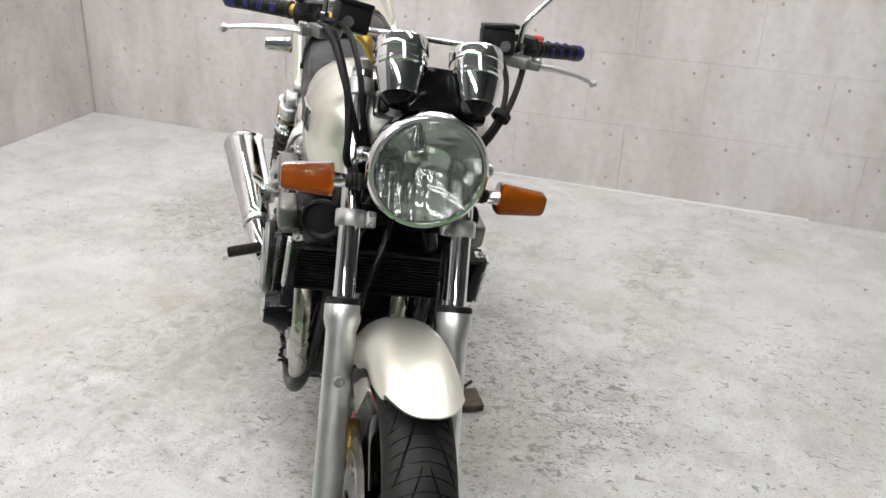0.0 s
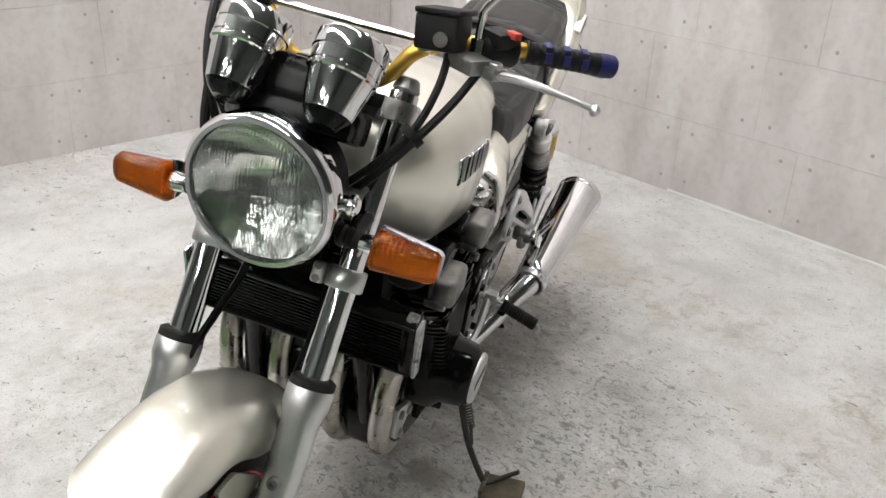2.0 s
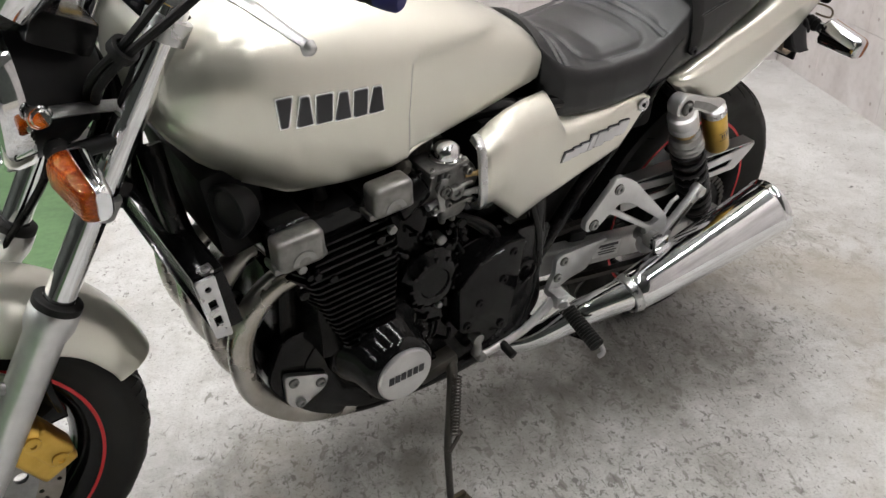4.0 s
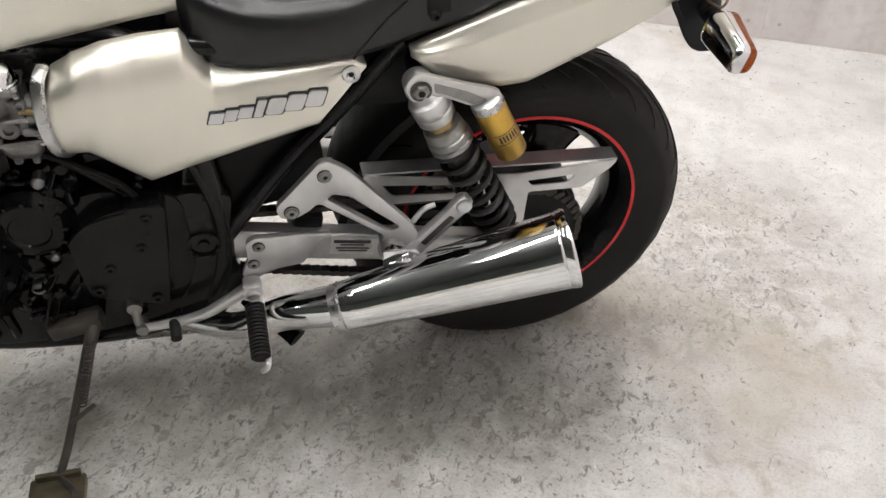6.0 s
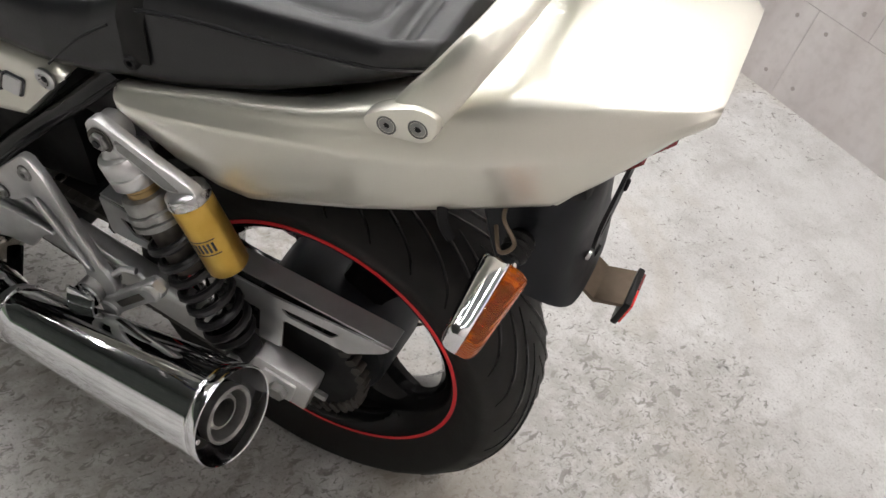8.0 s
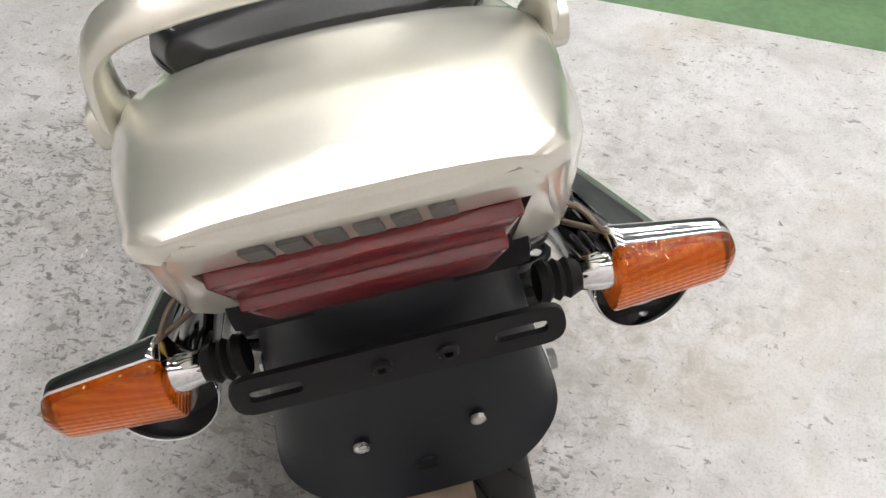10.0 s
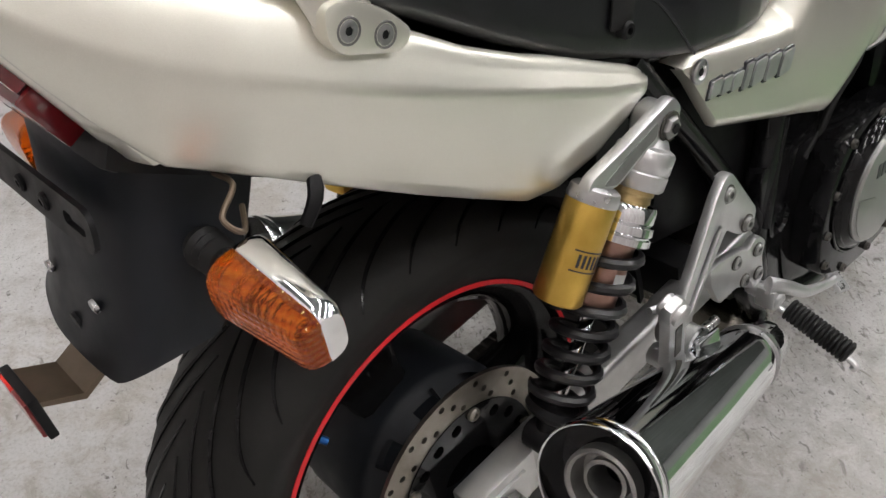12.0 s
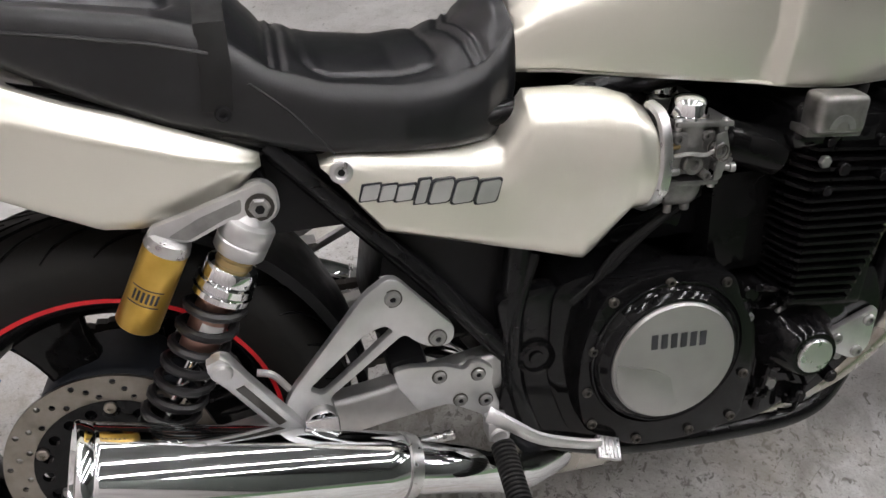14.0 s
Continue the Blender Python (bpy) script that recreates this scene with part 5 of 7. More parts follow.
# cables and hoses in front of the head
def make_hoses():
    lines = [
        ([(1.145, 0.150, 1.060), (1.195, 0.158, 1.025), (1.240, 0.148, 0.975), (1.272, 0.112, 0.925), (1.270, 0.055, 0.865)], 0.0055, "black brake hose"),
        ([(1.150, 0.200, 1.052), (1.195, 0.182, 1.01), (1.238, 0.155, 0.966), (1.268, 0.116, 0.912), (1.262, 0.060, 0.850)], 0.006, "black wiring sleeve"),
        ([(1.150, -0.170, 1.060), (1.215, -0.160, 1.04), (1.262, -0.140, 0.98), (1.285, -0.130, 0.91), (1.265, -0.120, 0.85), (1.23, -0.06, 0.80)], 0.007, "black clutch hose"),
        ([(1.120, -0.200, 1.062), (1.20, -0.175, 1.06), (1.258, -0.148, 1.0), (1.275, -0.122, 0.93), (1.25, -0.09, 0.85)], 0.0065, "black throttle cable"),
        ([(1.125, -0.190, 1.070), (1.195, -0.150, 1.075), (1.262, -0.125, 1.02), (1.28, -0.110, 0.95), (1.24, -0.085, 0.88)], 0.0055, "black throttle cable"),
        ([(1.300, -0.030, 0.78), (1.318, -0.042, 0.72), (1.345, -0.062, 0.665), (1.385, -0.080, 0.600), (1.41, -0.095, 0.50), (1.395, -0.085, 0.42)], 0.006, "black front brake hose"),
        ([(1.290, 0.060, 0.80), (1.292, 0.078, 0.74), (1.318, 0.076, 0.665), (1.365, 0.074, 0.595), (1.395, 0.098, 0.50), (1.385, 0.085, 0.42)], 0.006, "black front brake hose"),
        ([(1.32, -0.065, 0.965), (1.245, -0.05, 0.93), (1.225, 0.02, 0.86), (1.262, 0.068, 0.78), (1.312, 0.080, 0.68), (1.40, 0.072, 0.50), (1.47, 0.075, 0.36)], 0.005, "black speedometer cable"),
    ]
    for pts, r, label in lines:
        bm = bmesh.new()
        sweep(bm, pts, r, 8, 8)
        part("hose", bm, FIN_BLACK if "front brake" in label or "speedo" in label else RUBBER, bike, label)
    bm = bmesh.new()
    box(bm, (1.296, 0, 0.785), (0.024, 0.075, 0.026), bev=0.005)
    part("hose_joint", bm, BLACK_GLOSS, bike)
    for p, d in (((1.243, 0.148, 0.968), (0.5, -0.5, -0.7)),):
        bm = bmesh.new()
        lathe(bm, p, d, [(-0.006, 0.012), (-0.006, 0.018), (0.006, 0.018), (0.006, 0.012)], 16)
        part("cable_clip", bm, RUBBER, bike)


make_hoses()


# frame: backbone, cradle, rear loop
def make_frame():
    fr = new("frame")
    fr.parent = bike
    tagged(fr, label="gloss black tubular steel frame")

    def tube(pts, r, name="frame_tube", n=6):
        bm = bmesh.new()
        sweep(bm, pts, r, 14, n)
        part(name, bm, FRAME_BLACK, fr)

    for s in (1, -1):
        # the cradle tube lies further out on the right, beside the header pipes
        low = [(1.070, 0.100, 0.36), (1.010, 0.108, 0.262), (0.945, 0.118, 0.222), (0.86, 0.128, 0.208)] if s > 0 else [(1.090, -0.112, 0.36), (1.044, -0.124, 0.250), (0.985, -0.132, 0.203), (0.86, -0.135, 0.198)]
        tube([(1.195, s * 0.035, 0.78), (1.185, s * 0.075, 0.68), (1.140, s * 0.100, 0.52), *low, (0.68, s * 0.140, 0.218), (0.56, s * 0.135, 0.255)], 0.0185)
        tube([(1.20, s * 0.03, 0.86), (1.05, s * 0.06, 0.78), (0.80, s * 0.085, 0.745), (0.62, s * 0.11, 0.735), (0.56, s * 0.122, 0.66), (0.53, s * 0.13, 0.50), (0.525, s * 0.132, 0.36), (0.55, s * 0.135, 0.26)], 0.0185)
        tube([(0.245, s * 0.118, 0.725), (0.32, s * 0.122, 0.638), (0.43, s * 0.126, 0.512), (0.515, s * 0.130, 0.400)], 0.0145)
        tube([(0.60, s * 0.11, 0.735), (0.42, s * 0.112, 0.715), (0.25, s * 0.112, 0.725), (0.05, s * 0.105, 0.79), (-0.14, s * 0.095, 0.835)], 0.014)
        # pivot plate
        bm = bmesh.new()
        plate(bm, rounded([(0.500, 0.49), (0.585, 0.50), (0.600, 0.34), (0.615, 0.24), (0.54, 0.225), (0.495, 0.30), (0.515, 0.40)], 0.02), s * 0.118, s * 0.145, bev=0.004)
        pv = part("pivot_plate", bm, FRAME_BLACK, fr, "black swingarm pivot plate")
        bm = bmesh.new()
        lathe(bm, (0.553, s * 0.145, 0.395), (0, s, 0), [(0, 0.026), (0.006, 0.026), (0.008, 0.020), (0.003, 0.018), (0.003, 0.010), (0.007, 0.009), (0.007, 0)], 24)
        part("pivot_cap", bm, BLACK_GLOSS, pv)
        # dark infill panel behind the side cover
        bm = bmesh.new()
        plate(bm, rounded([(0.335, 0.655), (0.555, 0.62), (0.525, 0.42), (0.505, 0.41)], 0.01), s * 0.095, s * 0.108)
        part("infill_panel", bm, MATTE, fr, "black plastic infill panel")
        tube([(0.555, s * 0.135, 0.545), (0.53, s * 0.143, 0.47), (0.522, s * 0.146, 0.40)], 0.009)
    bm = bmesh.new()
    box(bm, (0.42, 0, 0.655), (0.40, 0.20, 0.11), bev=0.015)
    box(bm, (0.63, 0, 0.675), (0.12, 0.26, 0.12), bev=0.02)
    box(bm, (0.12, 0, 0.735), (0.30, 0.19, 0.07), (0, 14, 0), 0.012)
    part("air_box", bm, MATTE, fr, "black air box and battery tray")
    # added black block that keeps the space under the tank dark
    bm = bmesh.new()
    box(bm, (1.105, 0, 0.690), (0.085, 0.23, 0.15), (0, 12, 0), 0.015)
    part("coil_box", bm, MATTE, fr, "added black block filling the dark space under the tank")
    bm = bmesh.new()
    box(bm, (0.438, 0, 0.520), (0.150, 0.165, 0.22), (0, 10, 0), 0.02)
    part("inner_panel", bm, MATTE, fr, "black panel behind the footrest hangers")
    # shock towers
    for s in (1, -1):
        bm = bmesh.new()
        rod(bm, (0.228, s * 0.11, 0.690), (0.228, s * 0.165, 0.678), 0.012)
        part("shock_mount", bm, FRAME_BLACK, fr)


make_frame()


# engine
def make_engine():
    en = new("engine")
    en.parent = bike
    tagged(en, label="gloss black air-cooled four-cylinder engine")
    # finned cylinder block, leaning slightly ahead
    n = 13
    lean = radians(-6)
    base = Vector((0.950, 0, 0.425))
    up = Vector((math.sin(-lean), 0, math.cos(lean)))
    fwd = Vector((math.cos(lean), 0, math.sin(lean)))

    def fin_outline(hx, hy):
        out = []
        for sx in (1, -1):
            ys = [hy - 2 * hy * k / 16 for k in range(17)]
            if sx < 0:
                ys = ys[::-1]
            for y in ys:
                f = abs(math.sin(y / hy * math.pi * 2))
                out.append((sx * hx * (0.90 + 0.10 * f) * (1 - 0.14 * abs(y / hy) ** 8), y))
        return rounded(out, 0.004, 1)

    bm = bmesh.new()
    m = Matrix((( fwd.x, 0, up.x, base.x), (0, 1, 0, 0), (fwd.z, 0, up.z, base.z), (0, 0, 0, 1)))
    box(bm, (0, 0, 0.09), (0.122, 0.372, 0.19), bev=0.008)
    bmesh.ops.transform(bm, matrix=m, verts=bm.verts)
    block = part("cylinder_block", bm, FIN_BLACK, en, "black finned cylinder block")
    fin_mesh = None
    for k in range(n):
        z = 0.014 + k * 0.0120
        if fin_mesh is None:
            bm = bmesh.new()
            plate(bm, fin_outline(0.072, 0.203), 0, 0.0042, place=lambda x, y, d: m.to_3x3() @ Vector((x, y, d)))
            fin = part("cooling_fin", bm, FIN_BLACK, block, smooth=False)
            fin_mesh = fin.data
        else:
            fin = new("cooling_fin", fin_mesh)
            fin.parent = block
        f_ = k / (n - 1)
        fin.location = m @ Vector((-0.022 + 0.018 * f_, 0, z))
        fin.scale = (0.80 + 0.50 * f_, 1, 1)
    # head and cam cover
    bm = bmesh.new()
    box(bm, (0, 0, 0.205), (0.165, 0.345, 0.065), bev=0.012)
    box(bm, (-0.068, 0, 0.250), (0.075, 0.375, 0.062), bev=0.016, seg=3)
    box(bm, (0.084, 0, 0.250), (0.075, 0.375, 0.062), bev=0.016, seg=3)
    box(bm, (0.008, 0, 0.243), (0.10, 0.36, 0.045), bev=0.01)
    bmesh.ops.transform(bm, matrix=m, verts=bm.verts)
    head = part("cylinder_head", bm, BLACK_GLOSS, en, "black cylinder head with silver cam caps")
    bm = bmesh.new()
    plate(bm, fin_outline(0.100, 0.202), 0, 0.0042, place=lambda x, y, d: m.to_3x3() @ Vector((x, y, d)))
    fin = part("cooling_fin", bm, FIN_BLACK, head, smooth=False)
    fin_mesh = fin.data
    fin.location = m @ Vector((0, 0, 0.172))
    for k in range(1, 5):
        fin = new("cooling_fin", fin_mesh)
        fin.parent = head
        fin.location = m @ Vector((0, 0, 0.172 + k * 0.0120))
        fin.scale = (1.0 - 0.02 * k, 1.0 - 0.015 * k, 1)
    for s in (1, -1):
        for x in (-0.068, 0.084):
            bm = bmesh.new()
            k_, up_ = (0.92, 0.028) if x < 0 else (1.0, 0.004)
            box(bm, (x, s * 0.199, 0.246 + up_), (0.074 * k_, 0.040, 0.054 * k_), (0, 0, 0), 0.013 * k_, 4)
            box(bm, (x, s * 0.190, 0.222 + up_), (0.084 * k_, 0.036, 0.012), (0, 0, 0), 0.004, 2)
            bmesh.ops.transform(bm, matrix=m, verts=bm.verts)
            cap_ = part("cam_cap", bm, CAM_CAP, head, "silver cam end cap", sharp=50)
            bm = bmesh.new()
            half_ = [(0.019 * math.cos(q), 0.019 * math.sin(q)) for q in [math.pi * v / 14 for v in range(15)]]
            half_ += [(0.010 * math.cos(q), 0.010 * math.sin(q)) for q in [math.pi * (14 - v) / 14 for v in range(15)]]
            plate(bm, half_, s * 0.2170, s * 0.2205, place=lambda px, pz, y: m @ Vector((x + px * k_, y, 0.230 + up_ + pz * k_)))
            part("cap_relief", bm, CAST, cap_, "raised half ring")
            bm = bmesh.new()
            rod(bm, m @ Vector((x, s * 0.20, 0.212)), m @ Vector((x, s * 0.208, 0.212)), 0.008, seg=6)
            part("head_bolt", bm, CAST, head)
    # small bosses, studs and pipes on the sides of the head and block
    for s in (1, -1):
        for k in range(6):
            q = m @ Vector((random.uniform(-0.085, 0.09), s * random.uniform(0.192, 0.200), random.choice((0.168, 0.196, 0.232)) + random.uniform(-0.006, 0.006)))
            bm = bmesh.new()
            rod(bm, q, q + Vector((0, s * random.uniform(0.006, 0.014), 0)), random.uniform(0.005, 0.009), seg=8)
            part("stud", bm, BLACK_GLOSS, head)
    # plugs, leads
    for k, y in enumerate((-0.135, -0.045, 0.045, 0.135)):
        bm = bmesh.new()
        sweep(bm, [m @ Vector((0.008, y, 0.26)), m @ Vector((0.015, y, 0.30)), m @ Vector((0.02, y * 0.8, 0.33))], [0.011, 0.009, 0.004], 10, 5)
        part("plug_cap", bm, RUBBER, head)
    # crankcase
    bm = bmesh.new()
    sec = rounded([(0.575, 0.500), (0.70, 0.520), (0.82, 0.455), (0.995, 0.430), (1.035, 0.370), (1.00, 0.270), (0.90, 0.215), (0.70, 0.215), (0.60, 0.255), (0.565, 0.36)], 0.03, 4)
    plate(bm, sec, -0.150, 0.150, bev=0.010)
    crank = part("crankcase", bm, BLACK_GLOSS, en, "black crankcase")
    bm = bmesh.new()
    plate(bm, rounded([(0.93, 0.455), (1.060, 0.450), (1.090, 0.37), (1.055, 0.27), (0.95, 0.222), (0.90, 0.30)], 0.02, 3), -0.146, 0.146, bev=0.008)
    part("front_case", bm, BLACK_GLOSS, crank)
    bm = bmesh.new()
    plate(bm, rounded([(0.74, 0.225), (0.95, 0.225), (0.92, 0.170), (0.78, 0.165)], 0.02), -0.09, 0.09, bev=0.008)
    part("sump", bm, BLACK_GLOSS, crank)
    bm = bmesh.new()
    box(bm, (0.70, 0, 0.545), (0.20, 0.22, 0.05), bev=0.015)
    part("breather_cover", bm, BLACK_GLOSS, crank)
    # added black plate, so that the gap between pipes and block stays dark
    bm = bmesh.new()
    box(bm, (1.046, 0, 0.495), (0.030, 0.27, 0.12), bev=0.006)
    part("splash_plate", bm, FIN_BLACK, crank, "added black plate darkening the space behind the header pipes")
    # added black block, closing the see-through gap behind the cylinders
    bm = bmesh.new()
    box(bm, (0.845, 0, 0.545), (0.11, 0.29, 0.15), bev=0.02)
    part("starter_motor", bm, FIN_BLACK, crank)
    bm = bmesh.new()
    sweep(bm, [(0.738, 0.184, 0.450), (0.718, 0.184, 0.474), (0.695, 0.184, 0.490), (0.650, 0.184, 0.500)], 0.0030, 8, 6)
    part("cover_rib", bm, BLACK_GLOSS, crank)
    # ribs and pipes over the case
    for s in (1, -1):
        for x in (0.86, 0.89):
            bm = bmesh.new()
            sweep(bm, [(x, s * 0.152, 0.42), (x + 0.01, s * 0.158, 0.34), (x, s * 0.152, 0.24)], 0.006, 8, 5)
            part("case_rib", bm, BLACK_GLOSS, crank)
    for s, x0, x1, z0, z1, y0, count in ((-1, 0.835, 0.985, 0.405, 0.470, 0.150, 26), (-1, 0.86, 1.02, 0.245, 0.335, 0.138, 18), (1, 0.62, 0.86, 0.505, 0.575, 0.135, 20), (1, 0.735, 0.83, 0.25, 0.42, 0.150, 18)):
        for k in range(count):
            q = Vector((random.uniform(x0, x1), s * y0, random.uniform(z0, z1)))
            bm = bmesh.new()
            if k % 3 == 0:
                e = q + Vector((random.uniform(-0.05, 0.05), s * random.uniform(0.0, 0.02), random.uniform(-0.03, 0.03)))
                sweep(bm, [q + Vector((0, s * 0.004, 0)), (q + e) / 2 + Vector((0, s * 0.020, random.uniform(-0.01, 0.01))), e], random.uniform(0.003, 0.006), 8, 5)
                part("case_pipe", bm, BLACK_GLOSS, crank)
            else:
                rod(bm, q - Vector((0, s * 0.01, 0)), q + Vector((0, s * random.uniform(0.008, 0.024), 0)), random.uniform(0.005, 0.013), seg=10, bev=0.3)
                part("case_boss", bm, BLACK_GLOSS if k % 5 else CAST, crank)
    # right: clutch cover
    bm = bmesh.new()
    out = rounded([(0.598, 0.425), (0.622, 0.494), (0.664, 0.513), (0.715, 0.520), (0.765, 0.515), (0.806, 0.503), (0.822, 0.455), (0.840, 0.425), (0.848, 0.345), (0.838, 0.262), (0.760, 0.249), (0.680, 0.252), (0.605, 0.293), (0.592, 0.36)], 0.022, 4)
    plate(bm, out, -0.150, -0.196, bev=0.006)
    lathe(bm, (0.717, -0.19, 0.398), (0, -1, 0), [(0, 0.107), (0.010, 0.104), (0.022, 0.090), (0.022, 0)], 56)
    clutch = part("clutch_cover", bm, BLACK_GLOSS, en, "black clutch cover with a brushed silver disc")
    for r_, y_ in ((0.098, -0.2035), (0.1065, -0.199)):
        bm = bmesh.new()
        line = [(0.717 + r_ * math.cos(math.tau * k / 48), y_, 0.398 + r_ * math.sin(math.tau * k / 48)) for k in range(48)]
        sweep(bm, line, 0.0022, 6, 1, closed=True)
        part("cover_ring", bm, BLACK_GLOSS, clutch)
    bm = bmesh.new()
    lathe(bm, (0.717, -0.210, 0.398), (0, -1, 0), [(0, 0.086), (0.005, 0.086), (0.008, 0.083), (0.008, 0)], 64)
    disc = part("cover_disc", bm, BRUSHED, clutch, "brushed silver cover disc")
    bm = bmesh.new()
    arc = [(0.717 + 0.0815 * math.cos(a), 0.398 + 0.0815 * math.sin(a)) for a in [radians(172 + 108 * k / 14) for k in range(15)]]
    sect = arc + [(0.722, 0.335), (0.712, 0.375), (0.690, 0.392), (0.66, 0.402)]
    plate(bm, sect, -0.2175, -0.2200, bev=0.0008)
    part("cover_relief", bm, BRUSHED, disc, "raised sector on the disc")
    for k in range(6):
        bm = bmesh.new()
        x0 = 0.682 + k * 0.0135
        plate(bm, [(x0, 0.424 - 0.0012 * k), (x0 + 0.0085, 0.424 - 0.0012 * k), (x0 + 0.0085, 0.445 - 0.0012 * k), (x0, 0.445 - 0.0012 * k)], -0.2170, -0.2192)
        part("emblem_block", bm, BADGE_DARK, disc, "dark raised block")
    for x, z in ((0.613, 0.422), (0.638, 0.490), (0.714, 0.505), (0.793, 0.492), (0.833, 0.343), (0.821, 0.274), (0.759, 0.264), (0.680, 0.267), (0.614, 0.307), (0.606, 0.36)):
        bm = bmesh.new()
        bolt(bm, (x, -0.195, z), (0, -1, 0), 0.0068, 0.006, 10)
        part("cover_bolt", bm, DARK_STEEL, clutch, "dull steel cover bolt")
    bm = bmesh.new()
    lathe(bm, (0.927, -0.145, 0.364), (0, -1, 0), [(0, 0.058), (0.030, 0.055), (0.045, 0.042), (0.066, 0.036), (0.070, 0.033), (0.070, 0)], 36)
    cap = part("timing_cover", bm, BLACK_GLOSS, en, "black timing cover with a silver cap")
    bm = bmesh.new()
    lathe(bm, (0.927, -0.214, 0.364), (0, -1, 0), [(0, 0.026), (0.004, 0.026), (0.006, 0.024), (0.006, 0)], 36)
    part("timing_cap", bm, ALUM, cap, "round silver cap")
    # left: generator cover
    bm = bmesh.new()
    lathe(bm, (0.902, 0.145, 0.390), (0, 1, 0), [(0, 0.088), (0.040, 0.084), (0.060, 0.068), (0.095, 0.063), (0.106, 0.058), (0.110, 0.053), (0.110, 0)], 48)
    gen = part("generator_cover", bm, BLACK_GLOSS, en, "black generator cover with a pale silver disc")
    bm = bmesh.new()
    lathe(bm, (0.902, 0.254, 0.390), (0, 1, 0), [(0, 0.051), (0.005, 0.051), (0.008, 0.048), (0.008, 0)], 48)
    gdisc = part("cover_disc", bm, SATIN, gen, "pale silver cover disc")
    for k in range(6):
        bm = bmesh.new()
        x0 = 0.935 - k * 0.0115
        plate(bm, [(x0, 0.383 + 0.0008 * k), (x0 - 0.009, 0.383 + 0.0008 * k), (x0 - 0.009, 0.398 + 0.0008 * k), (x0, 0.398 + 0.0008 * k)], 0.2610, 0.2632)
        part("emblem_block", bm, BADGE_DARK, gdisc, "dark raised block")
    for k in range(3):
        a = math.tau * k / 3 + 0.9
        bm = bmesh.new()
        rod(bm, (0.902 + 0.075 * math.cos(a), 0.15, 0.39 + 0.075 * math.sin(a)), (0.902 + 0.075 * math.cos(a), 0.205, 0.39 + 0.075 * math.sin(a)), 0.011, 0.009)
        part("screw_boss", bm, BLACK_GLOSS, gen)
    # left: starter cover and sprocket cover
    bm = bmesh.new()
    lathe(bm, (0.787, 0.120, 0.472), (0, 1, 0), [(0, 0.066), (0.036, 0.062), (0.044, 0.052), (0.050, 0.048), (0.052, 0.044), (0.052, 0.030), (0.049, 0.028), (0.049, 0)], 40)
    st = part("starter_cover", bm, BLACK_GLOSS, en, "round black starter clutch cover")
    for k in range(12):
        a = math.tau * k / 12
        bm = bmesh.new()
        box(bm, (0.787 + 0.0480 * math.cos(a), 0.170, 0.472 + 0.0480 * math.sin(a)), (0.009, 0.006, 0.006), (0, -math.degrees(a), 0), 0.001)
        part("rib", bm, BLACK_GLOSS, st)
    bm = bmesh.new()
    plate(bm, rounded([(0.596, 0.508), (0.652, 0.509), (0.702, 0.494), (0.742, 0.455), (0.736, 0.400), (0.728, 0.338), (0.615, 0.303), (0.604, 0.40)], [0.01, 0.03, 0.03, 0.02, 0.02, 0.012, 0.01, 0.02]), 0.145, 0.183, bev=0.005)
    spc = part("sprocket_cover", bm, BLACK_GLOSS, en, "black sprocket cover")
    for x, z in ((0.640, 0.432), (0.690, 0.395), (0.625, 0.488), (0.632, 0.325), (0.714, 0.352)):
        bm = bmesh.new()
        bolt(bm, (x, 0.182, z), (0, 1, 0), 0.0085, 0.005)
        part("cover_bolt", bm, BLACK_GLOSS, spc)
    # front engine brackets
    for s in (1, -1):
        bm = bmesh.new()
        plate(bm, rounded([(1.068, 0.385), (0.985, 0.352), (0.992, 0.325), (1.040, 0.298), (1.062, 0.315)], 0.014), s * 0.148, s * 0.160, bev=0.003)
        br = part("engine_mount", bm, SATIN, bike, "silver triangular engine mount plate")
        for x, z in ((1.052, 0.365), (1.003, 0.343), (1.040, 0.315)):
            bm = bmesh.new()
            bolt(bm, (x, s * 0.160, z), (0, s, 0), 0.009, 0.006)
            part("bolt", bm, CAST, br)


make_engine()


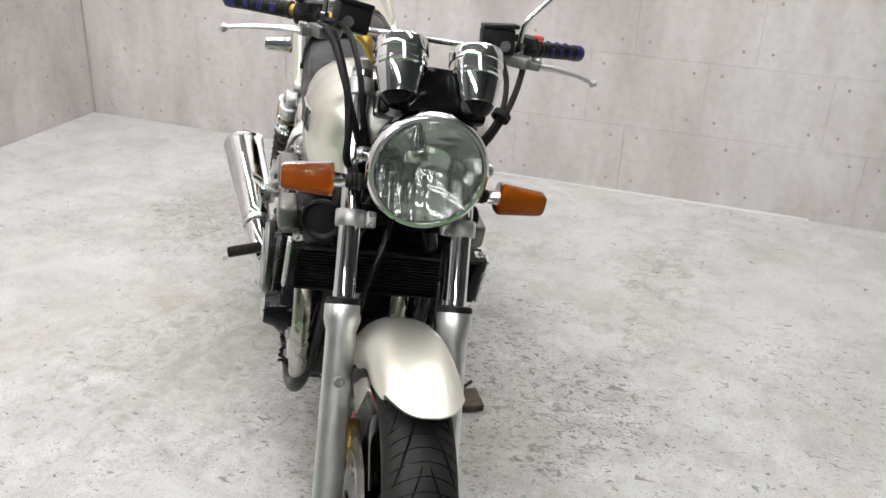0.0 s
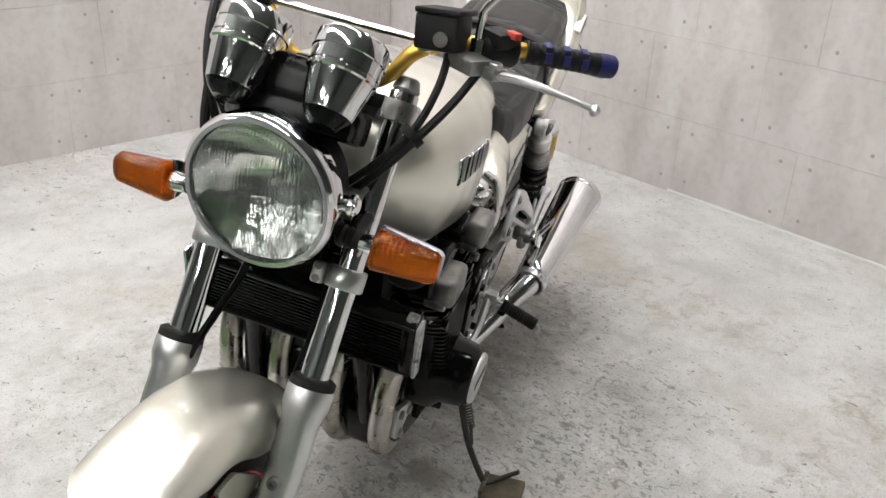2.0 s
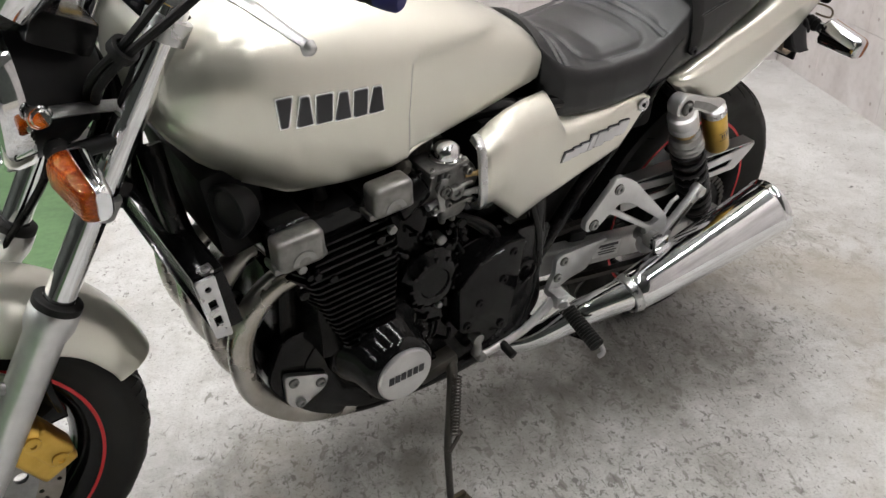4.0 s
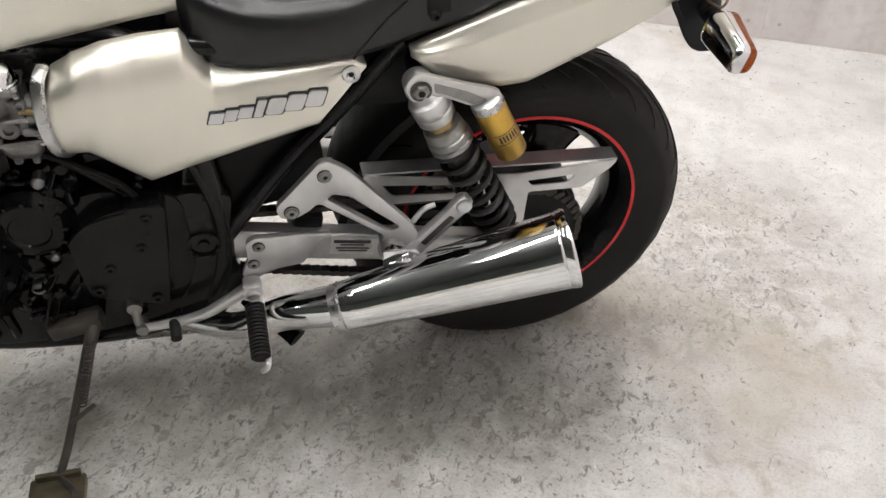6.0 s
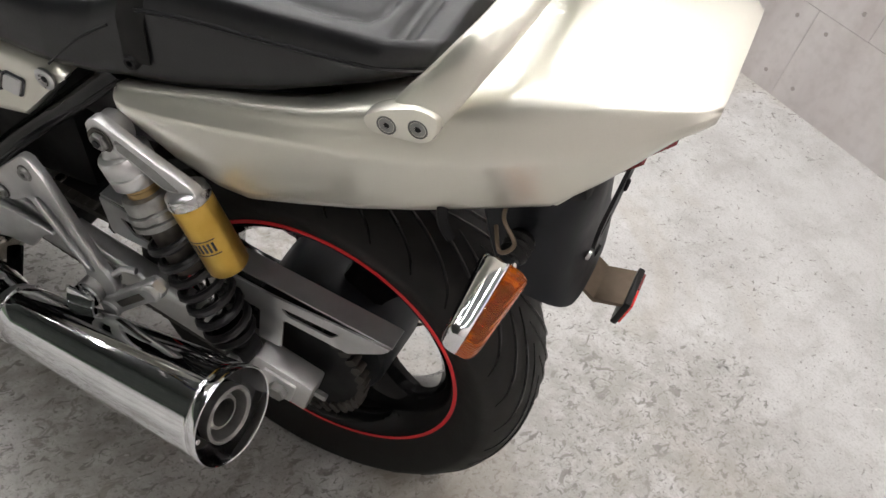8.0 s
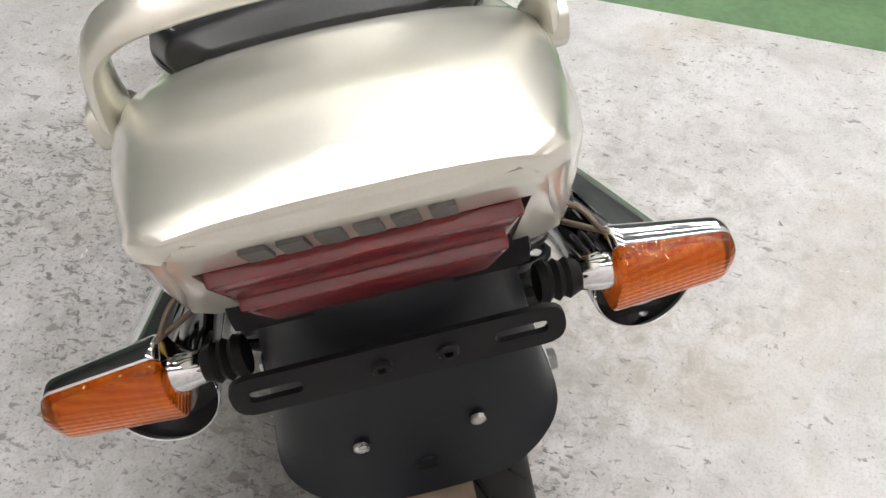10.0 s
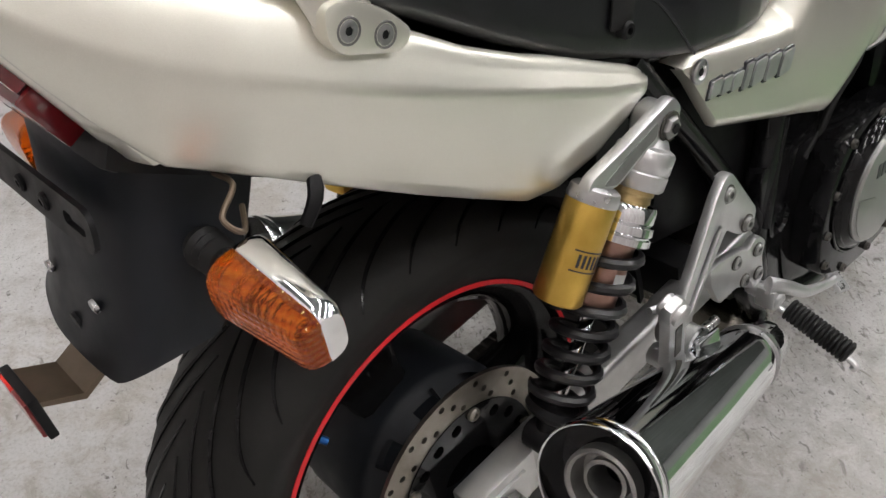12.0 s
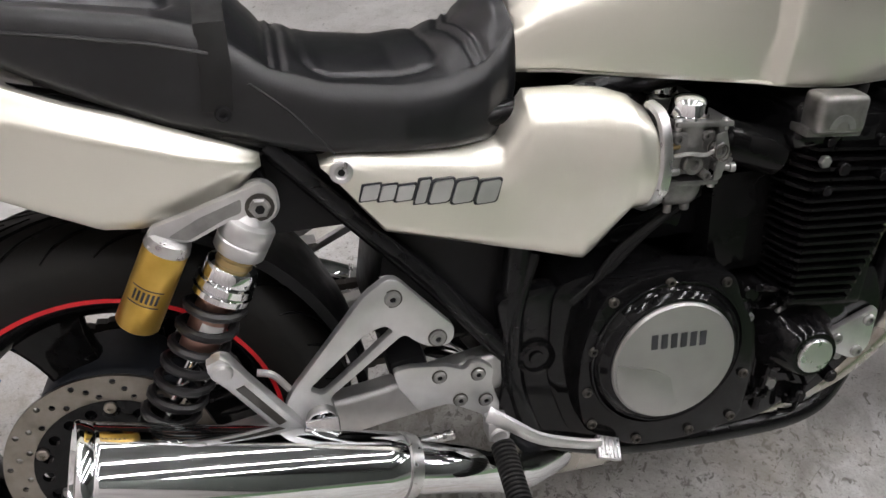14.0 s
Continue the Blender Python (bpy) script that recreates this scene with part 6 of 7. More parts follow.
# carburettors
def make_carbs():
    for y in (-0.150, -0.052, 0.052, 0.150):
        c = Vector((0.757 + 0.10 * y, y, 0.662))
        s = 1 if y > 0 else -1
        cb = new("carburettor")
        cb.parent = bike
        tagged(cb, label="grey alloy carburettor with a chrome top")
        tilt = pose(c.x, c.y, c.z, 0, 5, 0)

        def piece(name, mat, under, label="", sharp=38):
            bmesh.ops.transform(bm, matrix=tilt, verts=bm.verts)
            return part(name, bm, mat, under, label, sharp=sharp)

        bm = bmesh.new()
        box(bm, (0, 0, 0.004), (0.054, 0.050, 0.056), bev=0.006, seg=3)
        lathe(bm, (0, 0, 0.012), (0, 0, 1), [(0, 0.027), (0.022, 0.027), (0.026, 0.029)], 28)
        rod(bm, (-0.052, 0, -0.004), (0.060, 0, -0.002), 0.023, seg=24)
        box(bm, (0.009, 0, 0.040), (0.074, 0.058, 0.007), bev=0.002)
        box(bm, (0, 0, -0.034), (0.078, 0.056, 0.007), bev=0.002)
        box(bm, (0.038, s * 0.012, 0.020), (0.012, 0.028, 0.042), (0, -14, 0), 0.003)
        body = piece("body", GREY_ALLOY, cb)
        bm = bmesh.new()
        lathe(bm, (-0.002, 0, 0.0435), (0, 0, 1), [(0, 0.0265), (0.003, 0.0265), (0.004, 0.0240), (0.017, 0.0228), (0.023, 0.0185), (0.026, 0.010), (0.0265, 0)], 28)
        piece("chrome_top", CHROME, cb, "chrome diaphragm cover")
        bm = bmesh.new()
        loft(bm, [[Vector((-0.005 + px * w, py * w, z)) for px, py in [(p.x, p.y) for p in rounded([(-0.027, -0.024), (0.027, -0.024), (0.027, 0.024), (-0.027, 0.024)], 0.010, 3)]] for z, w in ((-0.037, 1.0), (-0.050, 0.96), (-0.060, 0.84), (-0.066, 0.66), (-0.068, 0.5))])
        rod(bm, (-0.012, s * 0.006, -0.060), (-0.013, s * 0.006, -0.080), 0.0055)
        rod(bm, (0.008, s * 0.008, -0.060), (0.010, s * 0.008, -0.076), 0.0075, 0.006, 8)
        piece("float_bowl", GREY_ALLOY, cb)
        # screws at the flanges
        for x, z in ((-0.034, -0.038), (0.033, -0.038), (0.038, 0.036), (-0.024, 0.036)):
            bm = bmesh.new()
            lathe(bm, (x, s * 0.022, z - 0.004), (0, 0, 1), [(0, 0), (0, 0.0045), (0.012, 0.0045), (0.014, 0.003), (0.014, 0)], 10)
            piece("screw", ALUM, body)
        # round bosses, hollow stubs and plates on the outer face
        for x, z, r, h in ((-0.002, -0.008, 0.0135, 0.013), (0.026, 0.010, 0.009, 0.020), (-0.026, 0.024, 0.007, 0.012), (0.012, 0.026, 0.0055, 0.008), (0.016, -0.022, 0.006, 0.016)):
            bm = bmesh.new()
            lathe(bm, (x, s * 0.022, z), (0, s, 0), [(0, r), (h - 0.002, r), (h, r * 0.85), (h, r * 0.5), (h - 0.004, r * 0.42), (h - 0.004, 0)], 16)
            piece("boss", GREY_ALLOY, body)
        for x, z, r in ((-0.036, -0.018, 0.0065), (-0.040, 0.014, 0.005), (0.046, -0.014, 0.006)):
            bm = bmesh.new()
            d = -1 if x < 0 else 1
            lathe(bm, (x - d * 0.018, s * 0.026, z), (d, s * 0.25, 0), [(0, r * 0.8), (0.020, r * 0.8), (0.021, r), (0.027, r), (0.028, r * 0.8), (0.028, r * 0.55), (0.014, r * 0.5)], 12)
            piece("pipe_stub", BRASS if z == 0.014 else CAST, body)
        bm = bmesh.new()
        plate(bm, rounded([(0.018, 0.030), (0.032, 0.034), (0.040, 0.010), (0.034, -0.026), (0.024, -0.028), (0.026, 0.0)], 0.004), s * 0.036, s * 0.039)
        piece("throttle_lever", CAST, body)
        bm = bmesh.new()
        coil = [(0.026 + 0.0095 * math.cos(q * 0.9), s * (0.026 + 0.0011 * q), 0.010 + 0.0095 * math.sin(q * 0.9)) for q in range(22)]
        sweep(bm, coil, 0.0011, 5, 2)
        piece("return_spring", DARK_STEEL, body)
        bm = bmesh.new()
        sweep(bm, [(-0.030, s * 0.034, 0.004), (-0.012, s * 0.038, 0.008), (0.010, s * 0.038, 0.006), (0.030, s * 0.040, 0.020)], 0.0028, 8, 5)
        piece("linkage", CAST, body)
        bm = bmesh.new()
        rod(bm, c + Vector((0.045, 0, 0.010)), (0.872, y, 0.640), 0.027, 0.030, 20)
        part("intake_boot", bm, FIN_BLACK, cb)
    for s in (1, -1):
        bm = bmesh.new()
        sweep(bm, [(0.79, s * 0.12, 0.60), (0.72, s * 0.150, 0.575), (0.655, s * 0.152, 0.53), (0.62, s * 0.15, 0.46), (0.61, s * 0.15, 0.38)], 0.0055, 8, 6)
        part("drain_hose", bm, RUBBER, bike, "black drain hose")
        bm = bmesh.new()
        sweep(bm, [(0.80, s * 0.11, 0.59), (0.71, s * 0.140, 0.560), (0.64, s * 0.145, 0.50), (0.60, s * 0.145, 0.47)], 0.008, 8, 6)
        part("drain_hose", bm, RUBBER, bike, "black drain hose")
    bm = bmesh.new()
    lathe(bm, (0.855, 0.130, 0.715), (0, 1, -0.2), [(0, 0.012), (0.02, 0.014), (0.026, 0.014), (0.030, 0.010), (0.034, 0.008), (0.034, 0)], 20)
    part("fuel_tap", bm, DARK_STEEL, bike, "grey alloy fuel tap")


make_carbs()


# oil cooler
def make_cooler():
    oc = new("oil_cooler")
    oc.parent = bike
    tagged(oc, label="black finned oil cooler with silver end brackets")
    turn = 13
    c = Vector((1.176, 0, 0.608))
    m = pose(c.x, c.y, c.z, 0, turn, 0)
    for k in range(12):
        bm = bmesh.new()
        box(bm, (-0.004, 0, -0.042 + k * 0.0076), (0.038, 0.350, 0.0036), bev=0.001)
        bmesh.ops.transform(bm, matrix=m, verts=bm.verts)
        part("fin", bm, FIN_BLACK, oc)
    bm = bmesh.new()
    box(bm, (-0.006, 0, 0), (0.018, 0.340, 0.088), bev=0.003)
    for s in (1, -1):
        box(bm, (0, s * 0.184, 0), (0.044, 0.022, 0.102), bev=0.006)
    box(bm, (0, 0, 0.052), (0.044, 0.385, 0.008), bev=0.002)
    box(bm, (0, 0, -0.050), (0.044, 0.385, 0.006), bev=0.002)
    bmesh.ops.transform(bm, matrix=m, verts=bm.verts)
    part("core", bm, BLACK_GLOSS, oc)
    for s in (1, -1):
        bm = bmesh.new()
        out = rounded([(-0.006, 0.056), (0.022, 0.056), (0.024, -0.050), (0.000, -0.056)], 0.004)
        plate(bm, out, s * 0.197, s * 0.202, holes=[circle(0.009, 0.038, 0.005, 10), [(0.016, 0.018), (0.004, 0.018), (0.004, 0.002), (0.016, 0.002)], [(0.017, -0.012), (0.006, -0.012), (0.006, -0.028), (0.017, -0.028)]], place=lambda x, z, y: m @ Vector((x, y, z)))
        plate(bm, rounded([(-0.010, -0.010), (0.008, -0.010), (0.012, 0.0), (0.008, 0.010), (-0.010, 0.010)], 0.003), 0.054, 0.058, place=lambda x, z, y: m @ Vector((x, s * (0.184 + z * 0.9), y)))
        br = part("end_bracket", bm, ALUM, oc, "bright silver end bracket")
        bm = bmesh.new()
        bolt(bm, m @ Vector((0.0, s * 0.186, 0.058)), (0, 0, 1), 0.006, 0.004)
        part("bolt", bm, CAST, br)
    # horns under the headlamp
    for s in (1, -1):
        bm = bmesh.new()
        lathe(bm, (1.205 if s < 0 else 1.130, s * 0.145, 0.715), (1, s * 0.25, 0), [(-0.03, 0), (-0.03, 0.025), (-0.012, 0.036), (0.004, 0.040), (0.008, 0.040), (0.010, 0.036), (0.004, 0.030), (0.006, 0.012), (0.006, 0)], 32)
        part("horn", bm, MATTE, bike, "round black horn")


make_cooler()


# exhaust
def make_exhaust():
    for k, y in enumerate((-0.150, -0.052, 0.052, 0.150)):
        s = 1 if y > 0 else -1
        bm = bmesh.new()
        ex = 1.02
        sweep(bm, [(ex - 0.02, y, 0.585), (ex + 0.05, y, 0.572), (ex + 0.098, y, 0.525), (ex + 0.112, y * 0.98, 0.455), (ex + 0.094, y * 0.95, 0.365), (ex + 0.030, y * 0.88, 0.280), (ex - 0.06, y * 0.74 + s * 0.012, 0.228), (ex - 0.20, y * 0.6 + s * 0.02, 0.190), (0.66, s * 0.085, 0.185)], 0.0205, 16, 6)
        hp = part("header_pipe", bm, STEEL, bike, "heat-tinted steel header pipe")
        bm = bmesh.new()
        lathe(bm, (ex + 0.012, y, 0.580), (1, 0, -0.2), [(0, 0.022), (0, 0.032), (0.010, 0.032), (0.014, 0.028), (0.014, 0.021)], 24)
        part("flange", bm, CHROME, hp)
    bm = bmesh.new()
    box(bm, (0.62, 0, 0.182), (0.16, 0.24, 0.062), bev=0.022, seg=3)
    part("collector", bm, STEEL, bike, "steel exhaust collector")
    for s in (1, -1):
        sil = new("silencer")
        sil.parent = bike
        tagged(sil, label="chrome megaphone silencer")
        A, B = Vector((0.350, s * (0.248 if s > 0 else 0.228), 0.328)), Vector((-0.006, s * 0.279, 0.438))
        d = (B - A).normalized()
        L = (B - A).length
        bm = bmesh.new()
        sweep(bm, [(0.60, s * 0.105, 0.190), (0.52, s * 0.165, 0.222), (0.43, s * 0.212, 0.290), A + d * 0.01], [0.024, 0.025, 0.030, 0.036], 18, 6)
        part("link_pipe", bm, CHROME, sil, "chrome link pipe")
        bm = bmesh.new()
        lathe(bm, A, d, [(-0.01, 0.033), (0.0, 0.0385), (0.006, 0.0415), (0.030, 0.0430), (L * 0.5, 0.0535), (L - 0.022, 0.0616), (L - 0.0185, 0.0618), (L - 0.0172, 0.0610), (L - 0.0158, 0.0618), (L - 0.010, 0.0630), (L - 0.005, 0.0640), (L - 0.002, 0.0638), (L, 0.0626), (L - 0.001, 0.0612), (L - 0.006, 0.0602), (L - 0.05, 0.0585)], 56)
        part("silencer_body", bm, CHROME, sil, "polished chrome silencer body")
        bm = bmesh.new()
        lathe(bm, A, d, [(L - 0.022, 0.0600), (L - 0.021, 0.042), (L - 0.021, 0.033)], 48)
        end = part("end_plate", bm, BLACK_GLOSS, sil, "black end plate")
        bm = bmesh.new()
        lathe(bm, A, d, [(L - 0.022, 0.037), (L - 0.006, 0.037), (L - 0.004, 0.034), (L - 0.007, 0.031), (L - 0.03, 0.030), (L - 0.03, 0.020)], 40)
        lathe(bm, A, d, [(L - 0.05, 0.022), (L - 0.016, 0.022), (L - 0.015, 0.018), (L - 0.05, 0.0175)], 32)
        part("outlet", bm, OUTLET, end, "steel outlet tube")
        bm = bmesh.new()
        lathe(bm, A, d, [(L - 0.06, 0.03), (L - 0.06, 0.0)], 24)
        part("outlet_core", bm, MATTE, end)
        for a in (0.047, -0.047):
            bm = bmesh.new()
            bolt(bm, A + d * (L - 0.021) + Vector((0.0, a, 0)), d, 0.004, 0.003, 8)
            part("rivet", bm, CHROME, end)
        bm = bmesh.new()
        lathe(bm, A, d, [(-0.014, 0.034), (-0.014, 0.039), (0.002, 0.0425), (0.002, 0.036)], 40)
        part("joint_band", bm, ALUM, sil)
        # hanger bracket on top
        bm = bmesh.new()
        box(bm, (0.262, s * 0.228, 0.392), (0.040, 0.006, 0.050), (s * 12, 0, 0), 0.002)
        part("silencer_bracket", bm, CHROME, sil)


make_exhaust()


# rear suspension
def make_shock(s):
    sh = new("rear_shock")
    sh.parent = bike
    tagged(sh, label="twin-tube rear shock with gold reservoir")
    T, B = Vector((0.228, s * 0.165, 0.676)), Vector((0.060, s * 0.158, 0.368))
    d = (B - T).normalized()
    L = (B - T).length
    bm = bmesh.new()
    rod(bm, T + Vector((0, -s * 0.018, 0)), T + Vector((0, s * 0.014, 0)), 0.022, seg=24)
    lathe(bm, T, d, [(0.010, 0), (0.010, 0.016), (0.022, 0.022), (0.025, 0.0285), (0.028, 0.0300), (0.045, 0.0300), (0.047, 0.0285), (0.049, 0.0300), (0.062, 0.0295), (0.065, 0.027), (0.066, 0.019), (0.080, 0.019)], 28)
    part("top_eye", bm, SATIN, sh, "cast silver top eye")
    bm = bmesh.new()
    bolt(bm, T + Vector((0, s * 0.014, 0)), (0, s, 0), 0.012, 0.008, 6)
    part("bolt", bm, CAST, sh)
    socket(T + Vector((0, s * 0.0165, 0)), (0, s, 0), 0.0125, sh, 0.014)
    bm = bmesh.new()
    lathe(bm, T, d, [(0.064, 0.0215), (0.070, 0.0225), (0.073, 0.0205), (0.082, 0.0225), (0.086, 0.021)], 24)
    part("brass_ring", bm, BRASS, sh)
    bm = bmesh.new()
    lathe(bm, T, d, [(0.078, 0.020), (0.080, 0.029), (0.083, 0.031), (0.096, 0.0315), (0.098, 0.030), (0.100, 0.0335), (0.108, 0.0345), (0.110, 0.032), (0.112, 0.0350), (0.119, 0.0350), (0.121, 0.028)], 30)
    part("preload_collar", bm, CHROME if s < 0 else CAST, sh, "polished preload collar" if s < 0 else "dull grey preload collar")
    bm = bmesh.new()
    lathe(bm, T, d, [(0.11, 0.0225), (0.196, 0.0225), (0.199, 0.018), (0.199, 0.0)], 24)
    part("damper_body", bm, COPPER if s < 0 else DARK_STEEL, sh, "copper-toned damper body" if s < 0 else "dark steel damper body")
    ax, u, v = frame_of(d)
    if s < 0:
        bm = bmesh.new()
        lab = [(k / 8 - 0.5) * 1.2 for k in range(9)]
        out = Vector((0.25, s, 0.15)).normalized()
        out = (out - d * out.dot(d)).normalized()
        tang = d.cross(out)
        loft(bm, [[T + d * h + (out * math.cos(a) + tang * math.sin(a)) * 0.0231 for a in lab] for h in (0.152, 0.174)], cap=False, closed=False)
        part("label", bm, WHITE_LABEL, sh, "white paper sticker")
    bm = bmesh.new()
    rod(bm, T + d * 0.19, T + d * (L - 0.02), 0.0075)
    part("damper_rod", bm, CHROME, sh)
    bm = bmesh.new()
    turns, pts = 7.5, []
    for k in range(int(turns * 14) + 1):
        a = math.tau * k / 14
        h = 0.121 + (L - 0.038 - 0.121) * (k / (turns * 14)) ** 0.92
        rr = 0.0305
        pts.append(T + d * h + (u * math.cos(a) + v * math.sin(a)) * rr)
    sweep(bm, pts, 0.0060, 8, 1)
    part("spring", bm, SPRING, sh, "black coil spring")
    bm = bmesh.new()
    lathe(bm, T, d, [(L - 0.042, 0.0), (L - 0.042, 0.031), (L - 0.035, 0.033), (L - 0.030, 0.030), (L - 0.022, 0.016), (L - 0.005, 0.014), (L - 0.005, 0)], 28)
    rod(bm, B + Vector((0, -s * 0.02, 0)), B + Vector((0, s * 0.02, 0)), 0.018)
    part("lower_mount", bm, MATTE, sh)
    bm = bmesh.new()
    bolt(bm, B + Vector((0, s * 0.018, 0)), (0, s, 0), 0.0125, 0.007, 6)
    part("bolt", bm, ALUM, sh, "bright lower bolt")
    # reservoir and its bridge
    RT, RB = Vector((0.125, s * 0.170, 0.642)), Vector((0.075, s * 0.166, 0.550))
    rd = (RB - RT).normalized()
    rl = (RB - RT).length
    bm = bmesh.new()
    lathe(bm, RT, rd, [(0.0, 0), (0.0, 0.0243), (0.002, 0.0250), (rl - 0.003, 0.0250), (rl, 0.0228), (rl, 0)], 32)
    res = part("reservoir", bm, GOLD, sh, "gold anodised reservoir")
    bm = bmesh.new()
    lathe(bm, RT, rd, [(-0.012, 0), (-0.012, 0.020), (-0.009, 0.0240), (0.002, 0.0258), (0.004, 0.0250)], 32)
    part("reservoir_cap", bm, ALUM, res, "silver reservoir cap")
    bm = bmesh.new()
    lathe(bm, RB, rd, [(0, 0.008), (0.008, 0.008), (0.009, 0)], 12)
    part("valve", bm, MATTE, res)
    outv = Vector((-0.2, s, 0.1))
    outv = (outv - rd * outv.dot(rd)).normalized()
    tg = rd.cross(outv)
    for h0, h1, a0, a1 in ((0.046, 0.0475, -0.75, 0.75), (0.066, 0.0675, -0.75, 0.75)):
        bm = bmesh.new()
        aa = [a0 + (a1 - a0) * k / 10 for k in range(11)]
        loft(bm, [[RT + rd * h + (outv * math.cos(a) + tg * math.sin(a)) * 0.0253 for a in aa] for h in (h0, h1)], cap=False, closed=False)
        part("decal_line", bm, BADGE_DARK, res)
    for k in range(6):
        bm = bmesh.new()
        a0 = -0.62 + k * 0.21
        aa = [a0 + 0.12 * j / 3 for j in range(4)]
        loft(bm, [[RT + rd * h + (outv * math.cos(a) + tg * math.sin(a)) * 0.0254 for a in aa] for h in (0.050, 0.063)], cap=False, closed=False)
        part("decal_block", bm, BADGE_DARK, res)
    bm = bmesh.new()
    plate(bm, rounded([(0.250, 0.688), (0.236, 0.705), (0.218, 0.699), (0.158, 0.680), (0.112, 0.668), (0.104, 0.655), (0.150, 0.644), (0.192, 0.662), (0.216, 0.662), (0.240, 0.664)], 0.008, 3), s * 0.166, s * 0.180, bev=0.003)
    part("bridge", bm, SATIN, sh, "cast silver bridge to the reservoir")
    # darker metal plate, a hair proud, painting the shade of a recess
    bm = bmesh.new()
    plate(bm, rounded([(0.210, 0.688), (0.162, 0.672), (0.128, 0.655), (0.148, 0.648), (0.190, 0.667), (0.208, 0.672)], 0.004, 3), s * 0.174, s * 0.1805)
    part("bridge_recess", bm, CAST, sh, "darker plate painting the shade of the bridge's recess")


both_sides(make_shock)


# swingarm, chain, guard, hangers
def make_rear():
    sw = new("swingarm")
    sw.parent = bike
    tagged(sw, label="satin aluminium box swingarm")
    for s in (1, -1):
        bm = bmesh.new()
        P, Q = Vector((0.52, s * 0.115, 0.392)), Vector((0.02, s * 0.128, 0.318))
        d = (Q - P)
        ang = math.degrees(math.atan2(d.z, -d.x))
        box(bm, (P + Q) / 2 + Vector((0.02, 0, -0.010)), (d.length - 0.02, 0.034, 0.056), (0, ang, 0), 0.008, 3)
        part("arm", bm, SWING, sw, "satin aluminium arm")
        bm = bmesh.new()
        box(bm, (0.004, s * 0.138, 0.322), (0.092, 0.036, 0.064), (0, ang, 0), 0.005)
        box(bm, (0.006, s * 0.157, 0.320), (0.050, 0.006, 0.044), (0, ang, 0), 0.002)
        blk = part("axle_block", bm, SATIN, sw, "cast axle adjuster block")
        bm = bmesh.new()
        rod(bm, (0.002, s * 0.155, 0.318), (0.002, s * 0.172, 0.318), 0.015, seg=6)
        part("axle_nut", bm, CAST, blk)
        bm = bmesh.new()
        rod(bm, (-0.040, s * 0.138, 0.316), (-0.060, s * 0.138, 0.314), 0.006, seg=6)
        part("adjuster_bolt", bm, CAST, blk)
    bm = bmesh.new()
    box(bm, (0.39, 0, 0.375), (0.05, 0.24, 0.07), (0, -8, 0), 0.01)
    part("cross_member", bm, MATTE, sw)
    bm = bmesh.new()
    box(bm, (0.318, 0.1405, 0.357), (0.074, 0.002, 0.036), (0, -8, 0), 0.0)
    part("sticker", bm, WHITE_LABEL, sw, "pale warning sticker")
    for dz, w_ in ((0.010, 0.062), (0.003, 0.040), (-0.004, 0.056), (-0.010, 0.048)):
        bm = bmesh.new()
        box(bm, (0.318, 0.1418, 0.357 + dz), (w_, 0.0006, 0.0065 if dz > 0.005 else 0.0028), (0, -8, 0), 0.0)
        part("sticker_line", bm, BADGE_DARK, sw, "dark printed line")
    # sprocket and chain
    bm = bmesh.new()
    teeth = []
    n = 40
    for k in range(n * 2):
        a = math.tau * k / (n * 2)
        r = 0.098 if k % 2 else 0.090
        teeth.append((r * math.cos(a), 0.315 + r * math.sin(a)))
    plate(bm, teeth, 0.098, 0.104)
    part("rear_sprocket", bm, MATTE, rear, "dark oily rear sprocket")
    ch = new("drive_chain")
    ch.parent = bike
    tagged(ch, label="oily dark drive chain")
    top = [Vector((0.0 + (0.655) * f, 0.101, 0.412 + 0.004 * f)) for f in [k / 40 for k in range(41)]]
    low = [Vector((0.0 + (0.655) * f, 0.101, 0.218 + 0.115 * f - 0.014 * math.sin(math.pi * f))) for f in [k / 40 for k in range(41)]]
    link = bmesh.new()
    plate(link, rounded([(-0.0095, -0.0055), (0.0095, -0.0055), (0.0095, 0.0055), (-0.0095, 0.0055)], 0.005, 3), -0.008, 0.008)
    lk = part("chain_link", link, DARK_STEEL, ch, smooth=False)
    lk.location = top[0]
    for p in top[1:] + low:
        o = new("chain_link", lk.data)
        o.parent = ch
        o.location = p
    arcs = [Vector((-0.097 * math.sin(a), 0.101, 0.315 + 0.097 * math.cos(a))) for a in [math.pi * k / 18 for k in range(1, 18)]]
    for p in arcs:
        o = new("chain_link", lk.data)
        o.parent = ch
        o.location = p
        o.rotation_euler = (0, -math.atan2(p.x, p.z - 0.315), 0)
    # chain guard with slots
    bm = bmesh.new()
    out = rounded([(0.300, 0.492), (0.16, 0.476), (0.04, 0.472), (-0.130, 0.486), (-0.120, 0.470), (-0.075, 0.432), (0.02, 0.432), (0.02, 0.365), (0.055, 0.365), (0.055, 0.430), (0.285, 0.430)], 0.005, 2)
    plate(bm, out, 0.1265, 0.1295, holes=[rounded([(0.27, 0.470), (0.13, 0.458), (0.15, 0.444), (0.25, 0.446)], 0.004, 2), rounded([(0.025, 0.456), (-0.060, 0.462), (-0.048, 0.446), (0.015, 0.444)], 0.004, 2)])
    plate(bm, [(0.300, 0.126), (-0.130, 0.126), (-0.130, 0.094), (0.300, 0.094)], 0, 0.003, place=lambda x, y, z: Vector((x, y, interp(x, [-0.13, 0.04, 0.16, 0.30], [0.486, 0.473, 0.477, 0.492]) + z - 0.002)))
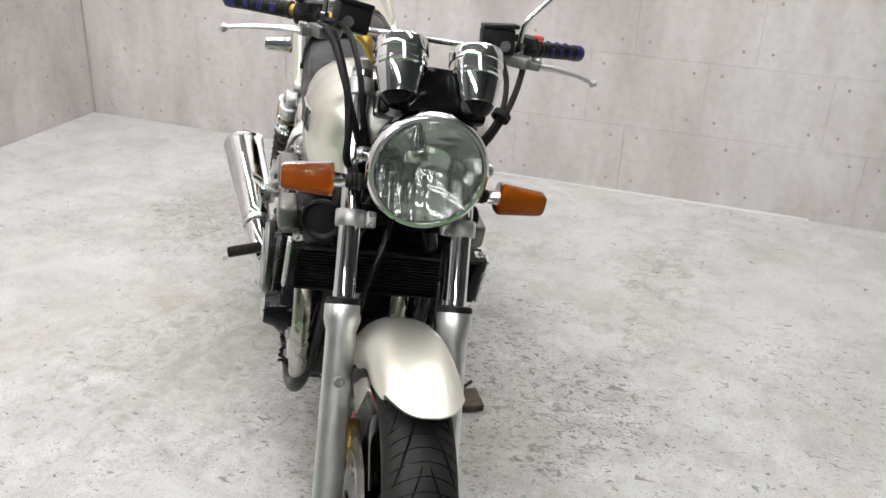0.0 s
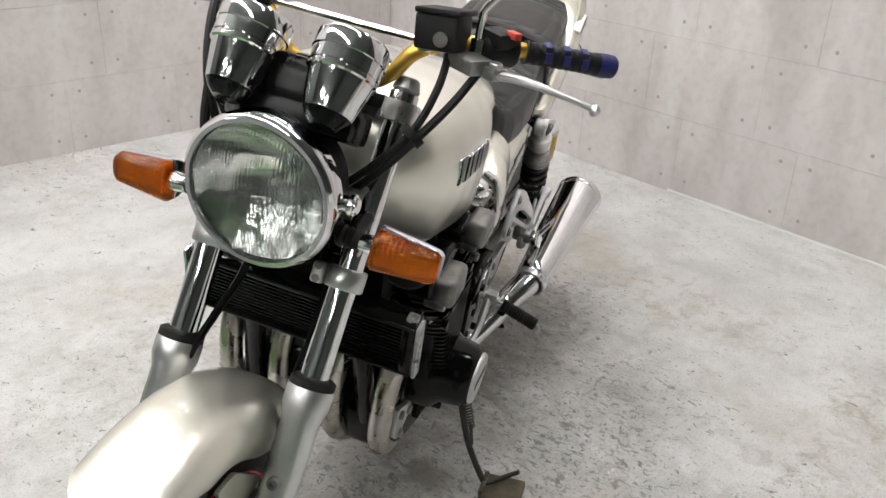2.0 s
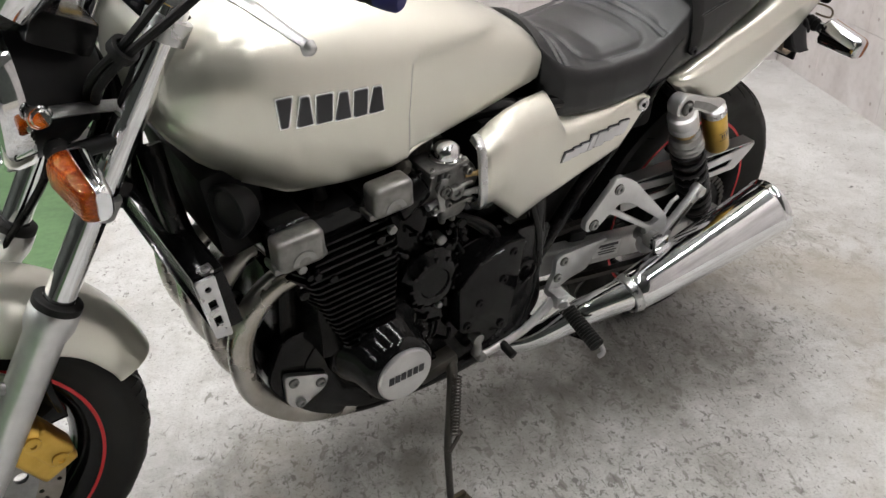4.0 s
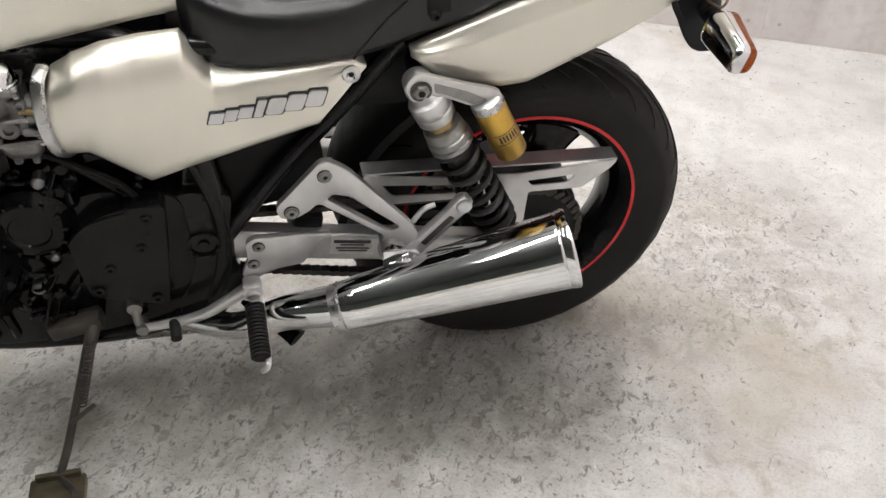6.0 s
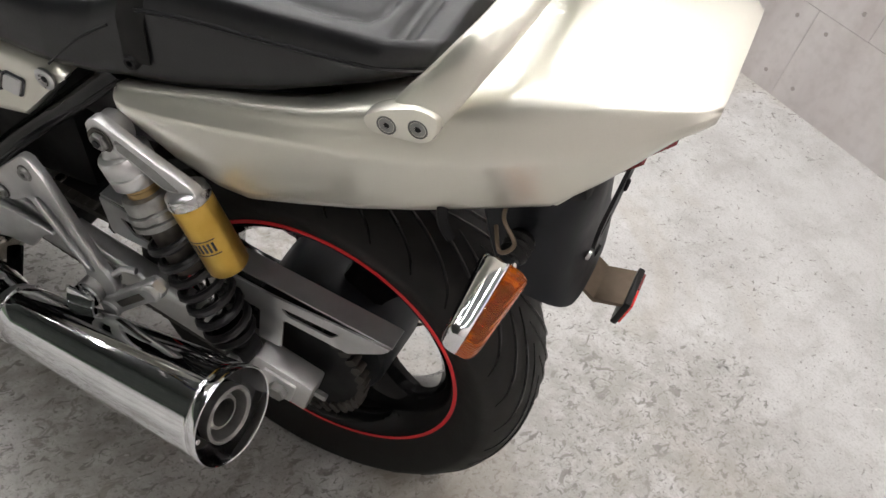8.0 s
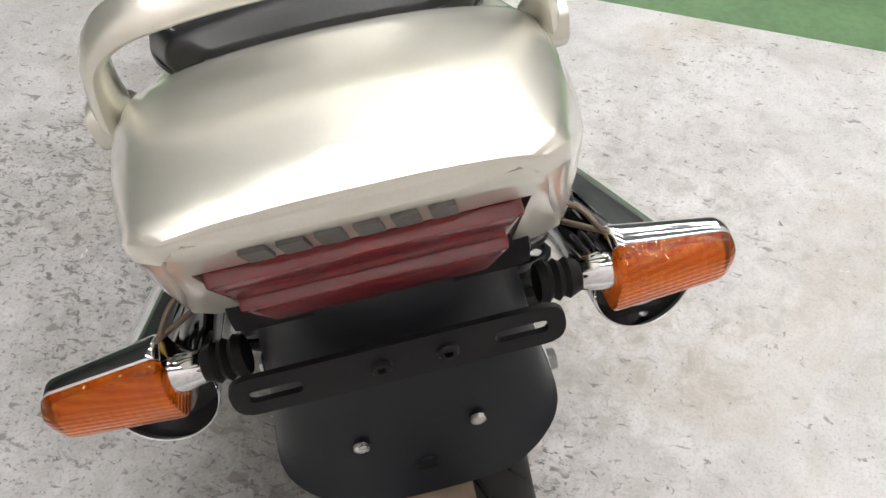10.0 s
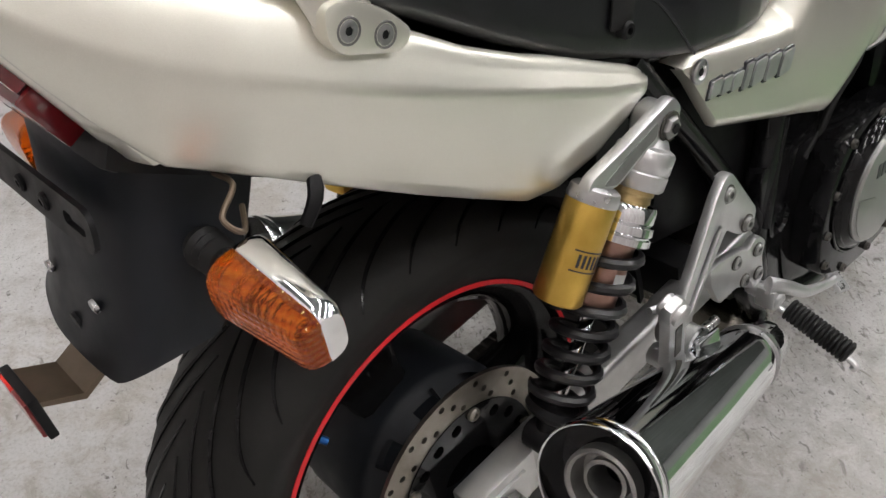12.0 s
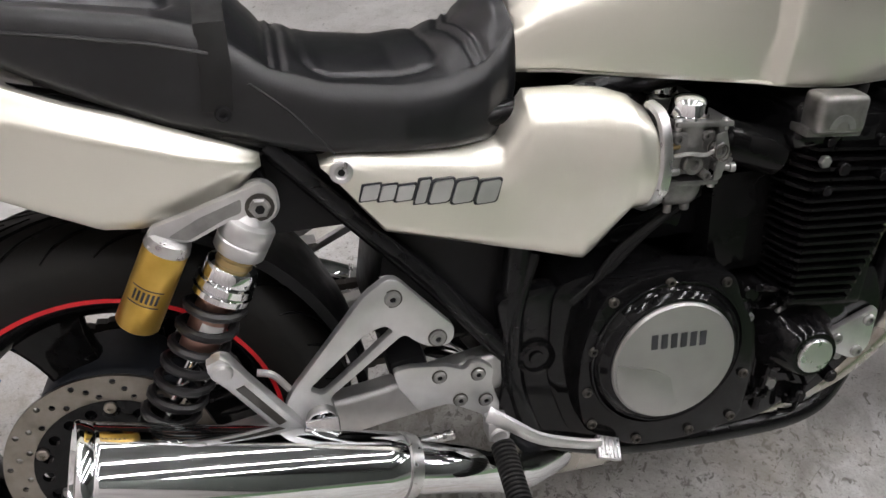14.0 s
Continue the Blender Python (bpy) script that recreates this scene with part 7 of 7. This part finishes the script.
    part("chain_guard", bm, SATIN, bike, "brushed aluminium slotted chain guard")
    # rear brake caliper
    bm = bmesh.new()
    box(bm, (0.085, -0.105, 0.245), (0.11, 0.055, 0.055), (0, 25, 0), 0.012, 3)
    part("rear_caliper", bm, BLACK_GLOSS, bike, "black rear brake caliper")
    bm = bmesh.new()
    rod(bm, (0.10, -0.12, 0.262), (0.44, -0.135, 0.285), 0.007)
    part("torque_arm", bm, ALUM, bike)
    # tyre valve with a blue cap
    bm = bmesh.new()
    rod(bm, (-0.145, -0.02, 0.44), (-0.128, -0.035, 0.425), 0.0045)
    part("valve_cap", bm, BLUE_CAP, rear, "blue valve cap")
    for s in (1, -1):
        # passenger peg hanger: upper plate, two arms, foot
        hg = new("footrest_hanger")
        hg.parent = bike
        tagged(hg, label="polished triangular aluminium footrest hanger")
        bm = bmesh.new()
        out = [(0.372, 0.558), (0.440, 0.478), (0.434, 0.456), (0.408, 0.455), (0.388, 0.468), (0.376, 0.481), (0.274, 0.422), (0.286, 0.386), (0.274, 0.360), (0.246, 0.362), (0.230, 0.392), (0.222, 0.428), (0.236, 0.452), (0.330, 0.547), (0.358, 0.560)]
        hole1 = rounded([(0.352, 0.498), (0.362, 0.488), (0.268, 0.430), (0.252, 0.444), (0.328, 0.496)], [0.004, 0.004, 0.008, 0.006, 0.006], 3)
        plate(bm, rounded(out, [0.012, 0.010, 0.012, 0.012, 0.012, 0.010, 0.010, 0.012, 0.012, 0.010, 0.012, 0.008, 0.010, 0.012, 0.012], 4), s * 0.160, s * 0.174, holes=[hole1], place=lambda x, z, y: Vector((x, y + s * 0.028 * max(0.0, min(1.0, (0.36 - x) / 0.11)), z)), bev=0.003)
        part("hanger_plate", bm, SATIN, hg)
        for x, z in ((0.364, 0.534), (0.416, 0.469)):
            bm = bmesh.new()
            lathe(bm, (x, s * 0.174, z), (0, s, 0), [(0, 0.0105), (0.002, 0.0105), (0.002, 0.009), (0.006, 0.0085), (0.006, 0.004), (0.003, 0.004), (0.003, 0)], 20)
            part("bolt", bm, CAST, hg, "hex socket bolt")
            socket((x, s * 0.175, z), (0, s, 0), 0.0095, hg)
        bm = bmesh.new()
        rod(bm, (0.262, s * 0.165, 0.400), (0.262, s * 0.212, 0.400), 0.019, seg=24)
        part("silencer_bolt", bm, CAST, hg)
        bm = bmesh.new()
        lathe(bm, (0.262, s * 0.212, 0.400), (0, s, 0), [(0, 0.019), (0.003, 0.019), (0.004, 0.012), (0.010, 0.0115), (0.011, 0.0095), (0.007, 0.006), (0.007, 0)], 20)
        part("bolt", bm, CHROME, hg, "bright domed silencer bolt")
        # folded passenger footrest
        bm = bmesh.new()
        p0_ = Vector((0.232, s * 0.198, 0.388))
        p1_ = Vector((0.162, s * 0.240, 0.522)) if s < 0 else Vector((0.156, s * 0.205, 0.486))
        ax_ = (p1_ - p0_).normalized()
        wx_ = Vector((1, 0, 0)) - ax_ * ax_.x
        wx_.normalize()
        wy_ = ax_.cross(wx_)
        len_ = (p1_ - p0_).length
        loft(bm, [[p0_ + ax_ * (len_ * f) + wx_ * (px_ * w) + wy_ * (py_ * w) for px_, py_ in [(q.x, q.y) for q in rounded([(-0.016, -0.009), (0.016, -0.009), (0.016, 0.009), (-0.016, 0.009)], 0.004, 2)]] for f, w in ((-0.10, 0.80), (-0.06, 0.95), (0.2, 0.86), (0.8, 0.84), (0.95, 0.92), (1.04, 0.85), (1.10, 0.55))])
        rod(bm, p1_ - wy_ * 0.013, p1_ + wy_ * 0.013, 0.0125)
        rod(bm, p0_ + Vector((0, -s * 0.026, -0.004)), p0_ + Vector((0, s * 0.012, -0.004)), 0.014)
        sweep(bm, [(0.196, s * 0.190, 0.474), (0.214, s * 0.192, 0.468), (0.230, s * 0.192, 0.445)], 0.0045, 8, 4)
        # raised dark strips paint a slot's shade on both faces
        for e_ in (1, -1):
            slot_ = bmesh.new()
            loft(slot_, [[p0_ + ax_ * (len_ * f) + wx_ * u + wy_ * (e_ * v) for u, v in ((-0.005, 0.0070), (0.005, 0.0070), (0.005, 0.0086), (-0.005, 0.0086))] for f in (0.22, 0.78)])
            part("peg_slot", slot_, DARK_STEEL, hg, "dark strip painting the shade of a slot along the peg")
        part("passenger_peg", bm, SATIN, hg, "folded passenger footpeg")
        # heel plate and rider peg
        hl = new("heel_plate")
        hl.parent = bike
        tagged(hl, label="polished heel guard plate with bolts")
        bm = bmesh.new()
        out = [(0.358, 0.424), (0.364, 0.397), (0.388, 0.356), (0.428, 0.360), (0.456, 0.343), (0.480, 0.327), (0.498, 0.340), (0.486, 0.379), (0.490, 0.402), (0.475, 0.416), (0.460, 0.418), (0.450, 0.408), (0.427, 0.419), (0.380, 0.426)]
        if s > 0:
            out = [(0.352, 0.412), (0.372, 0.398), (0.386, 0.378), (0.400, 0.352), (0.440, 0.346), (0.466, 0.335), (0.482, 0.322), (0.500, 0.336), (0.488, 0.372), (0.490, 0.404), (0.474, 0.415), (0.455, 0.413), (0.410, 0.415)]
        plate(bm, rounded(out, 0.007, 3), s * 0.154, s * 0.166, bev=0.003)
        part("plate", bm, SATIN, hl)
        for x, z in ((0.417, 0.405), (0.468, 0.399), (0.443, 0.364), (0.477, 0.357)) if s < 0 else ((0.470, 0.397), (0.480, 0.361)):
            bm = bmesh.new()
            bolt(bm, (x, s * 0.166, z), (0, s, 0), 0.0085, 0.005, 14)
            part("bolt", bm, CAST, hl)
            socket((x, s * 0.167, z), (0, s, 0), 0.0078, hl)
        pg = new("footrest")
        pg.parent = bike
        tagged(pg, label="ribbed black rubber footrest on a steel hinge")
        r0, r1 = Vector((0.486, s * 0.172, 0.328)), Vector((0.482, s * 0.306, 0.286))
        dd = (r1 - r0).normalized()
        bm = bmesh.new()
        rod(bm, r0 - Vector((0, s * 0.02, 0)), r0 + dd * 0.03, 0.012)
        box(bm, r0 + dd * 0.012, (0.030, 0.028, 0.030), bev=0.005)
        off = Vector((-0.013, 0, -0.008)) if s > 0 else Vector((0.002, 0, -0.013))
        sweep(bm, [r0 + dd * 0.01 + off * 0.8, r0 + dd * 0.08 + off, r1 + off * 0.8, r1 + dd * 0.002 + Vector((0, 0, -0.020))], 0.0046, 8, 5)
        part("hinge", bm, SATIN, pg, "steel footrest hinge")
        bm = bmesh.new()
        prof = [(0.042, 0)]
        for k in range(15):
            h = 0.042 + k * 0.0062
            prof += [(h, 0.0132), (h + 0.0016, 0.0156), (h + 0.0044, 0.0156), (h + 0.0060, 0.0132)]
        prof += [(0.136, 0.012), (0.136, 0)]
        lathe(bm, r0, dd, prof, 18)
        part("rubber", bm, RUBBER, pg, "ribbed rubber sleeve")
    # brake pedal, right
    bm = bmesh.new()
    sweep(bm, [(0.474, -0.185, 0.346), (0.50, -0.200, 0.335), (0.54, -0.208, 0.309), (0.603, -0.210, 0.287), (0.622, -0.210, 0.284)], [0.013, 0.010, 0.009, 0.008, 0.008], 10, 6, flat=0.7, up=(0, 1, 0))
    ped = part("brake_pedal", bm, SATIN, bike, "polished brake pedal")
    bm = bmesh.new()
    box(bm, (0.632, -0.212, 0.274), (0.036, 0.032, 0.008), (34, 22, 0), 0.003)
    pad = part("pedal_pad", bm, SATIN, ped, "ribbed pedal pad")
    m = pose(0.632, -0.212, 0.274, 34, 22, 0)
    for k in range(5):
        bm = bmesh.new()
        box(bm, (-0.013 + k * 0.0065, 0, 0.0045), (0.0030, 0.028, 0.003), bev=0.0008)
        bmesh.ops.transform(bm, matrix=m, verts=bm.verts)
        part("rib", bm, ALUM, pad)
    # gear lever, left
    bm = bmesh.new()
    sweep(bm, [(0.482, 0.176, 0.326), (0.53, 0.180, 0.296), (0.575, 0.180, 0.270), (0.655, 0.176, 0.252), (0.668, 0.176, 0.256)], [0.013, 0.0105, 0.0095, 0.0085, 0.009], 10, 6, flat=0.8, up=(0, 1, 0))
    gl = part("gear_lever", bm, SATIN, bike, "polished gear lever")
    bm = bmesh.new()
    sweep(bm, [(0.668, 0.172, 0.250), (0.671, 0.172, 0.272), (0.672, 0.168, 0.292)], 0.008, 10, 4)
    lathe(bm, (0.672, 0.155, 0.294), (0, 1, 0), [(0, 0), (0, 0.012), (0.020, 0.012), (0.020, 0)], 14)
    rod(bm, (0.666, 0.158, 0.252), (0.666, 0.186, 0.252), 0.010)
    part("gear_link", bm, CAST, gl)
    bm = bmesh.new()
    rod(bm, (0.615, 0.178, 0.262), (0.612, 0.212, 0.254), 0.009)
    part("gear_peg", bm, RUBBER, gl, "black rubber gear peg")
    # side stand
    st = new("side_stand")
    st.parent = bike
    tagged(st, label="dark steel side stand with a spring, on the floor")
    bm = bmesh.new()
    foot = Vector((0.819, 0.316, 0.072))
    sweep(bm, [(0.738, 0.165, 0.272), (0.743, 0.190, 0.258), (0.766, 0.222, 0.200), (0.787, 0.252, 0.143), (0.805, 0.288, 0.098), foot], [0.014, 0.011, 0.0080, 0.0072, 0.0070, 0.0070], 10, 6)
    part("leg", bm, DARK_STEEL, st)
    bm = bmesh.new()
    w = bike.matrix_world.inverted()
    box(bm, (0.820, 0.362, 0.012), (0.086, 0.088, 0.020), (0, 0, 2), 0.005)
    box(bm, (0.820, 0.322, 0.026), (0.070, 0.010, 0.014), (0, 0, 2), 0.003)
    bmesh.ops.transform(bm, matrix=w, verts=bm.verts)
    part("foot_pad", bm, STAND_FOOT, st, "worn brass-coloured stand foot")
    bm = bmesh.new()
    sweep(bm, [foot, foot + Vector((-0.03, 0.04, 0.016)), foot + Vector((-0.035, 0.062, 0.034))], 0.005, 8, 4)
    part("toe", bm, DARK_STEEL, st)
    bm = bmesh.new()
    pts = []
    a, b = Vector((0.742, 0.205, 0.262)), Vector((0.772, 0.252, 0.166))
    dd = (b - a).normalized()
    _, u, v = frame_of(dd)
    for k in range(18 * 8 + 1):
        q = math.tau * k / 8
        pts.append(a + (b - a) * (k / (18 * 8)) + (u * math.cos(q) + v * math.sin(q)) * 0.0075)
    sweep(bm, pts, 0.0018, 5, 1)
    part("spring", bm, DARK_STEEL, st)
    bm = bmesh.new()
    box(bm, (0.765, 0.165, 0.268), (0.085, 0.035, 0.030), (0, 12, 0), 0.008)
    part("stand_bracket", bm, DARK_STEEL, st)
    bm = bmesh.new()
    rod(bm, (0.792, 0.264, 0.140), (0.752, 0.246, 0.158), 0.004)
    part("spring_hook", bm, DARK_STEEL, st)
    # centre stand tab
    bm = bmesh.new()
    sweep(bm, [(0.50, 0.12, 0.235), (0.45, 0.18, 0.225), (0.42, 0.21, 0.222)], [0.012, 0.012, 0.020], 10, 5, flat=0.4)
    part("stand_tab", bm, BLACK_GLOSS, bike)


make_rear()


# rear fender, bracket and reflector
def make_rear_fender():
    rf = new("rear_fender")
    rf.parent = bike
    tagged(rf, label="dark grey plastic rear fender")
    bm = bmesh.new()
    rings = []
    for k in range(21):
        f = k / 20
        z = 0.845 - 0.205 * f
        xc = -0.270 - 0.034 * f + 0.006 * math.sin(math.pi * f)
        half = 0.084 + 0.021 * f
        depth = 0.128 - 0.058 * f
        sec = []
        for j in range(33):
            b = (j / 32 - 0.5) * math.pi
            y = half * math.copysign(abs(math.sin(b)) ** 0.75, b)
            x = xc + depth * (1 - abs(math.cos(b)) ** 0.45)
            dz = 0.030 * max(0, (abs(y) / half - 0.55) / 0.45) ** 1.2 * f ** 6
            sec.append((x, y, z + dz))
        inner = [(x + 0.004, y * 0.96, zz) for x, y, zz in reversed(sec)]
        rings.append(sec + inner)
    loft(bm, rings)
    shell = part("fender_shell", bm, FENDER, rf)
    for y, z in ((0.041, 0.699), (-0.041, 0.699)):
        bm = bmesh.new()
        lathe(bm, (-0.2915, y, z), (-1, 0, -0.1), [(-0.002, 0.0058), (0.001, 0.0056), (0.0017, 0.004), (0.0017, 0.002), (0.001, 0)], 16)
        part("screw", bm, ALUM, shell, "bright fender screw")
    bm = bmesh.new()
    lathe(bm, (-0.2975, 0.0, 0.668), (-1, 0, -0.1), [(-0.002, 0.008), (0.001, 0.0075), (0.001, 0)], 16)
    part("plug", bm, MATTE, shell)
    # slotted plate bracket
    bm = bmesh.new()
    out = rounded([(-0.105, 0.770), (0.105, 0.770), (0.105, 0.802), (-0.105, 0.802)], 0.015, 5)
    holes = [rounded([(sy * 0.060, 0.781), (sy * 0.094, 0.781), (sy * 0.094, 0.791), (sy * 0.060, 0.791)][:: 1 if sy > 0 else -1], 0.005, 3) for sy in (1, -1)]
    plate(bm, out, -0.292, -0.288, holes=holes, place=lambda y, z, x: Vector((x - 0.10 * (0.79 - z), y, z)))
    brk = part("plate_bracket", bm, MATTE, rf, "black slotted bracket with no plate")
    for y in (-0.03, 0.012):
        bm = bmesh.new()
        bolt(bm, (-0.291, y, 0.786), (-1, 0, 0), 0.007, 0.005)
        part("bolt", bm, MATTE, brk)
    bm = bmesh.new()
    plate(bm, [(-0.286, 0.668), (-0.281, 0.668), (-0.292, 0.634), (-0.318, 0.618), (-0.350, 0.632), (-0.350, 0.637), (-0.318, 0.624), (-0.296, 0.637)], -0.028, 0.028)
    rb = part("reflector_bracket", bm, WALL_BROWN, rf, "bronze metal reflector bracket")
    bm = bmesh.new()
    box(bm, (-0.352, 0, 0.622), (0.008, 0.060, 0.042), (0, -6, 0), 0.002)
    part("reflector_frame", bm, MATTE, rb)
    # this half is painted brighter, for the light the reflector sends back
    bm = bmesh.new()
    box(bm, (-0.357, 0.0140, 0.622), (0.004, 0.0265, 0.036), (0, -6, 0), 0.0015)
    part("reflector", bm, material("lit_red_reflector", (0.62, 0.02, 0.015), 0.2, 0.0, Coat_Weight=0.5), rb, "rear reflector half with its returned light painted in")
    bm = bmesh.new()
    box(bm, (-0.357, -0.0140, 0.622), (0.004, 0.0265, 0.036), (0, -6, 0), 0.0015)
    part("reflector", bm, material("dark_red_reflector", (0.16, 0.008, 0.008), 0.3, 0.0, Coat_Weight=0.4), rb, "dark red half of the rear reflector")
    # inner guard ahead of the tyre
    bm = bmesh.new()
    rings = []
    for k in range(15):
        q = radians(8 + 66 * k / 14)
        sec = [(-0.092, 0.325), (-0.088, 0.338), (-0.05, 0.344), (0, 0.346), (0.05, 0.344), (0.088, 0.338), (0.092, 0.325), (0.087, 0.325), (0.083, 0.334), (0, 0.341), (-0.083, 0.334), (-0.087, 0.325)]
        rings.append([(math.cos(q) * r, y, 0.315 + math.sin(q) * r) for y, r in sec])
    loft(bm, rings)
    part("inner_guard", bm, MATTE, rf, "black inner mudguard over the tyre")
    # wires by the indicators
    for s in (1, -1):
        bm = bmesh.new()
        sweep(bm, [(-0.20, s * 0.10, 0.79), (-0.205, s * 0.135, 0.795), (-0.225, s * 0.150, 0.785), (-0.215, s * 0.155, 0.772), (-0.20, s * 0.13, 0.775)], 0.0022, 8, 6)
        part("wire_hook", bm, WALL_BROWN, rf, "bent wire luggage hook")
        bm = bmesh.new()
        sweep(bm, [(-0.14, s * 0.12, 0.80), (-0.15, s * 0.145, 0.77), (-0.165, s * 0.147, 0.748)], [0.004, 0.006, 0.005], 8, 5, flat=0.6)
        part("hook", bm, MATTE, rf)
    bm = bmesh.new()
    box(bm, (-0.185, 0, 0.800), (0.17, 0.19, 0.045), (0, 26, 0), 0.012)
    part("tail_tray", bm, MATTE, rf, "black tray under the tail")


make_rear_fender()


# ---- ceiling lamps ----
def make_lamp(a, b):
    lamp = new("ceiling_light")
    lamp.matrix_world = ROOM @ Matrix.Translation((b, a, ROOM_H))
    tagged(lamp, label="white ceiling tube light", category="light", group="ceiling lights")
    bm = bmesh.new()
    box(bm, (0, 0, -0.03), (0.10, 1.22, 0.06), bev=0.008)
    part("lamp_body", bm, LAMP_BODY, lamp)
    for x in (-0.03, 0.03):
        bm = bmesh.new()
        rod(bm, (x, -0.59, -0.075), (x, 0.59, -0.075), 0.015)
        part("lamp_tube", bm, TUBE, lamp)
    return lamp


first = make_lamp(0.65, 0.7)
for b_ in (0.7, 1.9, 3.1, 4.3, 5.5, 6.7, 7.9):
    for a_ in ((0.65, 2.00, 3.35) if b_ < 6 else (3.35, 5.45)):
        if (a_, b_) != (0.65, 0.7):
            copy_thing(first, ROOM @ Matrix.Translation((b_, a_, ROOM_H)))


# ---- wall panels and tie holes ----
PW, PH = 0.487, 0.3065
meshes = {}


def panels(wall, length, first_joint):
    holes = bmesh.new()
    row = 0
    z = 0.0
    along_b = wall is wall_b
    while z < ROOM_H - 0.01:
        z1 = min(z + PH, ROOM_H)
        off = first_joint + (0.0 if row % 2 == 0 else 0.308)
        k = math.floor((0 - off) / PW)
        while off + k * PW < length:
            u0, u1 = max(0, off + k * PW), min(length, off + (k + 1) * PW)
            k += 1
            if u1 - u0 < 0.01:
                continue
            key = (round(u1 - u0, 3), round(z1 - z, 3), along_b)
            if key not in meshes:
                bm = bmesh.new()
                w, h = u1 - u0 - 0.0008, z1 - z - 0.0008
                box(bm, (0, 0, 0), (w, 0.012, h) if along_b else (0.012, w, h), bev=0.0009, seg=1)
                p = part("panel", bm, CONCRETE, wall, smooth=False)
                meshes[key] = p.data
            else:
                p = new("panel", meshes[key])
                p.parent = wall
            c = ((u0 + u1) / 2, -0.006, (z + z1) / 2)
            p.location = c if along_b else (c[1], c[0], c[2])
            for u in (u0 + 0.056, u1 - 0.056):
                for hz in (z + 0.060, z + 0.258):
                    if 0.02 < u < length - 0.02 and u1 - u0 > 0.15 and hz < ROOM_H:
                        o = (u, 0.0, hz) if along_b else (0.0, u, hz)
                        d = (0, 1, 0) if along_b else (1, 0, 0)
                        lathe(holes, o, d, [(-0.004, 0.0072), (0.0006, 0.0072), (0.0002, 0.006), (-0.0, 0.0)], 8)
        z, row = z1, row + 1
    part("tie_hole", holes, HOLE, wall, kind="stuff")


panels(wall_a, PANEL_A, 0.303)
panels(wall_b, PANEL_B, 0.25)


# no piece lies deeper than thing, part, sub-part
def depth(ob):
    return 0 if ob.parent is None else 1 + depth(ob.parent)


for ob in list(bpy.data.objects):
    while depth(ob) > 2:
        ob.parent = ob.parent.parent
